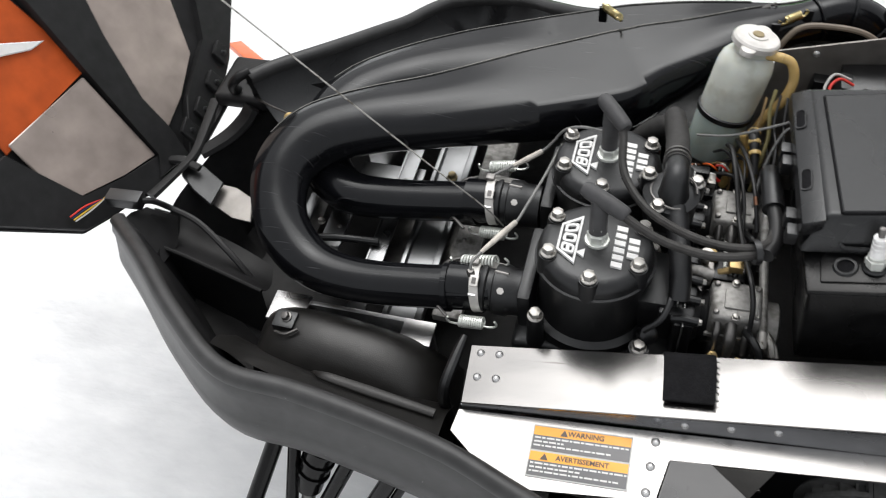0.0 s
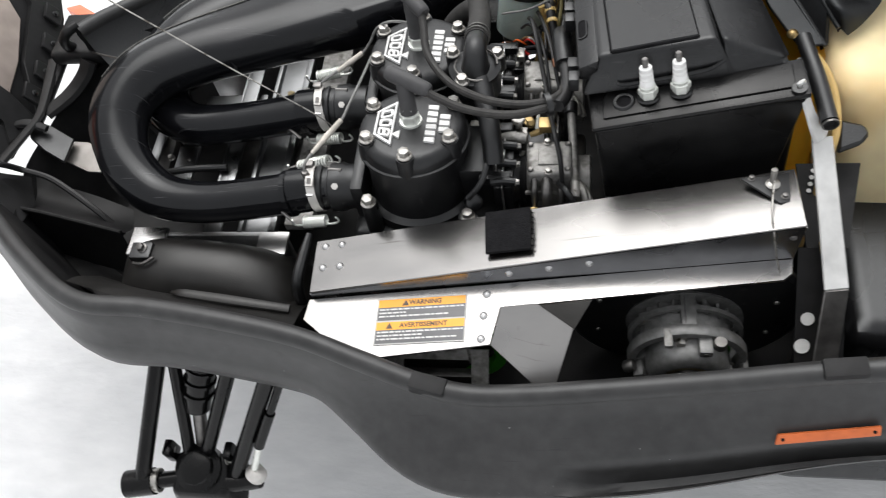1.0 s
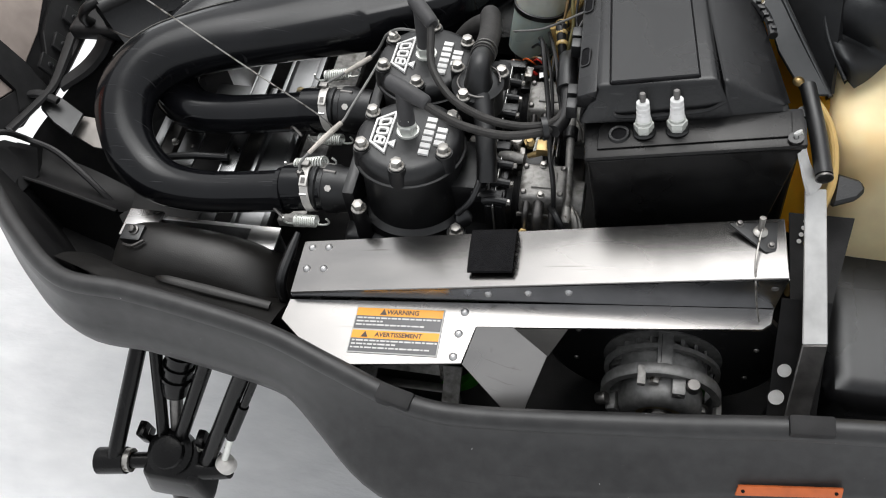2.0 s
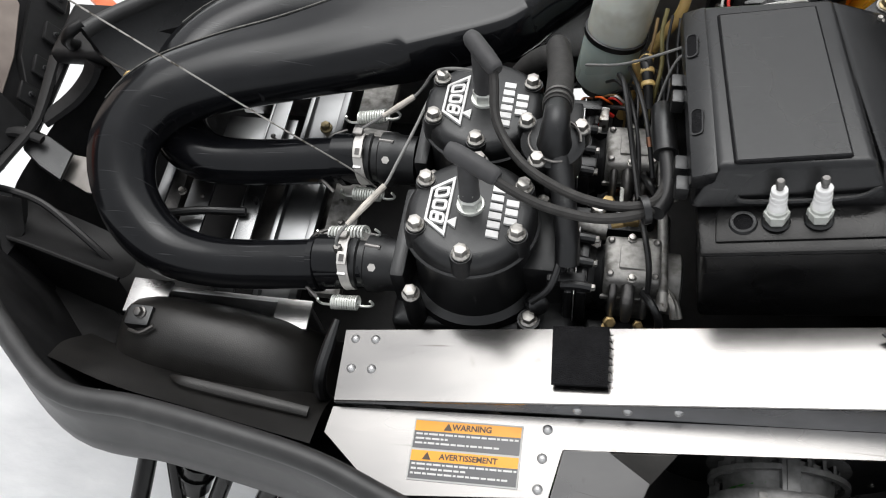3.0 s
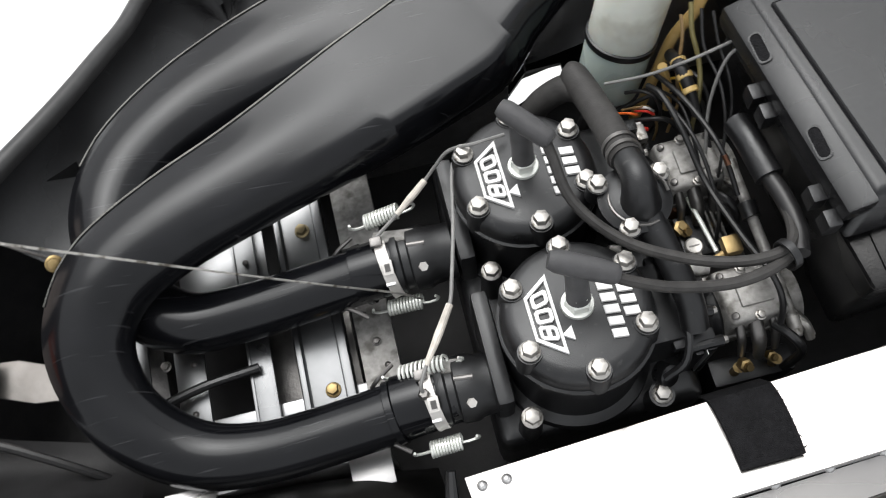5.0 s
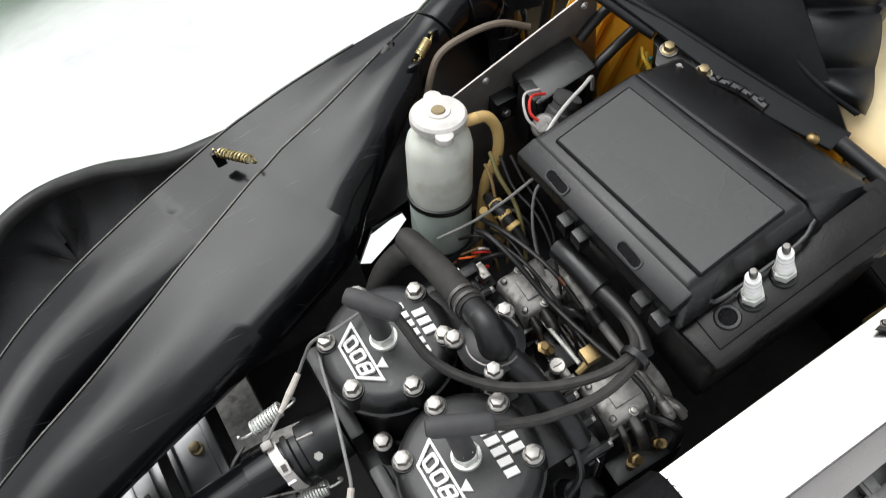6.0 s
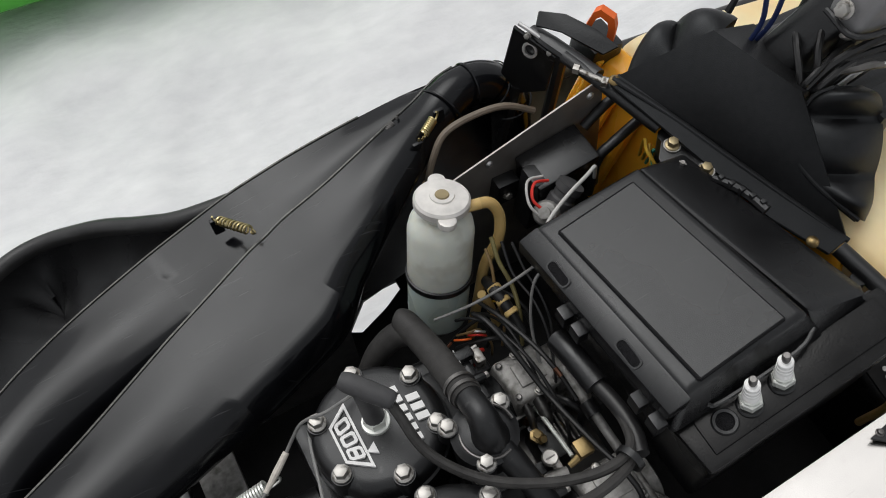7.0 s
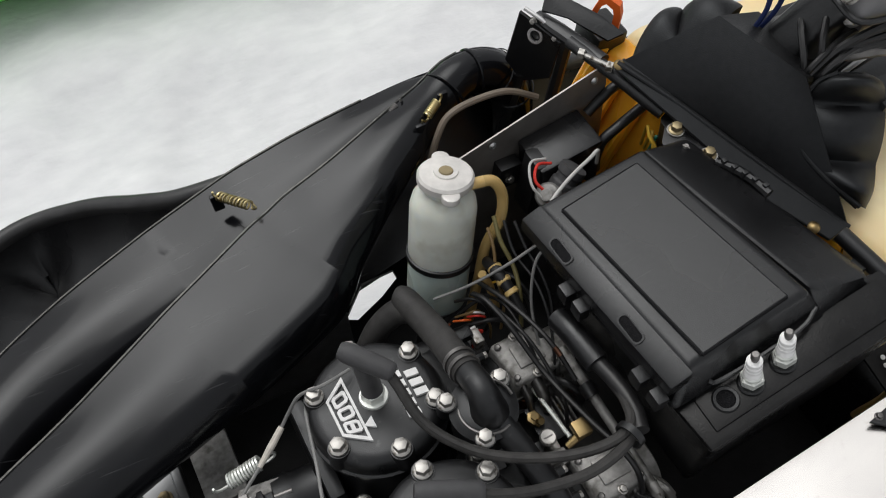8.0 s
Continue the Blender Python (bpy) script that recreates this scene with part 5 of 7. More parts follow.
part("bracket_web", bm_box([V(-0.400, 0.045, 0.40), V(-0.384, 0.035, 0.40), V(-0.388, 0.125, 0.40), V(-0.404, 0.130, 0.40), V(-0.400, 0.045, 0.457), V(-0.384, 0.035, 0.448), V(-0.388, 0.125, 0.448), V(-0.404, 0.130, 0.457)], 0.001), M_STEEL, frame_rail)
bar("long_rail", -0.372, -0.156, 0.008, 0.026, 0.446, M_RAIL)
bar("back_plate", -0.365, -0.272, 0.152, 0.215, 0.440, M_RAIL)
bar("dark_tray", -0.30, -0.20, 0.03, 0.14, 0.425, M_STEEL)
for x, y in ((-0.362, 0.035), (-0.358, 0.085), (-0.170, 0.035), (-0.183, 0.090), (-0.290, 0.175), (-0.212, 0.150)):
    rivet(frame_rail, (x, y, 0.4505 if x < -0.3 else 0.4585), (0, 0, 1), 0.7, M_STEEL)
part("cross_tube", bm_tube([(-0.392, 0.045, 0.468), (-0.345, 0.056, 0.466), (-0.292, 0.062, 0.462)], 0.005, 10, 4), M_RUBBER, frame_rail)
part("far_rail", bm_block(-0.40, 0.02, 0.296, 0.304, 0.34, 0.47, 0.001), M_ALU_DULL, frame_rail)
bolt(frame_rail, (-0.227, 0.025, 0.4525), s=0.85, mat=M_BRASS)
bolt(frame_rail, (-0.228, 0.197, 0.4525), s=0.85, mat=M_DULLBRASS)
bolt(frame_rail, (-0.386, 0.090, 0.4485), s=0.6)
bolt(frame_rail, (-0.176, 0.060, 0.4585), s=0.5, mat=M_STEEL)

# ---- carburettors ----
def build_carb(ox, cy):
    t = thing("carburettor", (0.15 + ox, cy, 0.50), "cast aluminium carburettor with brass jets and levers", "carburettor", "carburettors")

    def at(x, y, z):
        return V(x + ox, y + cy, z)
    # rubber intake flange in two halves with a bright joint, clamp straps and screws
    part("flange_front", bm_block(0.086 + ox, 0.0955 + ox, cy - 0.046, cy + 0.042, 0.490, 0.560, 0.005), M_CAST, t)
    part("flange_gasket", bm_block(0.0957 + ox, 0.0968 + ox, cy - 0.047, cy + 0.043, 0.489, 0.5615, 0.0003, 1), M_ALU_DULL, t, "thin bright gasket edge")
    part("flange_rear", bm_block(0.097 + ox, 0.108 + ox, cy - 0.044, cy + 0.040, 0.492, 0.558, 0.005), M_CAST, t)
    for s in (-0.038, -0.012, 0.014):
        part("flange_rib", bm_tube([at(0.084, s, 0.561), at(0.098, s, 0.563), at(0.111, s, 0.561)], 0.005, 10, 3), M_CAST, t)
        bolt(t, at(0.111, s, 0.561), (1, 0, 0), 0.5, M_ZINC)
    part("boot", bm_lathe([(0, 0), (0.026, 0), (0.030, 0.004), (0.027, 0.010), (0.030, 0.016), (0.026, 0.022), (0, 0.022)], 26, at(0.104, -0.004, 0.522), (1, 0, 0)), M_RUBBER, t)
    # body with its square cover
    top = [at(0.122, -0.031, 0.530), at(0.176, -0.031, 0.530), at(0.177, 0.024, 0.530), at(0.120, 0.024, 0.530), at(0.124, -0.028, 0.562), at(0.174, -0.028, 0.564), at(0.174, 0.020, 0.564), at(0.122, 0.020, 0.562)]
    part("top_cover", bm_box(top, 0.005, 3), M_CASTALU, t)
    part("cover_lip", bm_box([p + V(0, 0, -0.002) + (p - at(0.149, -0.004, p.z)) * 0.06 for p in top[:4]] + [p + V(0, 0, 0.004) + (p - at(0.149, -0.004, p.z)) * 0.06 for p in top[:4]], 0.0015), M_CASTALU, t)
    part("throat", bm_lathe([(0, 0), (0.024, 0), (0.024, 0.05), (0.030, 0.052), (0.030, 0.072), (0.026, 0.074), (0, 0.074)], 26, at(0.122, -0.004, 0.518), (1, 0, 0)), M_CASTALU, t)
    part("float_bowl", bm_block(0.128 + ox, 0.170 + ox, cy - 0.024, cy + 0.018, 0.470, 0.532, 0.006), M_CASTALU, t)
    for x, y in ((0.148, -0.026), (0.146, 0.017)):
        bolt(t, at(x, y, 0.5635), s=0.5, mat=M_ZINC)
    part("cover_pad", bm_block(0.136 + ox, 0.164 + ox, cy - 0.016, cy + 0.008, 0.560, 0.5655, 0.0015), M_CASTALU, t)
    for x, y in ((0.128, -0.022), (0.169, -0.022), (0.169, 0.014), (0.127, 0.014)):
        part("cover_screw", bm_lathe([(0, 0), (0.0034, 0), (0.0034, 0.0016), (0.0022, 0.0026), (0, 0.0022)], 12, at(x, y, 0.5628)), M_STEEL, t)
    for dx, r, k in ((-0.014, 0.0055, 0.0), (0.0, 0.0085, 0.004), (0.016, 0.0055, 0.0)):
        part("nozzle", bm_tube([at(0.146 + dx, -0.026, 0.552), at(0.146 + dx, -0.038 - k, 0.545), at(0.146 + dx, -0.048 - k, 0.528)], [r * 0.75, r * 0.75, r * 0.55], 12, 3), M_STEEL, t)
    for x, y, z, s in ((0.131, -0.055, 0.527, 1.0), (0.158, -0.052, 0.520, 0.8)):
        part("brass_fitting", bm_lathe([(0, 0), (0.0060 * s, 0), (0.0060 * s, 0.008 * s), (0.0040 * s, 0.009 * s), (0.0036 * s, 0.014 * s), (0, 0.014 * s)], 6, at(x, y, z), (0.1, -0.5, 0.8)), M_BRASS, t)
    part("overflow_elbow", bm_tube([at(0.182, -0.030, 0.548), at(0.187, -0.040, 0.546), at(0.190, -0.050, 0.538)], [0.0035, 0.004, 0.004], 10, 4), M_ZINC, t)
    part("overflow_elbow", bm_tube([at(0.180, -0.020, 0.540), at(0.190, -0.034, 0.538), at(0.195, -0.046, 0.530)], [0.0035, 0.004, 0.004], 10, 4), M_ZINC, t)
    part("vent_hose", bm_tube([at(0.160, -0.034, 0.552), at(0.168, -0.050, 0.560), at(0.176, -0.060, 0.545), at(0.174, -0.062, 0.50)], 0.004, 10, 5), M_RUBBER, t)
    part("cable_bracket", bm_block(0.112 + ox, 0.122 + ox, cy + 0.028, cy + 0.044, 0.535, 0.560, 0.002), M_ZINC, t)
    return t


build_carb(0.0, -0.004)
build_carb(-0.008, 0.126)
link = thing("throttle_linkage", (0.135, 0.05, 0.50), "steel throttle shaft with brass collars between the carburettors", "linkage")
part("shaft", bm_tube([(0.134, 0.100, 0.538), (0.1335, 0.066, 0.551), (0.133, 0.032, 0.563)], 0.0022, 8, 2), M_SPRING, link)
part("brass_yoke", bm_block(0.136, 0.151, 0.024, 0.040, 0.566, 0.577, 0.0015), M_BRASS, link)
part("brass_arm", bm_tube([(0.150, 0.032, 0.572), (0.138, 0.028, 0.566), (0.126, 0.026, 0.562)], [0.003, 0.004, 0.003], 8, 3), M_BRASS, link)
part("copper_jet", bm_lathe([(0, -0.004), (0.0068, -0.004), (0.0068, 0.010), (0.005, 0.012), (0, 0.012)], 12, (0.127, 0.097, 0.512), (0.1, 0.1, 1)), M_COPPER, link)
part("brass_nut", bm_lathe([(0, -0.003), (0.0072, -0.003), (0.0072, 0.004), (0.004, 0.005), (0.004, 0.008), (0, 0.008)], 6, (0.121, 0.072, 0.530), (0.1, -0.1, 1)), M_BRASS, link)
part("adjuster_screw", bm_lathe([(0, -0.03), (0.0042, -0.03), (0.0042, -0.002), (0.0078, 0.0), (0.0080, 0.003), (0.0066, 0.0045), (0.003, 0.0042), (0, 0.0038)], 18, (0.112, 0.038, 0.573)), M_ZINC, link)
part("screw_cross", bm_block(0.1075, 0.1165, 0.0374, 0.0386, 0.5768, 0.5778, 0.0002, 1), M_STEEL, link)
part("cable_barrel", bm_tube([(0.094, 0.028, 0.556), (0.108, 0.024, 0.560), (0.122, 0.022, 0.560)], [0.006, 0.0075, 0.006], 12, 3), M_CASTALU, link)
part("cross_shaft", bm_tube([(0.098, 0.055, 0.520), (0.098, 0.03, 0.520)], 0.006, 10, 2), M_STEEL, link)
part("rib_block", bm_block(0.118, 0.160, 0.044, 0.086, 0.480, 0.525, 0.004), M_CAST, link)
for k in range(4):
    part("rib", bm_block(0.140 + 0.005 * k, 0.1425 + 0.005 * k, 0.050, 0.082, 0.525, 0.535, 0.0006, 1), M_STEEL, link)
rod = thing("choke_rod", (0.172, 0.03, 0.54), "grey steel choke rod beside the carburettors", "rod")
part("rod_tube", bm_tube([(0.178, -0.036, 0.549), (0.174, 0.03, 0.560), (0.170, 0.108, 0.572)], 0.0048, 12, 3), M_CASTALU, rod)
part("rod_end", bm_lathe([(0, 0), (0.0058, 0), (0.0058, 0.014), (0.004, 0.018), (0, 0.018)], 12, (0.178, -0.034, 0.549), (0, -1, -0.3)), M_ZINC, rod)
part("rod_bush", bm_lathe([(0, 0), (0.008, 0), (0.008, 0.014), (0, 0.014)], 14, (0.172, 0.068, 0.566), (0, -1, -0.1)), M_RUBBER, rod)
under = thing("fuel_pump", (0.14, 0.07, 0.42), "dark fuel pump and brackets below the carburettors", "fuel pump")
part("pump_body", bm_block(0.105, 0.19, 0.03, 0.10, 0.36, 0.478, 0.008), M_STEEL, under)
part("bracket", bm_block(0.11, 0.185, -0.07, -0.045, 0.345, 0.50, 0.004), M_CAST, under)
part("pump_nipple", bm_lathe([(0, 0), (0.004, 0), (0.004, 0.016), (0.005, 0.018), (0, 0.018)], 12, (0.13, -0.06, 0.50)), M_BRASS, under)
part("pump_nipple", bm_lathe([(0, 0), (0.004, 0), (0.004, 0.012), (0.005, 0.014), (0, 0.014)], 12, (0.165, -0.06, 0.50)), M_BRASS, under)

# ---- air box ----
def plinth(x):
    return 0.664 + 0.185 * (x - 0.199)


def lid(x, y):
    return 0.7145 + 0.145 * (x - 0.213) - 0.122 * (y - 0.001)


airbox = thing("air_box", (0.29, 0.07, 0.52), "black moulded plastic air box with a raised lid", "air box")
q = [V(0.212, -0.046, 0.53), V(0.388, -0.040, 0.56), V(0.352, 0.21, 0.56), V(0.20, 0.21, 0.53)]
q += [V(0.197, -0.055, plinth(0.197) - 0.004), V(0.397, -0.046, plinth(0.397) - 0.004), V(0.350, 0.21, plinth(0.350) - 0.030), V(0.190, 0.21, plinth(0.19) - 0.016)]
part("case", bm_box(q, 0.007, 3), M_CASE, airbox, "smooth dirty black case")
q = []
for z in (-0.008, 0.0):
    for x, y in ((0.195, -0.054), (0.398, -0.047), (0.395, 0.0), (0.190, 0.0)):
        q.append(V(x, y, plinth(x) + z))
part("plug_shelf", bm_box(q, 0.004, 2), M_CASE, airbox)
q = []
for z in (0.0, 0.0022):
    for x, y in ((0.206, -0.044), (0.384, -0.037), (0.384, -0.006), (0.206, -0.008)):
        q.append(V(x, y, plinth(x) + z))
part("shelf_pad", bm_box(q, 0.0016, 2), M_CASE, airbox)
q = [V(0.184, -0.016, plinth(0.184) + 0.006), V(0.336, -0.012, plinth(0.336) - 0.002), V(0.322, 0.206, plinth(0.322) - 0.02), V(0.176, 0.206, plinth(0.176) - 0.02)]
q += [V(0.200, 0.000, lid(0.200, 0.0) - 0.003), V(0.313, 0.004, lid(0.313, 0.004) - 0.003), V(0.296, 0.196, lid(0.296, 0.196) - 0.003), V(0.189, 0.196, lid(0.189, 0.196) - 0.003)]
part("lid", bm_box(q, 0.006, 3), M_PAN, airbox)
panel = [(0.2135, 0.003), (0.2955, 0.009), (0.2815, 0.184), (0.2020, 0.179)]
inner = [(0.2180, 0.0075), (0.2910, 0.0133), (0.2777, 0.1797), (0.2063, 0.1747)]
pm = bmesh.new()
va = [pm.verts.new(V(x, y, lid(x, y) - 0.0042)) for x, y in panel]
vb = [pm.verts.new(V(x, y, lid(x, y) - 0.0010)) for x, y in panel]
vc = [pm.verts.new(V(x * 0.8 + i[0] * 0.2, y * 0.8 + i[1] * 0.2, lid(x, y) + 0.0002)) for (x, y), i in zip(panel, inner)]
for k in range(4):
    j = (k + 1) % 4
    pm.faces.new((va[k], va[j], vb[j], vb[k]))
    pm.faces.new((vb[k], vb[j], vc[j], vc[k]))
pm.faces.new(vc)
seam = [V(x, y, lid(x, y) - 0.0022) for x, y in panel]
for a, b in zip(seam, seam[1:] + seam[:1]):
    part("panel_seam", bm_tube([a, b], 0.0016, 6, 2), M_VELCRO, airbox)
part("lid_panel", pm, M_PAN, airbox, "flat raised panel in the lid", smooth=False)
q = [V(0.322, -0.010, plinth(0.322)), V(0.386, -0.008, plinth(0.386)), V(0.358, 0.203, plinth(0.358) - 0.034), V(0.29, 0.205, plinth(0.29) - 0.02)]
q += [V(0.318, 0.006, lid(0.318, 0.006) - 0.006), V(0.379, 0.005, 0.701), V(0.350, 0.196, 0.684), V(0.296, 0.196, lid(0.296, 0.196) - 0.004)]
part("lid_slope", bm_box(q, 0.006, 3), M_PAN, airbox)
q = []
for drop, step in ((0.030, 0.0), (0.004, 0.009)):
    for x, y, back in ((0.1950, -0.006, 0), (0.2010, -0.006, 1), (0.1910, 0.197, 1), (0.1850, 0.197, 0)):
        q.append(V(x - 0.0135 * (1 - back), y, lid(x, y) - drop - step * (1 - back)))
part("hinge_rail", bm_box(q, 0.003, 2), M_PAN, airbox)
def slot_outline(a, b, r=0.0035):
    return [(-a + r, -b), (a - r, -b), (a - 0.3 * r, -b + 0.3 * r), (a, -b + r), (a, b - r), (a - 0.3 * r, b - 0.3 * r), (a - r, b), (-a + r, b), (-a + 0.3 * r, b - 0.3 * r), (-a, b - r), (-a, -b + r), (-a + 0.3 * r, -b + 0.3 * r)]


for y in (0.052, 0.146):
    x = 0.1880 - 0.050 * y
    z = lid(x, y) - 0.0083
    mm = Matrix.Translation((x - 0.0003, y, z + 0.0006)) @ Matrix.Rotation(radians(-27), 4, 'Y') @ Matrix.Rotation(radians(2), 4, 'Z')
    part("latch_slot", bm_frame(slot_outline(0.0054, 0.0140), slot_outline(0.0042, 0.0126), mm, 0.0016), M_PAN, airbox, smooth=False)
    part("slot_recess", bm_prism(slot_outline(0.0042, 0.0126), mm, 0.0008), M_VELCRO, airbox, "dark slot")
for y in (-0.002, 0.020, 0.098, 0.118):
    x = 0.178 - 0.05 * y
    z = lid(x, y) - 0.020
    part("latch_tongue", bm_block(x - 0.007, x + 0.004, y - 0.007, y + 0.007, z - 0.020, z - 0.003, 0.002), M_RUBBER, airbox)
part("hole_rim", bm_lathe([(0.0076, -0.004), (0.0076, 0.0022), (0.0100, 0.0026), (0.0112, 0.0)], 26, (0.2265, -0.0265, plinth(0.2265) + 0.0022), (-0.18, 0, 1)), M_RUBBER, airbox)
part("hole_plug", bm_lathe([(0, 0), (0.0077, 0), (0.0077, 0.0004)], 20, (0.2265, -0.0265, plinth(0.2265) + 0.0024), (-0.18, 0, 1)), M_VELCRO, airbox, "dark empty plug hole")
part("screw_ear", bm_lathe([(0.0026, 0), (0.007, 0), (0.007, 0.003), (0.0026, 0.003)], 20, (0.387, -0.040, plinth(0.387)), (-0.18, 0, 1), closed=True), M_PAN, airbox)
part("moulded_rib", bm_tube([(0.218, -0.010, 0.684), (0.23, -0.014, 0.684), (0.30, -0.012, 0.697), (0.322, -0.004, 0.704)], 0.002, 6, 4), M_PAN, airbox)


def build_plug(x, y, seated=True):
    at = V(x, y, plinth(x) + 0.002)
    t = thing("spark_plug", at, "spare spark plug with white ceramic, standing in the air box shelf", "spark plug", "spare spark plugs")
    d = (-0.14, 0.16, 1)
    k = 0.86
    part("gasket_seat", bm_lathe([(r * k, h * k) for r, h in [(0, 0), (0.0125, 0), (0.0130, 0.0015), (0.0115, 0.003), (0, 0.003)]], 22, at, d), M_RUBBER, t)
    part("hex_shell", bm_lathe([(r * k, h * k) for r, h in [(0, 0.002), (0.0096, 0.002), (0.0096, 0.006), (0.0105, 0.0065), (0.0115, 0.0075), (0.0115, 0.0145), (0.0100, 0.0155), (0, 0.0155)]], 6, at, d), M_SPRING, t)
    part("collar", bm_lathe([(r * k, h * k) for r, h in [(0.0, 0.015), (0.0092, 0.015), (0.0092, 0.019), (0.0078, 0.0205), (0, 0.0205)]], 22, at, d), M_SPRING, t)
    part("insulator", bm_lathe([(r * k, h * k) for r, h in [(0.0, 0.020), (0.0080, 0.020), (0.0080, 0.0255), (0.0074, 0.0265), (0.0074, 0.0280), (0.0078, 0.0285), (0.0078, 0.0315), (0.0073, 0.0322), (0.0073, 0.0338), (0.0076, 0.0344), (0.0076, 0.0374), (0.0070, 0.0382), (0.0070, 0.0398), (0.0073, 0.0404), (0.0072, 0.0440), (0.0060, 0.0452), (0.0, 0.0452)]], 22, at, d), M_CERAMIC, t, "white glazed ceramic")
    part("terminal", bm_lathe([(r * k, h * k) for r, h in [(0.0, 0.0445), (0.0032, 0.0445), (0.0032, 0.048), (0.0040, 0.049), (0.0040, 0.0545), (0.003, 0.056), (0, 0.056)]], 14, at, d), M_STEEL, t)
    return t


build_plug(0.2505, -0.0255)
build_plug(0.2815, -0.0240)

# ---- coolant bottle ----
B0, B1 = V(0.112, 0.234, 0.528), V(0.127, 0.266, 0.695)
bd = (B1 - B0).normalized()
bottle = thing("coolant_bottle", B0, "milky plastic coolant bottle with a pale pressure cap", "bottle")
# the lower half carries its shade as a darker colour
part("lower_body", bm_lathe([(0, 0.0), (0.026, 0.0), (0.030, 0.004), (0.031, 0.02), (0.0315, 0.060), (0.0303, 0.0652), (0, 0.0652)], 40, B0, bd), M_BOTTLESHADE, bottle, "greenish lower half with its shade in the colour")
part("body", bm_lathe([(0, 0.0655), (0.0303, 0.0655), (0.0305, 0.066), (0.0318, 0.072), (0.0320, 0.128), (0.030, 0.138), (0.024, 0.147), (0.018, 0.150), (0.018, 0.156), (0, 0.156)], 40, B0, bd), M_BOTTLE, bottle)
part("rubber_band", bm_lathe([(0.0312, 0.062), (0.0335, 0.063), (0.0335, 0.069), (0.0318, 0.070)], 40, B0, bd, closed=True), M_RUBBER, bottle, "black rubber retaining band")
part("neck_ring", bm_lathe([(0.018, 0.149), (0.0205, 0.150), (0.0205, 0.156), (0.018, 0.157)], 30, B0, bd, closed=True), M_BOTTLE, bottle)
cap = part("pressure_cap", bm_lathe([(0.0, 0.168), (0.006, 0.168), (0.0065, 0.170), (0.011, 0.170), (0.0115, 0.1685), (0.0245, 0.1675), (0.0265, 0.165), (0.0265, 0.159), (0.020, 0.156), (0, 0.156)], 36, B0, bd), M_CAPMETAL, bottle, "pale metal pressure cap with two ears")
part("cap_button", bm_lathe([(0, 0.1712), (0.006, 0.1712), (0.0068, 0.1700), (0.007, 0.167)], 18, B0, bd), M_DULLBRASS, cap)
mcap = axis_matrix(B0 + bd * 0.157, bd)
for a in (radians(70), radians(250)):
    o = [(0.0275 * math.cos(a) + 0.0088 * math.cos(a + k * 0.5236), 0.0275 * math.sin(a) + 0.0088 * math.sin(a + k * 0.5236)) for k in range(12)]
    part("cap_ear", bm_prism(o, mcap, 0.0075, 0.002), M_CAPMETAL, cap)
part("spout", bm_tube([B0 + bd * 0.153 + V(0.012, -0.008, 0), B0 + bd * 0.155 + V(0.033, -0.014, 0.001)], 0.0055, 12, 2), M_HOSE, bottle)
cable("overflow_hose", [B0 + bd * 0.155 + V(0.026, -0.012, 0), B0 + bd * 0.156 + V(0.042, -0.016, -0.003), B0 + bd * 0.14 + V(0.052, -0.020, -0.006), B0 + bd * 0.11 + V(0.050, -0.024, 0),
                        B0 + bd * 0.075 + V(0.040, -0.020, 0), B0 + bd * 0.03 + V(0.036, -0.02, 0), B0 + bd * -0.03 + V(0.03, -0.02, 0)], 0.0055, M_HOSE, "yellowed clear overflow hose", "hose", "", 12)
cable("bottle_strap_cable", [(0.085, 0.205, 0.585), (0.12, 0.195, 0.600), (0.15, 0.185, 0.625), (0.175, 0.18, 0.645), (0.20, 0.178, 0.662)], 0.0015, M_WHITEWIRE_DIM, "pale grey control cable with a metal ferrule", "cable", "control cables")
cable("control_cable", [(0.155, 0.12, 0.56), (0.16, 0.15, 0.60), (0.172, 0.168, 0.64), (0.19, 0.172, 0.655)], 0.0015, M_WHITEWIRE_DIM, "pale grey control cable", "cable", "control cables")
hold = thing("bottle_holder", (0.113, 0.24, 0.40), "dark bracket that carries the coolant bottle", "bracket")
part("cup", bm_lathe([(0, -0.012), (0.020, -0.012), (0.022, -0.002), (0.0, -0.001)], 20, B0, bd), M_STEEL, hold)
part("upright", bm_tube([B0 + V(0.0, 0.0, -0.008), (0.118, 0.25, 0.45), (0.12, 0.26, 0.34)], 0.010, 10, 3), M_STEEL, hold)
part("back_strip", bm_block(0.148, 0.156, 0.268, 0.285, 0.45, 0.655, 0.001), M_ALU_DULL, hold)


# ---- aluminium bulkhead plate with the electrics ----
plate = thing("bulkhead_plate", (0.25, 0.31, 0.50), "bare aluminium bulkhead plate, dark and scuffed below", "plate")
part("sheet", bm_sheet([V(0.160, 0.306, 0.642), V(0.334, 0.309, 0.705), V(0.362, 0.312, 0.56), V(0.33, 0.31, 0.40), V(0.165, 0.306, 0.40)], 0.0016), M_SHEET, plate, "scuffed dark face")

for p in ((0.205, 0.303, 0.648), (0.318, 0.303, 0.690), (0.345, 0.305, 0.66)):
    rivet(plate, p, (0, -1, 0.1), 0.9)
bolt(plate, (0.232, 0.303, 0.610), (0, -1, 0.2), 0.7)
unit = thing("ignition_box", (0.27, 0.285, 0.60), "black plastic ignition box on the bulkhead plate", "control box")
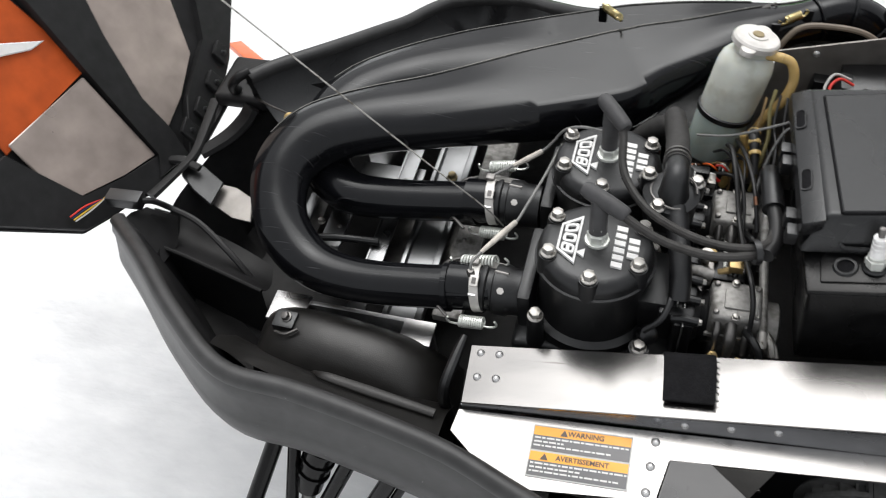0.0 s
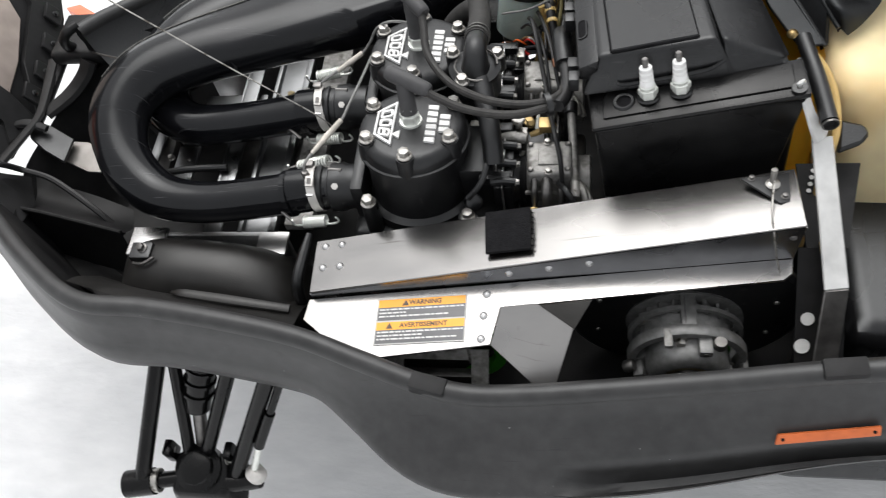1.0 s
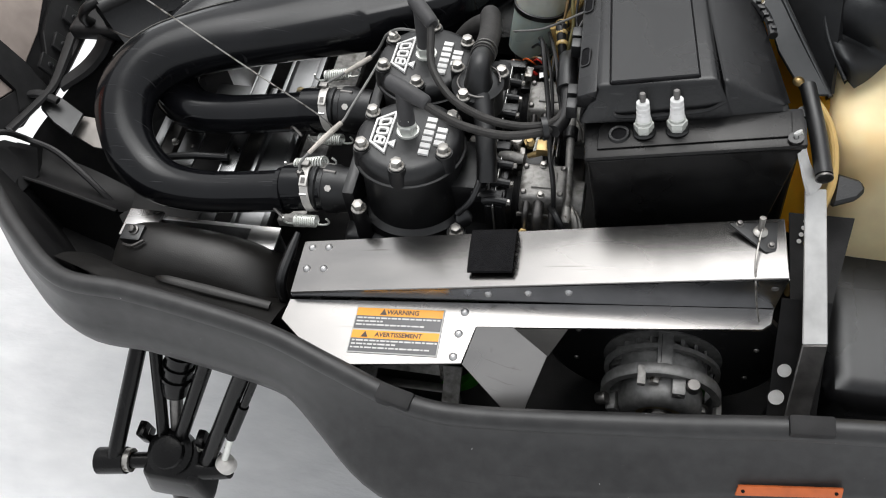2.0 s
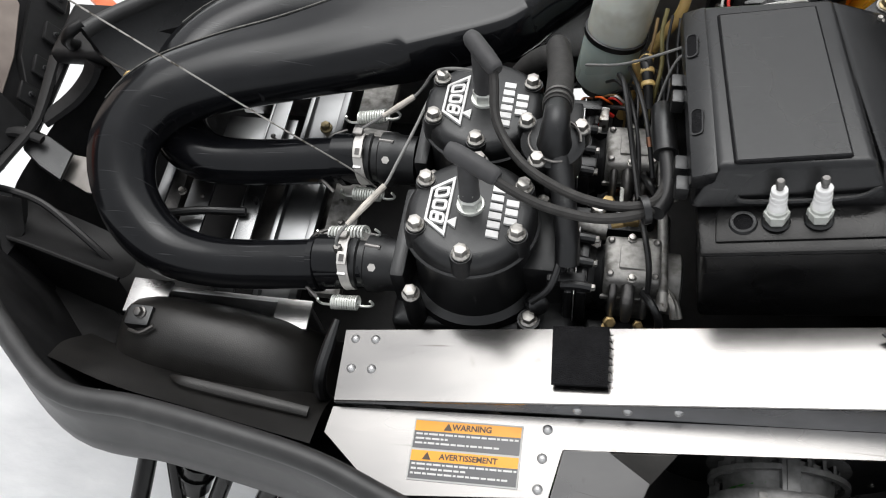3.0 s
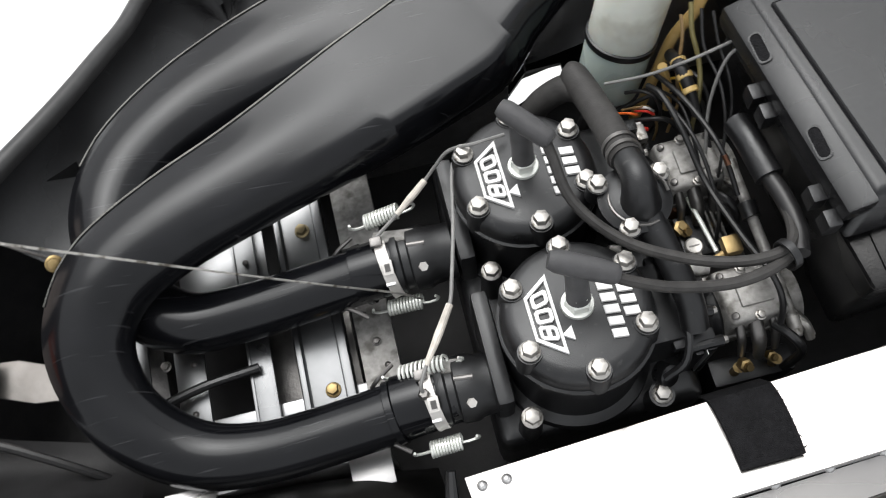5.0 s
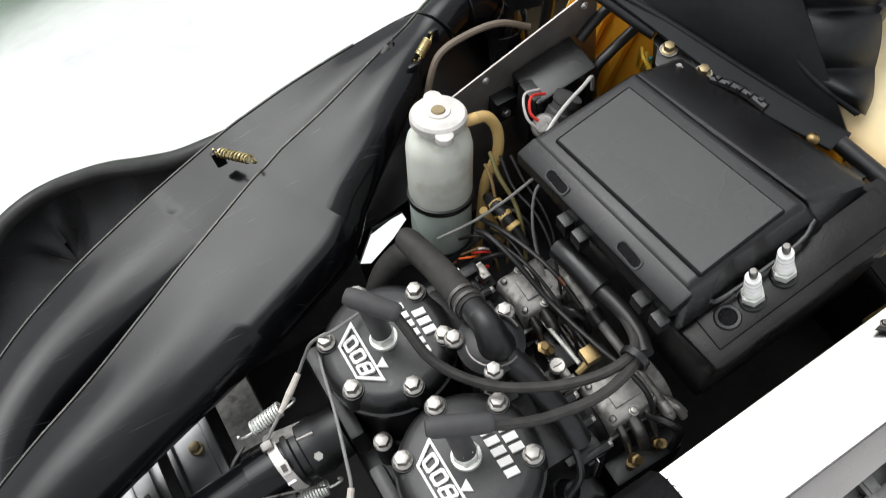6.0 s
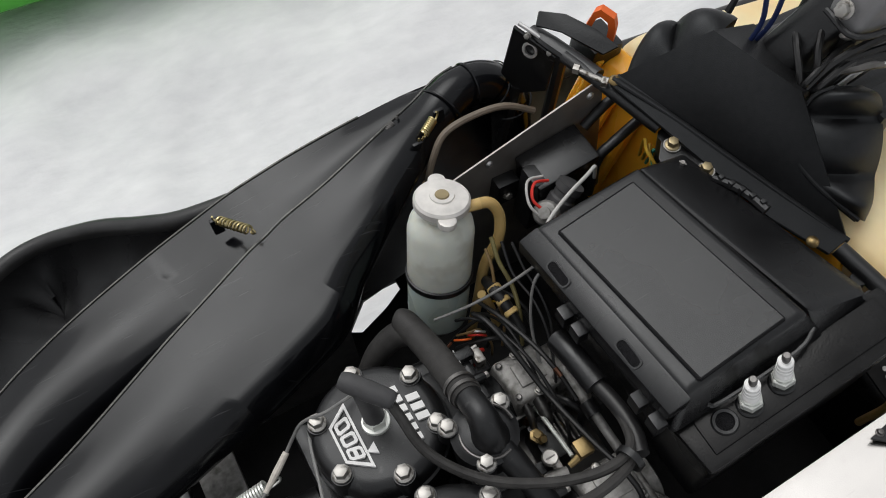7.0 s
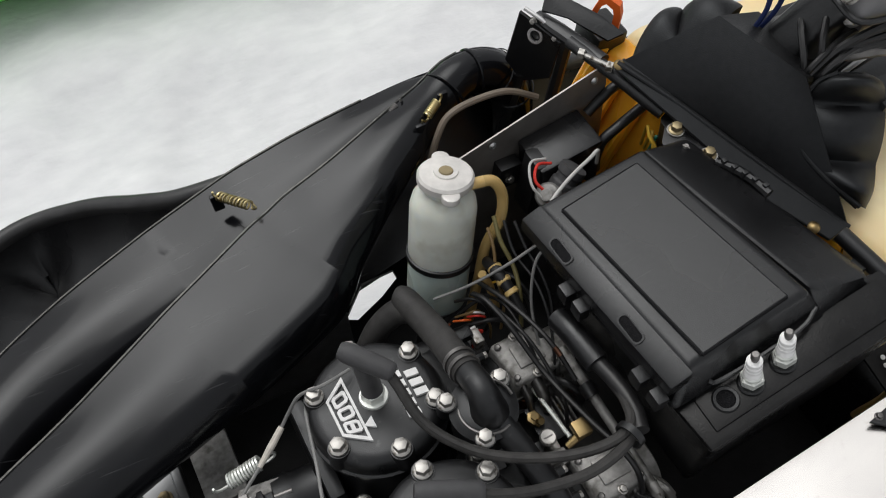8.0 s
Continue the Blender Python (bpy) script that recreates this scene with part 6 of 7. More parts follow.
part("box", bm_block(0.242, 0.314, 0.258, 0.3055, 0.588, 0.646, 0.003, 2, Matrix.Translation((0.28, 0.28, 0.62)) @ Matrix.Rotation(radians(-12), 4, 'Y') @ Matrix.Translation((-0.28, -0.28, -0.62))), M_PAN, unit)
relay = thing("small_relay", (0.225, 0.29, 0.60), "small black relay on the bulkhead plate", "relay")
part("relay_body", bm_block(0.212, 0.238, 0.290, 0.3055, 0.585, 0.618, 0.002), M_RUBBER, relay)
bolt(relay, (0.224, 0.2905, 0.600), (0, -1, 0.3), 0.6)
sol = thing("starter_solenoid", (0.25, 0.232, 0.60), "grey solenoid with red and pale leads", "solenoid")
part("can", bm_lathe([(0, -0.05), (0.012, -0.05), (0.013, -0.004), (0.011, 0.0), (0.006, 0.002), (0.006, 0.008), (0, 0.008)], 26, (0.226, 0.232, 0.640), (-0.5, -0.3, 0.75)), M_CASTALU, sol)
part("ribbed_boot", bm_lathe([(0, -0.03), (0.014, -0.03), (0.014, -0.018), (0.012, -0.016), (0.012, -0.010), (0.014, -0.008), (0.014, 0.0), (0.0, 0.002)], 26, (0.266, 0.246, 0.646), (0.55, 0.15, 0.8)), M_BOOT, sol)
part("holder", bm_block(0.235, 0.275, 0.262, 0.29, 0.56, 0.64, 0.004), M_RUBBER, sol)
part("red_lead", bm_tube([(0.224, 0.232, 0.645), (0.218, 0.245, 0.652), (0.228, 0.258, 0.656), (0.245, 0.258, 0.650)], 0.0016, 8, 5), M_RED, sol)
part("pale_lead", bm_tube([(0.220, 0.228, 0.640), (0.212, 0.242, 0.652), (0.222, 0.262, 0.658), (0.242, 0.264, 0.652)], 0.0014, 8, 5), M_WHITEWIRE, sol)
cable("pale_cable", [(0.205, 0.208, 0.650), (0.22, 0.216, 0.662), (0.245, 0.226, 0.668), (0.272, 0.236, 0.667), (0.29, 0.245, 0.66), (0.30, 0.25, 0.63)], 0.0020, M_WHITEWIRE, "pale grey cable across the solenoid", "cable", "control cables")
cable("breather_hose", [(0.168, 0.36, 0.56), (0.178, 0.365, 0.605), (0.195, 0.372, 0.628), (0.23, 0.376, 0.632), (0.268, 0.372, 0.632), (0.30, 0.36, 0.62)], 0.0038, material("grey_brown_hose", (0.16, 0.13, 0.10), 0.5, grain=60, vary=0.2), "grey-brown bent breather hose", "hose")
fit_b = thing("brass_hose_fitting", (0.168, 0.358, 0.54), "brass hose fitting on a bracket", "fitting")
part("fitting", bm_lathe([(0, 0), (0.009, 0), (0.009, 0.012), (0.006, 0.014), (0.006, 0.028), (0, 0.028)], 8, (0.168, 0.358, 0.545)), M_BRASS, fit_b)
part("post", bm_tube([(0.168, 0.358, 0.55), (0.168, 0.36, 0.45), (0.168, 0.36, 0.335)], 0.008, 8, 2), M_STEEL, fit_b)

# ---- frame hoop, bolts and far brackets ----
hoop = thing("frame_hoop", (0.35, 0.2, 0.60), "black painted steel frame hoop with plated bolts", "frame")
part("cross_tube", bm_tube([(0.318, 0.352, 0.700), (0.330, 0.300, 0.702), (0.344, 0.250, 0.699), (0.349, 0.234, 0.697)], [0.0068, 0.0068, 0.0075, 0.0068], 14, 4), M_CAST, hoop)
part("long_stud", bm_tube([(0.314, 0.330, 0.706), (0.327, 0.295, 0.712)], 0.0026, 10, 2), M_ZINC, hoop, "plated threaded stud")
part("stud_nut", bm_lathe([(0, -0.003), (0.0058, -0.003), (0.0058, 0.003), (0, 0.003)], 6, (0.326, 0.297, 0.7115), (0.03, -0.04, 0.004)), M_ZINC, hoop)
part("stud_nut", bm_lathe([(0, -0.003), (0.0055, -0.003), (0.0055, 0.003), (0, 0.003)], 6, (0.315, 0.328, 0.7063), (0.03, -0.04, 0.004)), M_ZINC, hoop)
part("leg", bm_tube([(0.352, 0.225, 0.695), (0.372, 0.23, 0.60), (0.38, 0.24, 0.335)], 0.009, 10, 3), M_CAST, hoop)
term = thing("terminal_bracket", (0.3430, 0.1910, 0.6785), "black steel bracket with brass-coloured bolts and a red cap", "bracket")
part("gusset", bm_prism([(0.329, 0.205), (0.342, 0.219), (0.352, 0.220), (0.359, 0.209), (0.367, 0.166), (0.357, 0.160), (0.338, 0.168), (0.324, 0.184)], Matrix.Translation((0.0010, 0.0010, 0.6745)), 0.004, 0.001), M_CAST, term)
for p in ((0.3490, 0.2110, 0.6785), (0.3580, 0.1720, 0.6785)):
    part("washer", bm_lathe([(0.003, 0), (0.0085, 0), (0.0085, 0.0016), (0.003, 0.0016)], 22, p, closed=True), M_ZINC, term)
    bolt(term, (p[0], p[1], 0.6800), s=0.78, mat=M_DULLBRASS)
part("terminal_disc", bm_prism([(0.0165 * math.cos(a / 9 * math.pi), 0.011 * math.sin(a / 9 * math.pi)) for a in range(18)], Matrix.Translation((0.3380, 0.1840, 0.6790)) @ Matrix.Rotation(radians(-50), 4, 'Z'), 0.002, 0.0006), M_ALU_DULL, term, "dull plated terminal plate")
bolt(term, (0.3380, 0.1840, 0.6810), s=0.8)
part("terminal_stud", bm_tube([(0.3380, 0.1840, 0.6825), (0.3380, 0.1840, 0.6925)], 0.0022, 10, 2), M_ZINC, term)
part("red_cap", bm_tube([(0.3330, 0.1850, 0.6830), (0.3260, 0.1870, 0.6825), (0.3180, 0.1890, 0.6795)], [0.0016, 0.0032, 0.0028], 10, 4), M_RED, term, "small red cap")
part("bracket_leg", bm_tube([(0.3530, 0.2130, 0.6745), (0.3660, 0.2230, 0.5985), (0.3760, 0.2310, 0.4985)], 0.006, 10, 3), M_CAST, term)
clip = thing("loom_clip", (0.37, 0.13, 0.69), "black toothed plastic clip along the console edge", "clip")
part("clip_strip", bm_tube([(0.352, 0.158, 0.690), (0.362, 0.142, 0.690), (0.368, 0.125, 0.690), (0.371, 0.106, 0.690)], [0.003, 0.005, 0.0045, 0.005], 8, 4), M_RUBBER, clip)
for k in range(5):
    part("tooth", bm_block(0.3535 + 0.0037 * k, 0.3590 + 0.0037 * k, 0.150 - 0.0098 * k, 0.1545 - 0.0098 * k, 0.687, 0.6965, 0.001), M_RUBBER, clip)
post = thing("frame_post", (0.40, 0.0, 0.69), "black painted frame tube end with a plated bolt", "frame post")
part("post_tube", bm_tube([(0.405, 0.048, 0.680), (0.413, -0.005, 0.675), (0.418, -0.056, 0.670)], [0.0078, 0.0082, 0.0082], 16, 3), M_CAST, post)
part("post_mouth", bm_lathe([(0.0082, 0), (0.0082, 0.002), (0.0066, 0.002), (0.006, -0.006)], 18, (0.4182, -0.058, 0.6698), (0.09, -1.0, -0.08)), M_STEEL, post)
bolt(post, (0.390, -0.009, 0.689), (-0.1, -0.2, 1), 0.68, M_DULLBRASS)
part("washer", bm_lathe([(0, -0.012), (0.009, -0.012), (0.0095, 0.0), (0.008, 0.001), (0, 0.001)], 22, (0.390, -0.009, 0.688), (-0.1, -0.2, 1)), M_RUBBER, post)
part("post_ear", bm_block(0.386, 0.404, -0.013, 0.006, 0.664, 0.677, 0.003), M_CAST, post)
part("post_foot", bm_tube([(0.402, 0.018, 0.676), (0.405, 0.015, 0.58), (0.41, 0.012, 0.49)], 0.007, 10, 3), M_CAST, post)
brk2 = thing("far_bracket", (0.31, 0.40, 0.60), "black steel bracket with a round hole and bare edge", "bracket")
part("bracket_plate", bm_sheet([V(0.297, 0.412, 0.702), V(0.320, 0.364, 0.690), V(0.324, 0.372, 0.63), V(0.313, 0.405, 0.60), V(0.294, 0.418, 0.63)], 0.004, 0.001), M_CAST, brk2)
part("bare_edge", bm_tube([(0.299, 0.409, 0.705), (0.309, 0.389, 0.701), (0.320, 0.366, 0.692)], 0.0022, 8, 3), M_ALU_DULL, brk2)
part("hole_ring", bm_lathe([(0.006, 0), (0.009, 0), (0.009, 0.003), (0.006, 0.003)], 22, (0.3055, 0.390, 0.682), (-0.85, -0.4, 0.2), closed=True), M_ALU_DULL, brk2)
for p in ((0.303, 0.396, 0.697), (0.3155, 0.371, 0.690)):
    bolt(brk2, p, (-0.8, -0.4, 0.3), 0.45)
part("foot", bm_tube([(0.31, 0.41, 0.61), (0.31, 0.42, 0.45), (0.31, 0.42, 0.335)], 0.01, 8, 2), M_CAST, brk2)
flap = thing("rubber_flap", (0.35, 0.37, 0.66), "black rubber flap by the tank", "flap")
part("flap_sheet", bm_sheet([V(0.319, 0.405, 0.717), V(0.339, 0.386, 0.720), V(0.358, 0.356, 0.716), V(0.371, 0.332, 0.707), V(0.353, 0.334, 0.702), V(0.328, 0.374, 0.712), V(0.310, 0.395, 0.708)][::-1], 0.004, 0.0012), M_RUBBER, flap)
part("flap_band", bm_tube([(0.312, 0.402, 0.696), (0.318, 0.375, 0.698), (0.325, 0.345, 0.700), (0.331, 0.312, 0.704)], [0.007, 0.009, 0.009, 0.008], 10, 5, flat=0.8), M_RUBBER, flap)
part("flap_foot", bm_tube([(0.322, 0.36, 0.698), (0.335, 0.375, 0.60), (0.34, 0.385, 0.40)], 0.007, 8, 3), M_RUBBER, flap)
strap = thing("orange_handle", (0.374, 0.366, 0.64), "bright orange plastic handle loop", "handle")
hm = Matrix((V(0.021, -0.028, 0).normalized(), V(0, 0, 1), V(-0.8, -0.6, 0).normalized())).transposed().to_4x4()
hm.translation = V(0.377, 0.370, 0.686)
part("loop", bm_frame([(-0.019, 0.0), (0.017, 0.0), (0.016, 0.024), (0.012, 0.036), (-0.004, 0.042), (-0.010, 0.036)], [(-0.013, 0.0005), (0.0095, 0.0005), (0.0085, 0.022), (0.006, 0.029), (-0.002, 0.033), (-0.006, 0.029)], hm, 0.009), M_ORANGE, strap, smooth=False)
part("loop_foot", bm_block(0.356, 0.394, 0.348, 0.390, 0.655, 0.689, 0.004), M_RUBBER, strap)

# ---- fuel tank and console ----
tank = thing("fuel_tank", (0.6, 0.16, 0.48), "translucent amber and cream plastic fuel tank", "fuel tank")
q = [V(0.468, -0.035, 0.50), V(0.86, -0.06, 0.50), V(0.86, 0.33, 0.50), V(0.39, 0.385, 0.48), V(0.432, -0.005, 0.690), V(0.86, -0.04, 0.745), V(0.86, 0.30, 0.70), V(0.395, 0.365, 0.690)]
part("shell", bm_box(q, 0.035, 5), M_CREAM, tank, "cream plastic shell")
q = [V(0.415, 0.00, 0.51), V(0.455, 0.0, 0.51), V(0.405, 0.385, 0.49), V(0.335, 0.385, 0.49), V(0.422, 0.05, 0.672), V(0.440, 0.05, 0.680), V(0.40, 0.37, 0.676), V(0.366, 0.37, 0.668)]
part("front_wall", bm_box(q, 0.012, 3), M_AMBER, tank, "darker amber front wall")
for k in range(3):
    part("moulded_rib", bm_tube([(0.338 + 0.006 * k, 0.36 - 0.035 * k, 0.52), (0.352 + 0.006 * k, 0.355 - 0.035 * k, 0.60), (0.366 + 0.006 * k, 0.35 - 0.035 * k, 0.675)], 0.006, 8, 3), M_AMBER, tank)
part("fuel_hose", bm_tube([(0.300, 0.252, 0.60), (0.310, 0.262, 0.640), (0.326, 0.264, 0.654), (0.350, 0.268, 0.662), (0.372, 0.272, 0.668)], 0.0055, 12, 5), M_RUBBER, tank, "black fuel hose")
part("fuel_hose", bm_tube([(0.318, 0.300, 0.645), (0.340, 0.303, 0.662), (0.356, 0.305, 0.668), (0.376, 0.306, 0.672)], 0.0055, 12, 5), M_RUBBER, tank, "black fuel hose")
for k, mm in enumerate((M_YELLOW, M_YELLOW, M_TEAL, M_YELLOW)):
    cable("thin_wire", [(0.372, 0.262 - 0.006 * k, 0.61), (0.358, 0.252 - 0.008 * k, 0.655), (0.346 + 0.004 * k, 0.235, 0.662 - 0.004 * k), (0.352, 0.218 + 0.004 * k, 0.645), (0.36, 0.21, 0.60)], 0.0018, mm, "thin coloured wire looped by the tank", "wire", "tank wires", 6)

console = thing("console_cover", (0.45, 0.18, 0.66), "black moulded rubbery console cover over the tank", "console cover")
F0, F1 = V(0.336, 0.291, 0.722), V(0.426, 0.056, 0.692)
CB, CC = V(0.397, 0.254, 0.785), V(0.418, 0.161, 0.785)


def patch(name, a, b, c, d, label="", bulge=0.0, ripple=0.0, waves=0, n=20):
    """A moulded patch between four corners, with a soft bulge or a row of folds; thick below."""
    bm = bmesh.new()
    nrm = (b - a).cross(d - a).normalized()
    if nrm.z < 0:
        nrm = -nrm
    rows = []
    for i in range(n + 1):
        s = i / n
        row = []
        for k in range(n + 1):
            t = k / n
            p = a.lerp(b, s).lerp(d.lerp(c, s), t)
            h = bulge * math.sin(math.pi * s) * math.sin(math.pi * t)
            if waves:
                h += ripple * abs(math.sin(math.pi * waves * s)) * math.sin(math.pi * (0.12 + 0.8 * t)) ** 0.7
            row.append(bm.verts.new(p + nrm * h))
        rows.append(row)
    for p, q in zip(rows, rows[1:]):
        for k in range(n):
            bm.faces.new((p[k], q[k], q[k + 1], p[k + 1]))
    ext = bmesh.ops.extrude_face_region(bm, geom=bm.faces[:])
    bmesh.ops.translate(bm, vec=nrm * -0.006, verts=[v for v in ext["geom"] if isinstance(v, bmesh.types.BMVert)])
    return part(name, bm, M_CONSOLE, console, label, sharp=60)


patch("middle_panel", F0, F1, CC, CB, "broad flat black middle panel", bulge=0.006)
def folds(name, edge_a, edge_b, waves, out, label, size=0.013, base=0.004):
    """Rounded moulded folds fanning from one edge to another."""
    bm = bmesh.new()
    rows = []
    n = len(edge_a) - 1
    for k, (p, q) in enumerate(zip(edge_a, edge_b)):
        s = k / n
        row = []
        for i in range(15):
            t = i / 14
            h = (base + size * abs(math.sin(math.pi * waves * s)) ** 0.7) * math.sin(math.pi * (0.02 + 0.80 * t)) ** 0.8
            row.append(bm.verts.new(p.lerp(q, t) + out * h))
        rows.append(row + [bm.verts.new(q + V(0.004, 0.004, -0.03))])
    for a, b in zip(rows, rows[1:]):
        for i in range(15):
            bm.faces.new((a[i], b[i], b[i + 1], a[i + 1]))
    part(name, bm, M_CONSOLE, console, label, sharp=60)


folds("far_folds", [(F0 + V(0.003, -0.006, -0.004)).lerp(CB + V(0.003, -0.006, -0.004), k / 48) for k in range(49)],
      curve_points([(0.368, 0.306, 0.716), (0.392, 0.304, 0.742), (0.414, 0.290, 0.758), (0.438, 0.262, 0.772)], None, 16)[0], 2, V(-0.1, 0.35, 0.9), "rounded moulded folds", 0.017)
part("fold_tab", bm_tube([(0.418, 0.262, 0.792), (0.422, 0.262, 0.808)], [0.004, 0.003], 6, 2), M_CONSOLE, console)
# the ribbed corner: rounded ribs fanning back from a curved edge
edge_a, _ = curve_points([(0.437, 0.062, 0.706), (0.426, 0.088, 0.713), (0.416, 0.118, 0.722), (0.416, 0.140, 0.736), (0.424, 0.155, 0.758), (0.433, 0.158, 0.775), (0.446, 0.152, 0.786)], None, 8)
edge_b, _ = curve_points([(0.446, 0.058, 0.700), (0.462, 0.070, 0.704), (0.478, 0.088, 0.716), (0.486, 0.104, 0.738), (0.487, 0.118, 0.760), (0.482, 0.130, 0.778), (0.470, 0.142, 0.785)], None, 8)
bm = bmesh.new()
rows = []
for k, (p, q) in enumerate(zip(edge_a, edge_b)):
    s = k / (len(edge_a) - 1)
    row = []
    for i in range(15):
        t = i / 14
        h = (0.003 + 0.022 * abs(math.sin(math.pi * (3 * s + 0.03))) ** 0.65) * math.sin(math.pi * (0.06 + 0.88 * t)) ** 0.8 * min(1, 4 * s + 0.3)
        row.append(bm.verts.new(p.lerp(q, t) + V(-0.45, -0.55, 0.7) * h - V(0, 0, 0.006 * (1 - t) * (i == 0))))
    rows.append(row)
for a, b in zip(rows, rows[1:]):
    for i in range(14):
        bm.faces.new((a[i], b[i], b[i + 1], a[i + 1]))
part("near_folds", bm, M_CONSOLE, console, "folded corner with rounded ribs", sharp=60)
part("fold_edge", bm_tube([p + V(-0.003, -0.003, 0.003) for p in edge_a[::6]], 0.0022, 8, 3), M_CONSOLE, console)
patch("rear_shoulder", CB, CC, V(0.470, 0.160, 0.760), V(0.446, 0.250, 0.775), n=8)
part("front_lip", bm_tube([(0.330, 0.292, 0.720), (0.358, 0.225, 0.714), (0.392, 0.135, 0.703), (0.426, 0.052, 0.691)], [0.0035, 0.003, 0.003, 0.003], 8, 6, flat=0.7), M_CONSOLE, console)
part("front_flange", bm_sheet([V(0.326, 0.290, 0.713), V(0.338, 0.294, 0.719), V(0.428, 0.054, 0.689), V(0.400, 0.050, 0.688), V(0.375, 0.105, 0.692), V(0.357, 0.180, 0.700)], 0.004, 0.001), M_CONSOLE, console)
rivet(console, (0.394, 0.066, 0.6935), (-0.2, -0.2, 1), 1.3, M_BRASS)
rivet(console, (0.331, 0.290, 0.7185), (-0.2, -0.2, 1), 1.3, M_BRASS)
part("fuel_line", bm_tube([(0.405, 0.070, 0.684), (0.428, 0.020, 0.680), (0.434, -0.028, 0.662), (0.426, -0.060, 0.635), (0.428, -0.075, 0.58), (0.44, -0.07, 0.50)], 0.0042, 10, 5), M_HOSE, tank, "yellowed fuel line")
part("tank_ear", bm_sheet([V(0.438, -0.020, 0.662), V(0.462, -0.026, 0.662), V(0.466, -0.036, 0.660), V(0.458, -0.046, 0.658), V(0.434, -0.054, 0.652)][::-1], 0.010, 0.003), M_RUBBER, tank, "black rubber tank ear")
part("latch_tab", bm_block(0.482, 0.500, 0.112, 0.124, 0.735, 0.765, 0.003), M_RUBBER, console)

# steering column, looms and the instrument pod beyond the console
column = thing("steering_column", (0.52, 0.19, 0.70), "black steering column with clamps and looms", "steering column")
part("column_tube", bm_tube([(0.50, 0.20, 0.70), (0.515, 0.20, 0.80), (0.535, 0.20, 0.93)], 0.017, 16, 3), M_CAST, column)
part("clamp_block", bm_block(0.478, 0.508, 0.170, 0.205, 0.778, 0.832, 0.004), M_STEEL, column)
part("yoke", bm_block(0.47, 0.56, 0.13, 0.27, 0.72, 0.745, 0.006), M_CAST, column)
part("boot_fold", bm_tube([(0.452, 0.212, 0.752), (0.470, 0.205, 0.800), (0.492, 0.195, 0.85), (0.512, 0.19, 0.91)], [0.026, 0.022, 0.020, 0.018], 18, 4, power=3.0), M_RUBBER, column, "crumpled black rubber boot")
part("boot_skirt", bm_block(0.450, 0.60, 0.150, 0.262, 0.695, 0.752, 0.02, 4), M_RUBBER, column, "black rubber skirt")
bolt(column, (0.477, 0.182, 0.812), (-1, -0.2, 0.4), 1.0)
part("brace", bm_tube([(0.455, 0.165, 0.79), (0.50, 0.145, 0.80), (0.56, 0.12, 0.80)], 0.007, 10, 3), M_STEEL, column)
pod = thing("instrument_pod", (0.55, 0.2, 0.82), "grey plastic instrument pod on the column", "instrument pod")
part("pod_body", bm_box([V(0.450, 0.194, 0.832), V(0.452, 0.162, 0.830), V(0.560, 0.140, 0.842), V(0.555, 0.235, 0.850), V(0.462, 0.202, 0.872), V(0.464, 0.160, 0.870), V(0.565, 0.138, 0.885), V(0.560, 0.240, 0.892)], 0.006, 3), M_POD, pod)
part("pod_lip", bm_tube([(0.449, 0.195, 0.836), (0.451, 0.160, 0.834), (0.500, 0.149, 0.839), (0.560, 0.138, 0.846)], 0.0028, 8, 5), M_RUBBER, pod, "black rubber edge")
bolt(pod, (0.449, 0.180, 0.848), (-1, -0.1, 0.35), 0.9, M_ZINC)
part("pod_stay", bm_tube([(0.500, 0.190, 0.840), (0.505, 0.195, 0.79), (0.51, 0.20, 0.74)], 0.008, 10, 3), M_CAST, pod)
for w in ([(0.470, 0.226, 0.835), (0.461, 0.222, 0.800), (0.440, 0.199, 0.798), (0.428, 0.172, 0.782), (0.434, 0.165, 0.750)],
          [(0.560, 0.165, 0.815), (0.514, 0.166, 0.800), (0.475, 0.174, 0.802), (0.430, 0.166, 0.788), (0.436, 0.172, 0.755)],
          [(0.560, 0.150, 0.810), (0.503, 0.154, 0.800), (0.464, 0.158, 0.800), (0.436, 0.157, 0.785), (0.444, 0.168, 0.755)],
          [(0.480, 0.200, 0.835), (0.462, 0.196, 0.815), (0.446, 0.182, 0.806), (0.440, 0.170, 0.790), (0.446, 0.176, 0.755)]):
    cable("pod_lead", w, 0.0032, M_WIRE, "black lead from the instrument pod", "lead", "pod leads", 8)
for k in range(6):
    o = 0.008 * k
    cable("wiring_loom", [(0.430 + o, 0.165 - 0.002 * k, 0.776), (0.455 + o, 0.165 - 0.004 * k, 0.80), (0.49 + o, 0.155 - 0.008 * k, 0.825 - 0.006 * k), (0.55, 0.145 - 0.012 * k, 0.85 - 0.01 * k), (0.64, 0.13 - 0.012 * k, 0.88 - 0.012 * k)], 0.0032 if k % 2 else 0.0042,
          M_WIRE if k != 4 else M_ALU_DULL, "black wiring loom behind the console" if k != 4 else "braided grey cable behind the console", "wiring loom", "console looms")
for k in range(2):
    cable("blue_wire", [(0.425 + 0.006 * k, 0.235, 0.765), (0.428 + 0.008 * k, 0.232 - 0.004 * k, 0.80), (0.424 + 0.012 * k, 0.238 - 0.008 * k, 0.84), (0.43 + 0.012 * k, 0.24, 0.89)], 0.0024, M_BLUE, "dark blue wire rising from the console", "wire", "console wires", 8)
rear = thing("tunnel", (0.9, 0.1, 0.0), "black tunnel and running gear behind the engine bay", "tunnel")
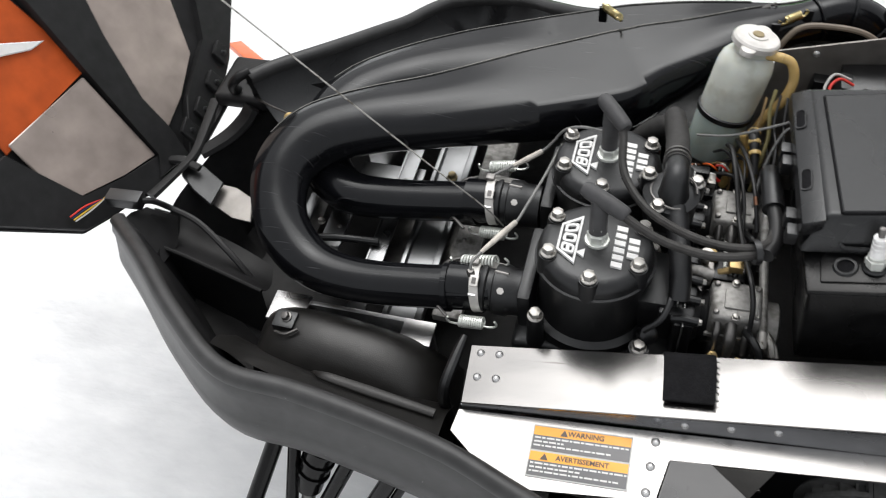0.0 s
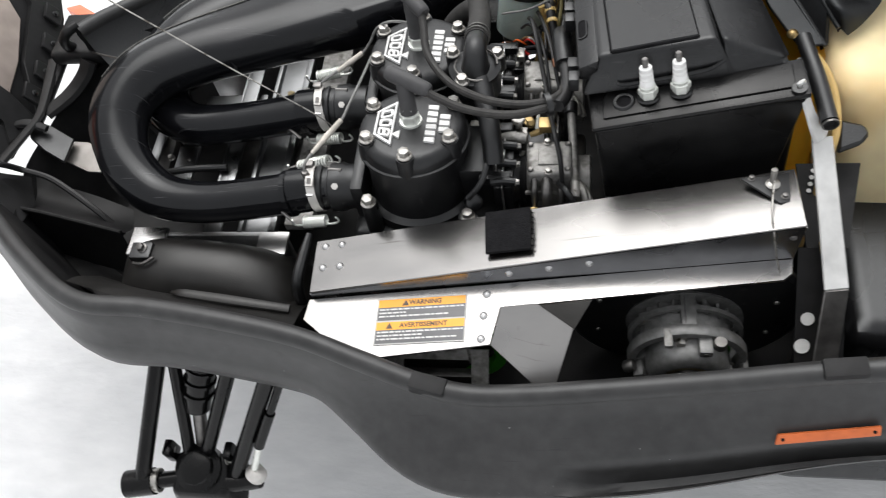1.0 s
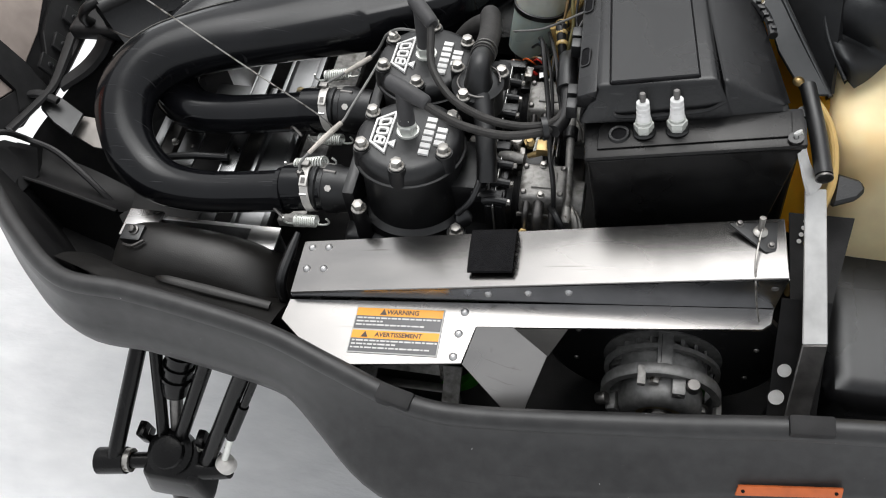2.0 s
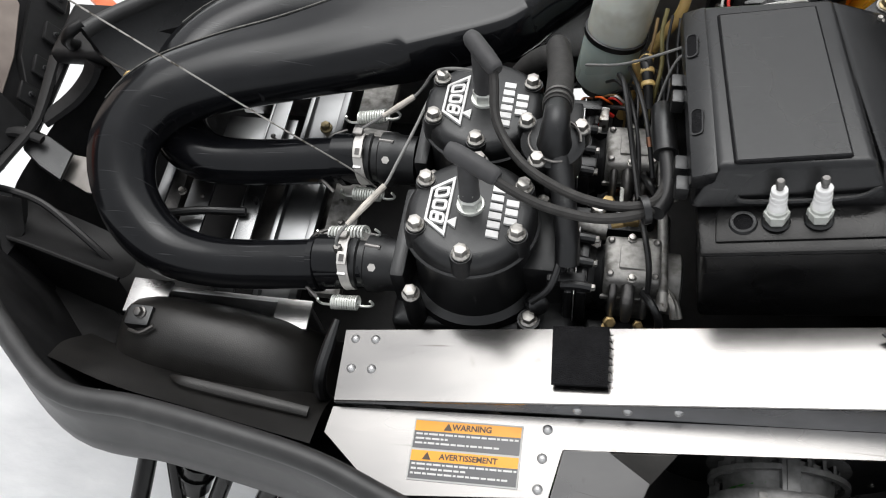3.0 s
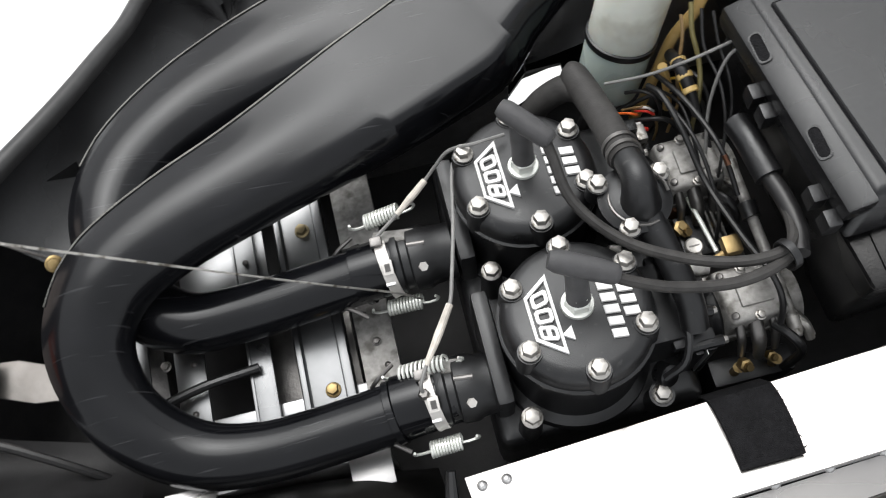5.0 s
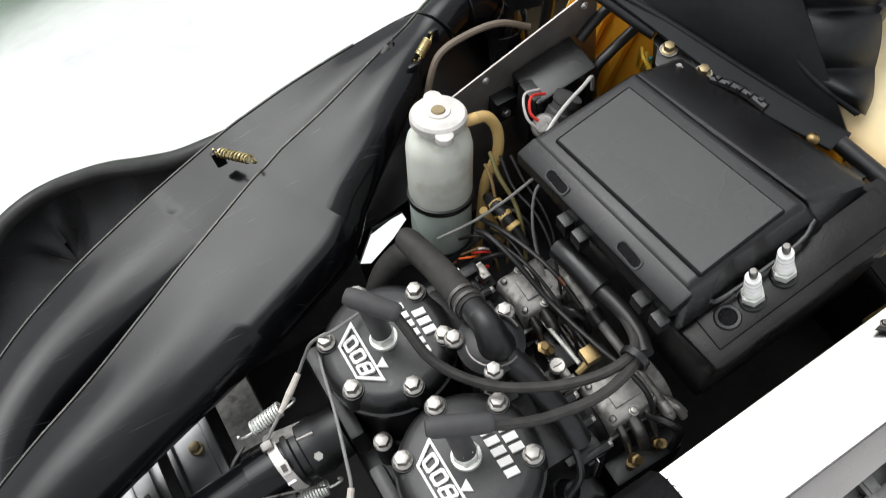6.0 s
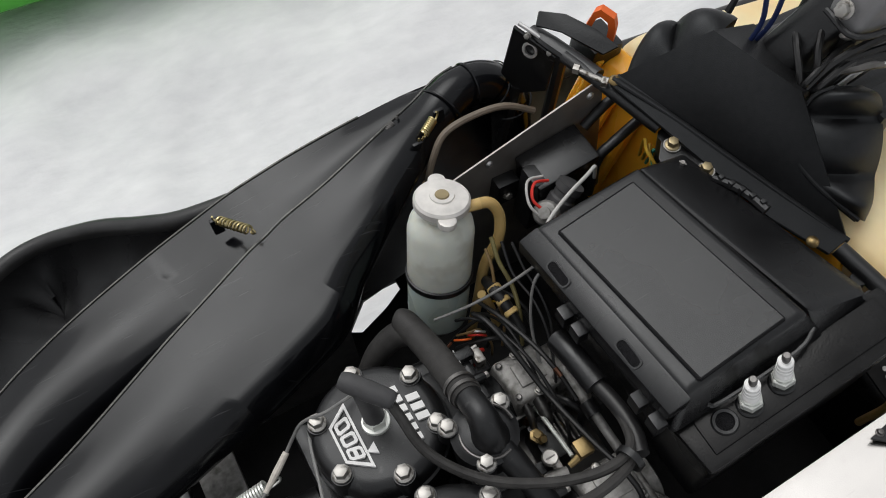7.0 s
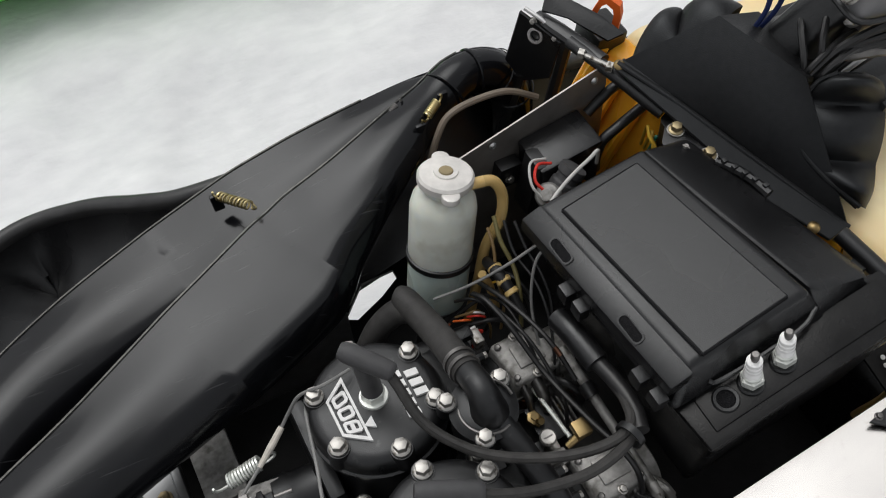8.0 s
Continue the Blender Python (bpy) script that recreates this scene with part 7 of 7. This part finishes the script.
part("tunnel_side", bm_block(0.455, 1.7, -0.20, 0.42, 0.04, 0.495, 0.03, 3), M_PAN, rear)
part("seat_base", bm_block(0.865, 1.7, -0.10, 0.36, 0.497, 0.72, 0.04, 4), M_RUBBER, rear)

# ---- small wiring round the carburettors ----
WIRES = [((0.120, 0.190, 0.590), (0.125, 0.172, 0.600), (0.132, 0.138, 0.596), (0.142, 0.091, 0.576), (0.150, 0.033, 0.586), (0.156, -0.007, 0.598), (0.162, -0.030, 0.580), (0.164, -0.048, 0.53)),
         ((0.130, 0.200, 0.590), (0.138, 0.165, 0.606), (0.147, 0.126, 0.612), (0.153, 0.096, 0.608), (0.160, 0.070, 0.585)),
         ((0.126, 0.195, 0.575), (0.132, 0.165, 0.590), (0.140, 0.128, 0.594), (0.146, 0.098, 0.580), (0.148, 0.066, 0.560), (0.146, 0.05, 0.53)),
         ((0.150, 0.205, 0.590), (0.160, 0.180, 0.602), (0.166, 0.160, 0.590), (0.160, 0.140, 0.575), (0.165, 0.120, 0.55)),
         ((0.100, 0.190, 0.530), (0.115, 0.178, 0.552), (0.135, 0.168, 0.560), (0.150, 0.162, 0.540), (0.16, 0.17, 0.50)),
         ((0.090, 0.200, 0.520), (0.120, 0.196, 0.556), (0.150, 0.190, 0.570), (0.172, 0.176, 0.560), (0.17, 0.15, 0.53)),
         ((0.108, 0.205, 0.56), (0.118, 0.192, 0.578), (0.128, 0.182, 0.575), (0.134, 0.178, 0.55), (0.13, 0.18, 0.52))]
for k, w in enumerate(WIRES):
    cable("thin_harness_wire", w, (0.0028, 0.0024, 0.0019, 0.0021, 0.0024, 0.0020, 0.0017)[k], M_WIRE, "black harness wire among the carburettors", "wire", "harness wires", 8)
for k, (mm, w) in enumerate(((M_RED, ((0.112, 0.186, 0.556), (0.118, 0.178, 0.566), (0.126, 0.176, 0.560))), (M_ORANGE, ((0.098, 0.190, 0.552), (0.104, 0.182, 0.562), (0.112, 0.182, 0.556), (0.116, 0.188, 0.545))), (M_CERAMIC, ((0.114, 0.190, 0.554), (0.120, 0.182, 0.565), (0.128, 0.181, 0.557))),
                             (M_YELLOW, ((0.140, 0.200, 0.575), (0.147, 0.190, 0.590), (0.150, 0.178, 0.585))), (M_COPPER, ((0.152, 0.098, 0.6105), (0.154, 0.090, 0.606))))):
    cable("coloured_wire", w, 0.0012 if k < 4 else 0.0026, mm, "short coloured wire in the harness" if k < 4 else "brown tape round a harness wire", "wire", "coloured wires", 7)
M_OLIVE = material("dirty_olive_tube", (0.14, 0.12, 0.045), 0.4, grain=80, vary=0.3, bump=0.05)
for r, mm, what, w in ((0.0016, M_TAN, "tan", [(0.152, 0.222, 0.640), (0.150, 0.206, 0.628), (0.146, 0.190, 0.596), (0.148, 0.178, 0.570), (0.142, 0.170, 0.530)]),
                       (0.0022, M_OLIVE, "olive", [(0.160, 0.225, 0.650), (0.157, 0.206, 0.636), (0.160, 0.186, 0.618), (0.157, 0.166, 0.600), (0.152, 0.150, 0.560)]),
                       (0.0015, M_WIRE, "black", [(0.165, 0.215, 0.652), (0.163, 0.190, 0.632), (0.168, 0.160, 0.622), (0.166, 0.130, 0.606), (0.160, 0.105, 0.575), (0.158, 0.095, 0.54)]),
                       (0.0015, M_WIRE, "black", [(0.128, 0.208, 0.552), (0.134, 0.186, 0.580), (0.140, 0.160, 0.594), (0.142, 0.130, 0.586), (0.144, 0.108, 0.566), (0.142, 0.095, 0.54)]),
                       (0.0013, M_TAN, "tan", [(0.104, 0.196, 0.545), (0.114, 0.186, 0.562), (0.124, 0.184, 0.560), (0.130, 0.172, 0.545), (0.13, 0.17, 0.52)]),
                       (0.0014, M_WIRE, "black", [(0.172, 0.208, 0.655), (0.172, 0.184, 0.640), (0.174, 0.160, 0.630), (0.173, 0.138, 0.612), (0.168, 0.12, 0.57)])):
    cable("branch_wire", w, r, mm, what + " branch wire between bottle and air box", "wire", "branch wires", 7)
wrap = thing("taped_loom", (0.140, 0.20, 0.56), "tape-wrapped brown and black loom beside the bottle", "wiring loom")
part("loom", bm_tube([(0.148, 0.212, 0.595), (0.145, 0.192, 0.612), (0.148, 0.172, 0.606), (0.152, 0.150, 0.588)], [0.006, 0.0065, 0.0055, 0.004], 12, 5), M_WIRE, wrap)
for q in ((0.1455, 0.194, 0.611), (0.147, 0.180, 0.609), (0.149, 0.168, 0.603)):
    part("tape_turn", bm_lathe([(0.0062, -0.003), (0.0072, -0.002), (0.0072, 0.002), (0.0062, 0.003)], 14, q, (0.1, -1, -0.2), closed=True), M_HOSE, wrap, "brown tape")
cable("vent_tube", [(0.135, 0.20, 0.60), (0.142, 0.195, 0.575), (0.147, 0.19, 0.54)], 0.0045, M_HOSE, "yellowed soft plastic vent tube", "tube")
plugc = thing("wiring_connector", (0.098, 0.165, 0.52), "black connector with red and white wires", "connector")
part("shell", bm_block(0.085, 0.118, 0.15, 0.175, 0.515, 0.542, 0.003), M_RUBBER, plugc)
part("red_wire", bm_tube([(0.105, 0.160, 0.542), (0.110, 0.166, 0.556), (0.118, 0.168, 0.55)], 0.0022, 7, 4), M_RED, plugc)
part("white_wire", bm_tube([(0.102, 0.164, 0.542), (0.104, 0.170, 0.557), (0.113, 0.174, 0.553)], 0.0018, 7, 4), M_CERAMIC, plugc)
part("orange_wire", bm_tube([(0.090, 0.172, 0.54), (0.084, 0.182, 0.556), (0.094, 0.19, 0.55)], 0.0015, 7, 4), M_COPPER, plugc)
part("foot", bm_block(0.092, 0.11, 0.155, 0.17, 0.335, 0.516, 0.002), M_RUBBER, plugc)

# ---- gold springs on the chambers ----
spring((-0.059, 0.416, 0.594), (-0.031, 0.370, 0.613), "gold plated spring across the two chambers", M_GOLDSPR, r=0.0044, hook=0.005, turns=9)
spring((0.166, 0.380, 0.622), (0.192, 0.394, 0.629), "gold plated spring at the chamber outlet", M_GOLDSPR, r=0.0044, hook=0.005, turns=9)
spring((0.128, 0.408, 0.606), (0.156, 0.420, 0.616), "dull steel spring between the chamber ends", M_STEEL, r=0.0034, hook=0.004)
for p in ((-0.060, 0.419, 0.578), (0.160, 0.376, 0.610), (0.197, 0.398, 0.618)):
    lug = thing("spring_lug", p, "small black welded spring lug on a chamber", "lug", "spring lugs")
    part("lug_plate", bm_block(p[0] - 0.006, p[0] + 0.006, p[1] - 0.0025, p[1] + 0.0025, p[2] - 0.012, p[2] + 0.013, 0.002), M_PIPE, lug)

# ---- open hood ----
hood = thing("hood", (-0.68, 0.2, 0.40), "open hood seen from inside, black frame and grey foil", "hood")
HO, HU = V(-0.65, 0.20, 0.43), V(-0.5, 0, 0.866)
HN = V(0.866, 0, 0.5)


def HP(v, u, lift=0.0):
    return HO + V(0, 1, 0) * v + HU * u + HN * lift


def hood_piece(outline, lift, thick, mat, name, label=""):
    part(name, bm_sheet([HP(v, u, lift) for v, u in outline], thick, 0.0015), mat, hood, label)


hood_piece([(-0.124, 0.026), (-0.09, 0.0), (0.08, -0.005), (0.18, 0.02), (0.29, 0.08), (0.36, 0.36), (0.30, 0.52), (-0.20, 0.52), (-0.34, 0.30), (-0.292, 0.164), (-0.218, 0.063), (-0.18, 0.046)], 0.0, 0.006, M_NOSE, "outer_skin", "dark moulded inside of the skin")
hood_piece([(-0.20, 0.20), (-0.19, 0.24), (-0.09, 0.33), (-0.02, 0.34), (-0.02, 0.28), (-0.02, 0.185), (-0.10, 0.195)], 0.003, 0.003, M_HOODORANGE, "orange_panel", "orange painted panel with its shade in the colour")
hood_piece([(-0.02, -0.004), (0.08, -0.006), (0.175, 0.022), (0.288, 0.08), (0.235, 0.145), (0.165, 0.075), (0.06, 0.050)], 0.014, 0.018, M_NOSE, "side_frame", "black inner frame")
hood_piece([(-0.085, 0.02), (-0.02, 0.0), (-0.006, 0.05), (-0.004, 0.105), (0.032, 0.195), (0.072, 0.27), (0.09, 0.37), (0.01, 0.37), (-0.012, 0.31), (-0.030, 0.20), (-0.040, 0.14), (-0.055, 0.04)], 0.018, 0.020, M_NOSE, "rib", "black diagonal rib")
hood_piece([(-0.33, 0.22), (-0.290, 0.168), (-0.218, 0.067), (-0.18, 0.050), (-0.124, 0.030), (-0.085, 0.004), (-0.052, 0.038), (-0.115, 0.062), (-0.184, 0.095), (-0.205, 0.205)], 0.014, 0.020, M_NOSE, "lower_frame", "black lower frame")
hood_piece([(-0.006, 0.045), (0.057, 0.054), (0.130, 0.078), (0.192, 0.168), (0.235, 0.29), (0.09, 0.32), (0.066, 0.265), (0.028, 0.192), (-0.008, 0.105)], 0.008, 0.003, M_FOIL, "foil_panel", "grey heat foil panel")
hood_piece([(-0.038, 0.185), (-0.056, 0.041), (-0.115, 0.064), (-0.184, 0.097), (-0.198, 0.15), (-0.19, 0.208)], 0.008, 0.003, M_FOIL, "foil_panel", "grey heat foil panel")
hood_piece([(-0.105, 0.305), (-0.035, 0.250), (-0.060, 0.255), (-0.110, 0.285)], 0.008, 0.003, M_WHITEPAINT, "white_sticker", "white striped sticker")
for v, u in ((0.165, 0.026), (0.112, 0.010), (0.058, 0.003), (0.012, 0.004)):
    hood_piece([(v - 0.014, u), (v + 0.014, u + 0.006), (v + 0.012, u + 0.034), (v - 0.014, u + 0.028)], 0.024, 0.008, M_NOSE, "hinge_pad", "moulded black hinge pad")
    bolt(hood, HP(v, u + 0.015, 0.0245), HN, 0.5, M_RUBBER)
part("orange_tip", bm_box([V(-0.735, 0.50, 0.36), V(-0.60, 0.375, 0.42), V(-0.59, 0.40, 0.41), V(-0.72, 0.52, 0.35), V(-0.735, 0.50, 0.375), V(-0.60, 0.375, 0.435), V(-0.59, 0.40, 0.425), V(-0.72, 0.52, 0.365)], 0.002), M_ORANGE, hood, "orange outer edge of the skin")
cable("hood_wiring", [(-0.614, 0.035, 0.506), (-0.606, 0.046, 0.494), (-0.600, 0.062, 0.461), (-0.560, 0.054, 0.452), (-0.520, 0.034, 0.440), (-0.478, 0.010, 0.420), (-0.455, -0.005, 0.395)], 0.0045, M_WIRE, "black hood wiring running down into the nose", "wiring")
tagged(part("wire_connector", bm_block(-0.025, 0.025, -0.010, 0.010, -0.009, 0.009, 0.002, 2, Matrix.Translation((-0.637, 0.034, 0.506)) @ Matrix.Rotation(radians(3), 4, 'Z')), M_RUBBER), "black plastic wire connector", "connector")
for k, mm in enumerate((M_RED, M_BLUE, M_YELLOW, M_WHITEWIRE)):
    cable("thin_wire", [HP(-0.225, 0.100 - 0.003 * k, 0.026), HP(-0.200, 0.092 - 0.003 * k, 0.030), V(-0.662, 0.030 + 0.003 * k, 0.508)], 0.0012, mm, "thin coloured wire at the hood connector", "wire", "hood wires", 6)

# ---- struts and brackets in the open nose ----
nosepl = thing("nose_bracket", (-0.5, 0.08, 0.34), "black nose bracket strap with a bare aluminium tab", "bracket")
part("bright_tab", bm_sheet([V(-0.580, 0.151, 0.417), V(-0.548, 0.146, 0.420), V(-0.521, 0.136, 0.414), V(-0.506, 0.094, 0.412), V(-0.540, 0.100, 0.407), V(-0.577, 0.114, 0.416)][::-1], 0.003, 0.0008), M_SHEET, nosepl)
part("strap", bm_sheet([V(-0.637, 0.169, 0.446), V(-0.600, 0.160, 0.436), V(-0.567, 0.145, 0.424), V(-0.570, 0.103, 0.421), V(-0.600, 0.116, 0.432), V(-0.625, 0.134, 0.442)], 0.006, 0.0015), M_CAST, nosepl)
nosefr = thing("nose_strut", (-0.56, 0.15, 0.34), "black plastic nose struts with open gaps between", "strut")
part("thin_strut", bm_tube([(-0.600, 0.307, 0.480), (-0.610, 0.255, 0.462), (-0.618, 0.205, 0.450), (-0.622, 0.165, 0.447)], [0.008, 0.0065, 0.0065, 0.008], 8, 4), M_NOSE, nosefr)
part("wide_strut", bm_tube([(-0.548, 0.250, 0.485), (-0.558, 0.236, 0.470), (-0.580, 0.212, 0.455), (-0.612, 0.178, 0.448)], [0.016, 0.015, 0.014, 0.012], 8, 4, flat=0.6), M_NOSE, nosefr)
part("rim_end", bm_tube([(-0.540, 0.262, 0.545), (-0.552, 0.250, 0.543), (-0.566, 0.250, 0.528), (-0.576, 0.262, 0.506), (-0.578, 0.275, 0.485)], [0.007, 0.0075, 0.007, 0.008, 0.010], 12, 4), M_NOSE, nosefr)
part("long_strut", bm_tube([(-0.622, 0.270, 0.468), (-0.617, 0.195, 0.458), (-0.616, 0.159, 0.458), (-0.629, 0.113, 0.459), (-0.640, 0.078, 0.460)], [0.010, 0.008, 0.007, 0.008, 0.009], 8, 4, flat=0.6), M_NOSE, nosefr)
part("cross_link", bm_tube([(-0.655, 0.150, 0.456), (-0.628, 0.152, 0.458), (-0.598, 0.146, 0.452)], [0.006, 0.008, 0.006], 8, 3, flat=0.7), M_NOSE, nosefr)
part("top_joint", bm_block(-0.612, -0.525, 0.252, 0.345, 0.472, 0.497, 0.010, 3), M_NOSE, nosefr)
inner = thing("inner_nose_panel", (-0.48, 0.0, 0.335), "black curved inner panel inside the nose", "panel")
bm = bmesh.new()
rows = []
for p, q in zip(curve_points([(-0.656, 0.087, 0.420), (-0.602, 0.079, 0.420), (-0.555, 0.063, 0.420), (-0.500, 0.048, 0.415), (-0.45, 0.035, 0.40)], None, 5)[0], curve_points([(-0.619, 0.009, 0.451), (-0.555, -0.004, 0.450), (-0.514, -0.014, 0.450), (-0.470, -0.025, 0.450), (-0.424, -0.036, 0.448)], None, 5)[0]):
    rows.append([bm.verts.new(p.lerp(q, t / 6) - V(0, 0, 0.018 * math.sin(math.pi * t / 6))) for t in range(7)] + [bm.verts.new(q + V(0, -0.004, -0.03)), bm.verts.new(q + V(0, -0.012, -0.10))])
for a, b in zip(rows, rows[1:]):
    for k in range(8):
        bm.faces.new((a[k], a[k + 1], b[k + 1], b[k]))
part("panel_sheet", bm, M_NOSE, inner, sharp=50)
part("end_panel", bm_sheet([V(-0.622, -0.002, 0.508), V(-0.632, 0.022, 0.490), V(-0.632, 0.050, 0.468), V(-0.600, 0.062, 0.44), V(-0.582, 0.02, 0.43), V(-0.575, -0.025, 0.45)], 0.004, 0.001), M_NOSE, inner)
part("panel_lip", bm_tube([(-0.619, 0.009, 0.451), (-0.555, -0.004, 0.451), (-0.514, -0.014, 0.451), (-0.470, -0.025, 0.451), (-0.424, -0.036, 0.449)], 0.003, 8, 4), M_NOSE, inner)
barrel = thing("far_nose_duct", (-0.43, 0.24, 0.45), "smooth black round duct along the far nose", "duct")
part("duct_tube", bm_tube([(-0.558, 0.270, 0.484), (-0.523, 0.326, 0.449), (-0.458, 0.375, 0.434), (-0.39, 0.430, 0.410)], [0.023, 0.033, 0.038, 0.038], 20, 4), M_NOSE, barrel)
part("duct_cuff", bm_lathe([(0.020, -0.006), (0.026, -0.006), (0.026, 0.006), (0.020, 0.006)], 22, (-0.550, 0.276, 0.480), (0.55, 0.7, -0.4), closed=True), M_NOSE, barrel)
stud = thing("gold_stud", (-0.445, 0.182, 0.47), "gold plated stud on a dark post", "stud")
bolt(stud, (-0.445, 0.182, 0.545), (0.3, -0.5, 0.8), 0.9, M_BRASS)
part("post", bm_tube([(-0.445, 0.182, 0.545), (-0.446, 0.19, 0.44), (-0.447, 0.20, 0.335)], 0.006, 8, 2), M_STEEL, stud)
cable("bent_rod", [(-0.545, 0.262, 0.492), (-0.50, 0.225, 0.52), (-0.447, 0.187, 0.548)], 0.0016, M_STEEL, "thin dark steel rod to the nose", "rod", "", 6)

# ---- front suspension ----
susp = thing("front_suspension", (-0.32, -0.27, 0.0), "black tubular suspension arms and spindle", "suspension")
for a, b, r in (((-0.342, -0.16, 0.42), (-0.402, -0.305, 0.252), 0.011), ((-0.330, -0.17, 0.42), (-0.338, -0.272, 0.262), 0.0085), ((-0.238, -0.19, 0.42), (-0.314, -0.272, 0.262), 0.010), ((-0.186, -0.215, 0.42), (-0.272, -0.290, 0.248), 0.011)):
    part("arm_tube", bm_tube([a, b], r, 14, 2), M_GLOSS, susp)
part("shock_body", bm_tube([(-0.275, -0.17, 0.43), (-0.308, -0.215, 0.345), (-0.315, -0.228, 0.32)], [0.019, 0.019, 0.017], 16, 3), M_GLOSS, susp)
part("shock_rod", bm_tube([(-0.313, -0.222, 0.33), (-0.322, -0.262, 0.26)], 0.009, 14, 2), M_STEEL, susp, "bare steel damper rod")
for k in range(5):
    part("shock_coil", bm_lathe([(0.018, -0.003), (0.0215, -0.002), (0.0215, 0.002), (0.018, 0.003)], 20, V(-0.281, -0.178, 0.414).lerp(V(-0.308, -0.215, 0.345), k / 4), (-0.033, -0.045, -0.085), closed=True), M_GLOSS, susp)
part("tie_rod", bm_tube([(-0.168, -0.215, 0.42), (-0.222, -0.268, 0.312)], 0.0055, 12, 2), M_GLOSS, susp)
part("tie_sleeve", bm_tube([(-0.200, -0.247, 0.356), (-0.226, -0.272, 0.304)], 0.0072, 12, 2), M_GLOSS, susp)
part("tie_end", bm_tube([(-0.225, -0.271, 0.306), (-0.240, -0.290, 0.268)], 0.0048, 12, 2), M_SPRING, susp, "bright threaded rod end")
part("rod_end", bm_lathe([(0, -0.012), (0.010, -0.012), (0.013, -0.006), (0.013, 0.008), (0.008, 0.012), (0.004, 0.013), (0, 0.013)], 18, (-0.242, -0.293, 0.252)), M_CAPMETAL, susp, "pale ball joint")
part("knuckle", bm_box([V(-0.372, -0.330, 0.18), V(-0.268, -0.330, 0.18), V(-0.268, -0.262, 0.20), V(-0.372, -0.262, 0.20), V(-0.360, -0.322, 0.246), V(-0.280, -0.322, 0.246), V(-0.282, -0.268, 0.262), V(-0.360, -0.268, 0.262)], 0.012, 3), M_GLOSS, susp)
part("knuckle_cap", bm_lathe([(0, -0.02), (0.030, -0.02), (0.032, 0.004), (0.024, 0.008), (0.022, 0.014), (0.018, 0.016), (0, 0.016)], 28, (-0.322, -0.290, 0.258), (0.0, -0.30, 1)), M_GLOSS, susp)
for x in (-0.366, -0.280):
    part("knuckle_ear", bm_block(x - 0.006, x + 0.006, -0.280, -0.258, 0.245, 0.278, 0.004), M_GLOSS, susp)
part("lower_joint", bm_tube([(-0.428, -0.312, 0.240), (-0.408, -0.309, 0.241), (-0.388, -0.306, 0.242)], 0.0185, 16, 2), M_GLOSS, susp)
part("joint_ring", bm_lathe([(0.012, -0.004), (0.0165, -0.004), (0.0165, 0.004), (0.012, 0.004)], 18, (-0.384, -0.305, 0.242), (1, 0.1, 0), closed=True), M_ZINC, susp, "plated ring")
part("joint_pin", bm_tube([(-0.388, -0.306, 0.242), (-0.345, -0.298, 0.240)], 0.011, 14, 2), M_GLOSS, susp)
part("side_lug", bm_tube([(-0.29, -0.300, 0.235), (-0.262, -0.298, 0.236), (-0.242, -0.294, 0.240)], [0.016, 0.013, 0.014], 14, 3), M_GLOSS, susp)
part("spindle", bm_tube([(-0.322, -0.292, 0.23), (-0.33, -0.33, 0.10), (-0.335, -0.35, -0.05)], 0.02, 14, 2), M_GLOSS, susp)
bolt(susp, (-0.362, -0.268, 0.258), (-1, 0, 0.2), 0.9)
bolt(susp, (-0.285, -0.275, 0.255), (1, 0, 0.2), 0.9)

# ---- what shows of another machine across the snow ----
other = thing("green_snowmobile", (0.1, 1.7, 0.0), "bright green side of another snowmobile parked across the snow", "snowmobile")
part("green_panel", bm_box([V(-0.62, 1.455, 0.03), V(0.55, 1.42, 0.06), V(0.55, 2.0, 0.06), V(-0.62, 2.0, 0.02), V(-0.50, 1.52, 0.27), V(0.50, 1.49, 0.36), V(0.50, 1.93, 0.36), V(-0.50, 1.93, 0.27)], 0.07, 5), M_GREEN, other)
part("hood_shell", bm_box([V(-0.48, 1.56, 0.24), V(0.42, 1.53, 0.33), V(0.42, 1.90, 0.33), V(-0.48, 1.90, 0.24), V(-0.22, 1.64, 0.38), V(0.36, 1.60, 0.50), V(0.36, 1.83, 0.50), V(-0.22, 1.82, 0.38)], 0.05, 4), M_GREEN, other)
part("tunnel_body", bm_block(0.52, 1.55, 1.55, 1.88, 0.05, 0.34, 0.04, 3), M_RUBBER, other)
part("seat", bm_block(0.55, 1.45, 1.60, 1.83, 0.335, 0.47, 0.05, 4), M_RUBBER, other)


# ---- the rear group leans a little with the machine ----
LEAN = pose(-0.0526, 0.0083, 0.0082, 1.227, 5.072, 1.145)
REAR = ("bulkhead_plate", "ignition_box", "small_relay", "starter_solenoid", "pale_cable", "breather_hose", "brass_hose_fitting", "frame_hoop", "far_bracket", "rubber_flap", "orange_handle",
        "console_cover", "steering_column", "instrument_pod", "pod_lead", "wiring_loom", "blue_wire", "thin_wire", "green_snowmobile", "coolant_bottle", "overflow_hose", "bottle_holder", "fuel_tank")
for ob in [o for o in scene.objects if o.parent is None and o.name.split(".")[0] in REAR]:
    if not (ob.name.startswith("thin_wire") and ob.data.vertices[0].co.x < 0):
        ob.matrix_basis = LEAN @ ob.matrix_basis
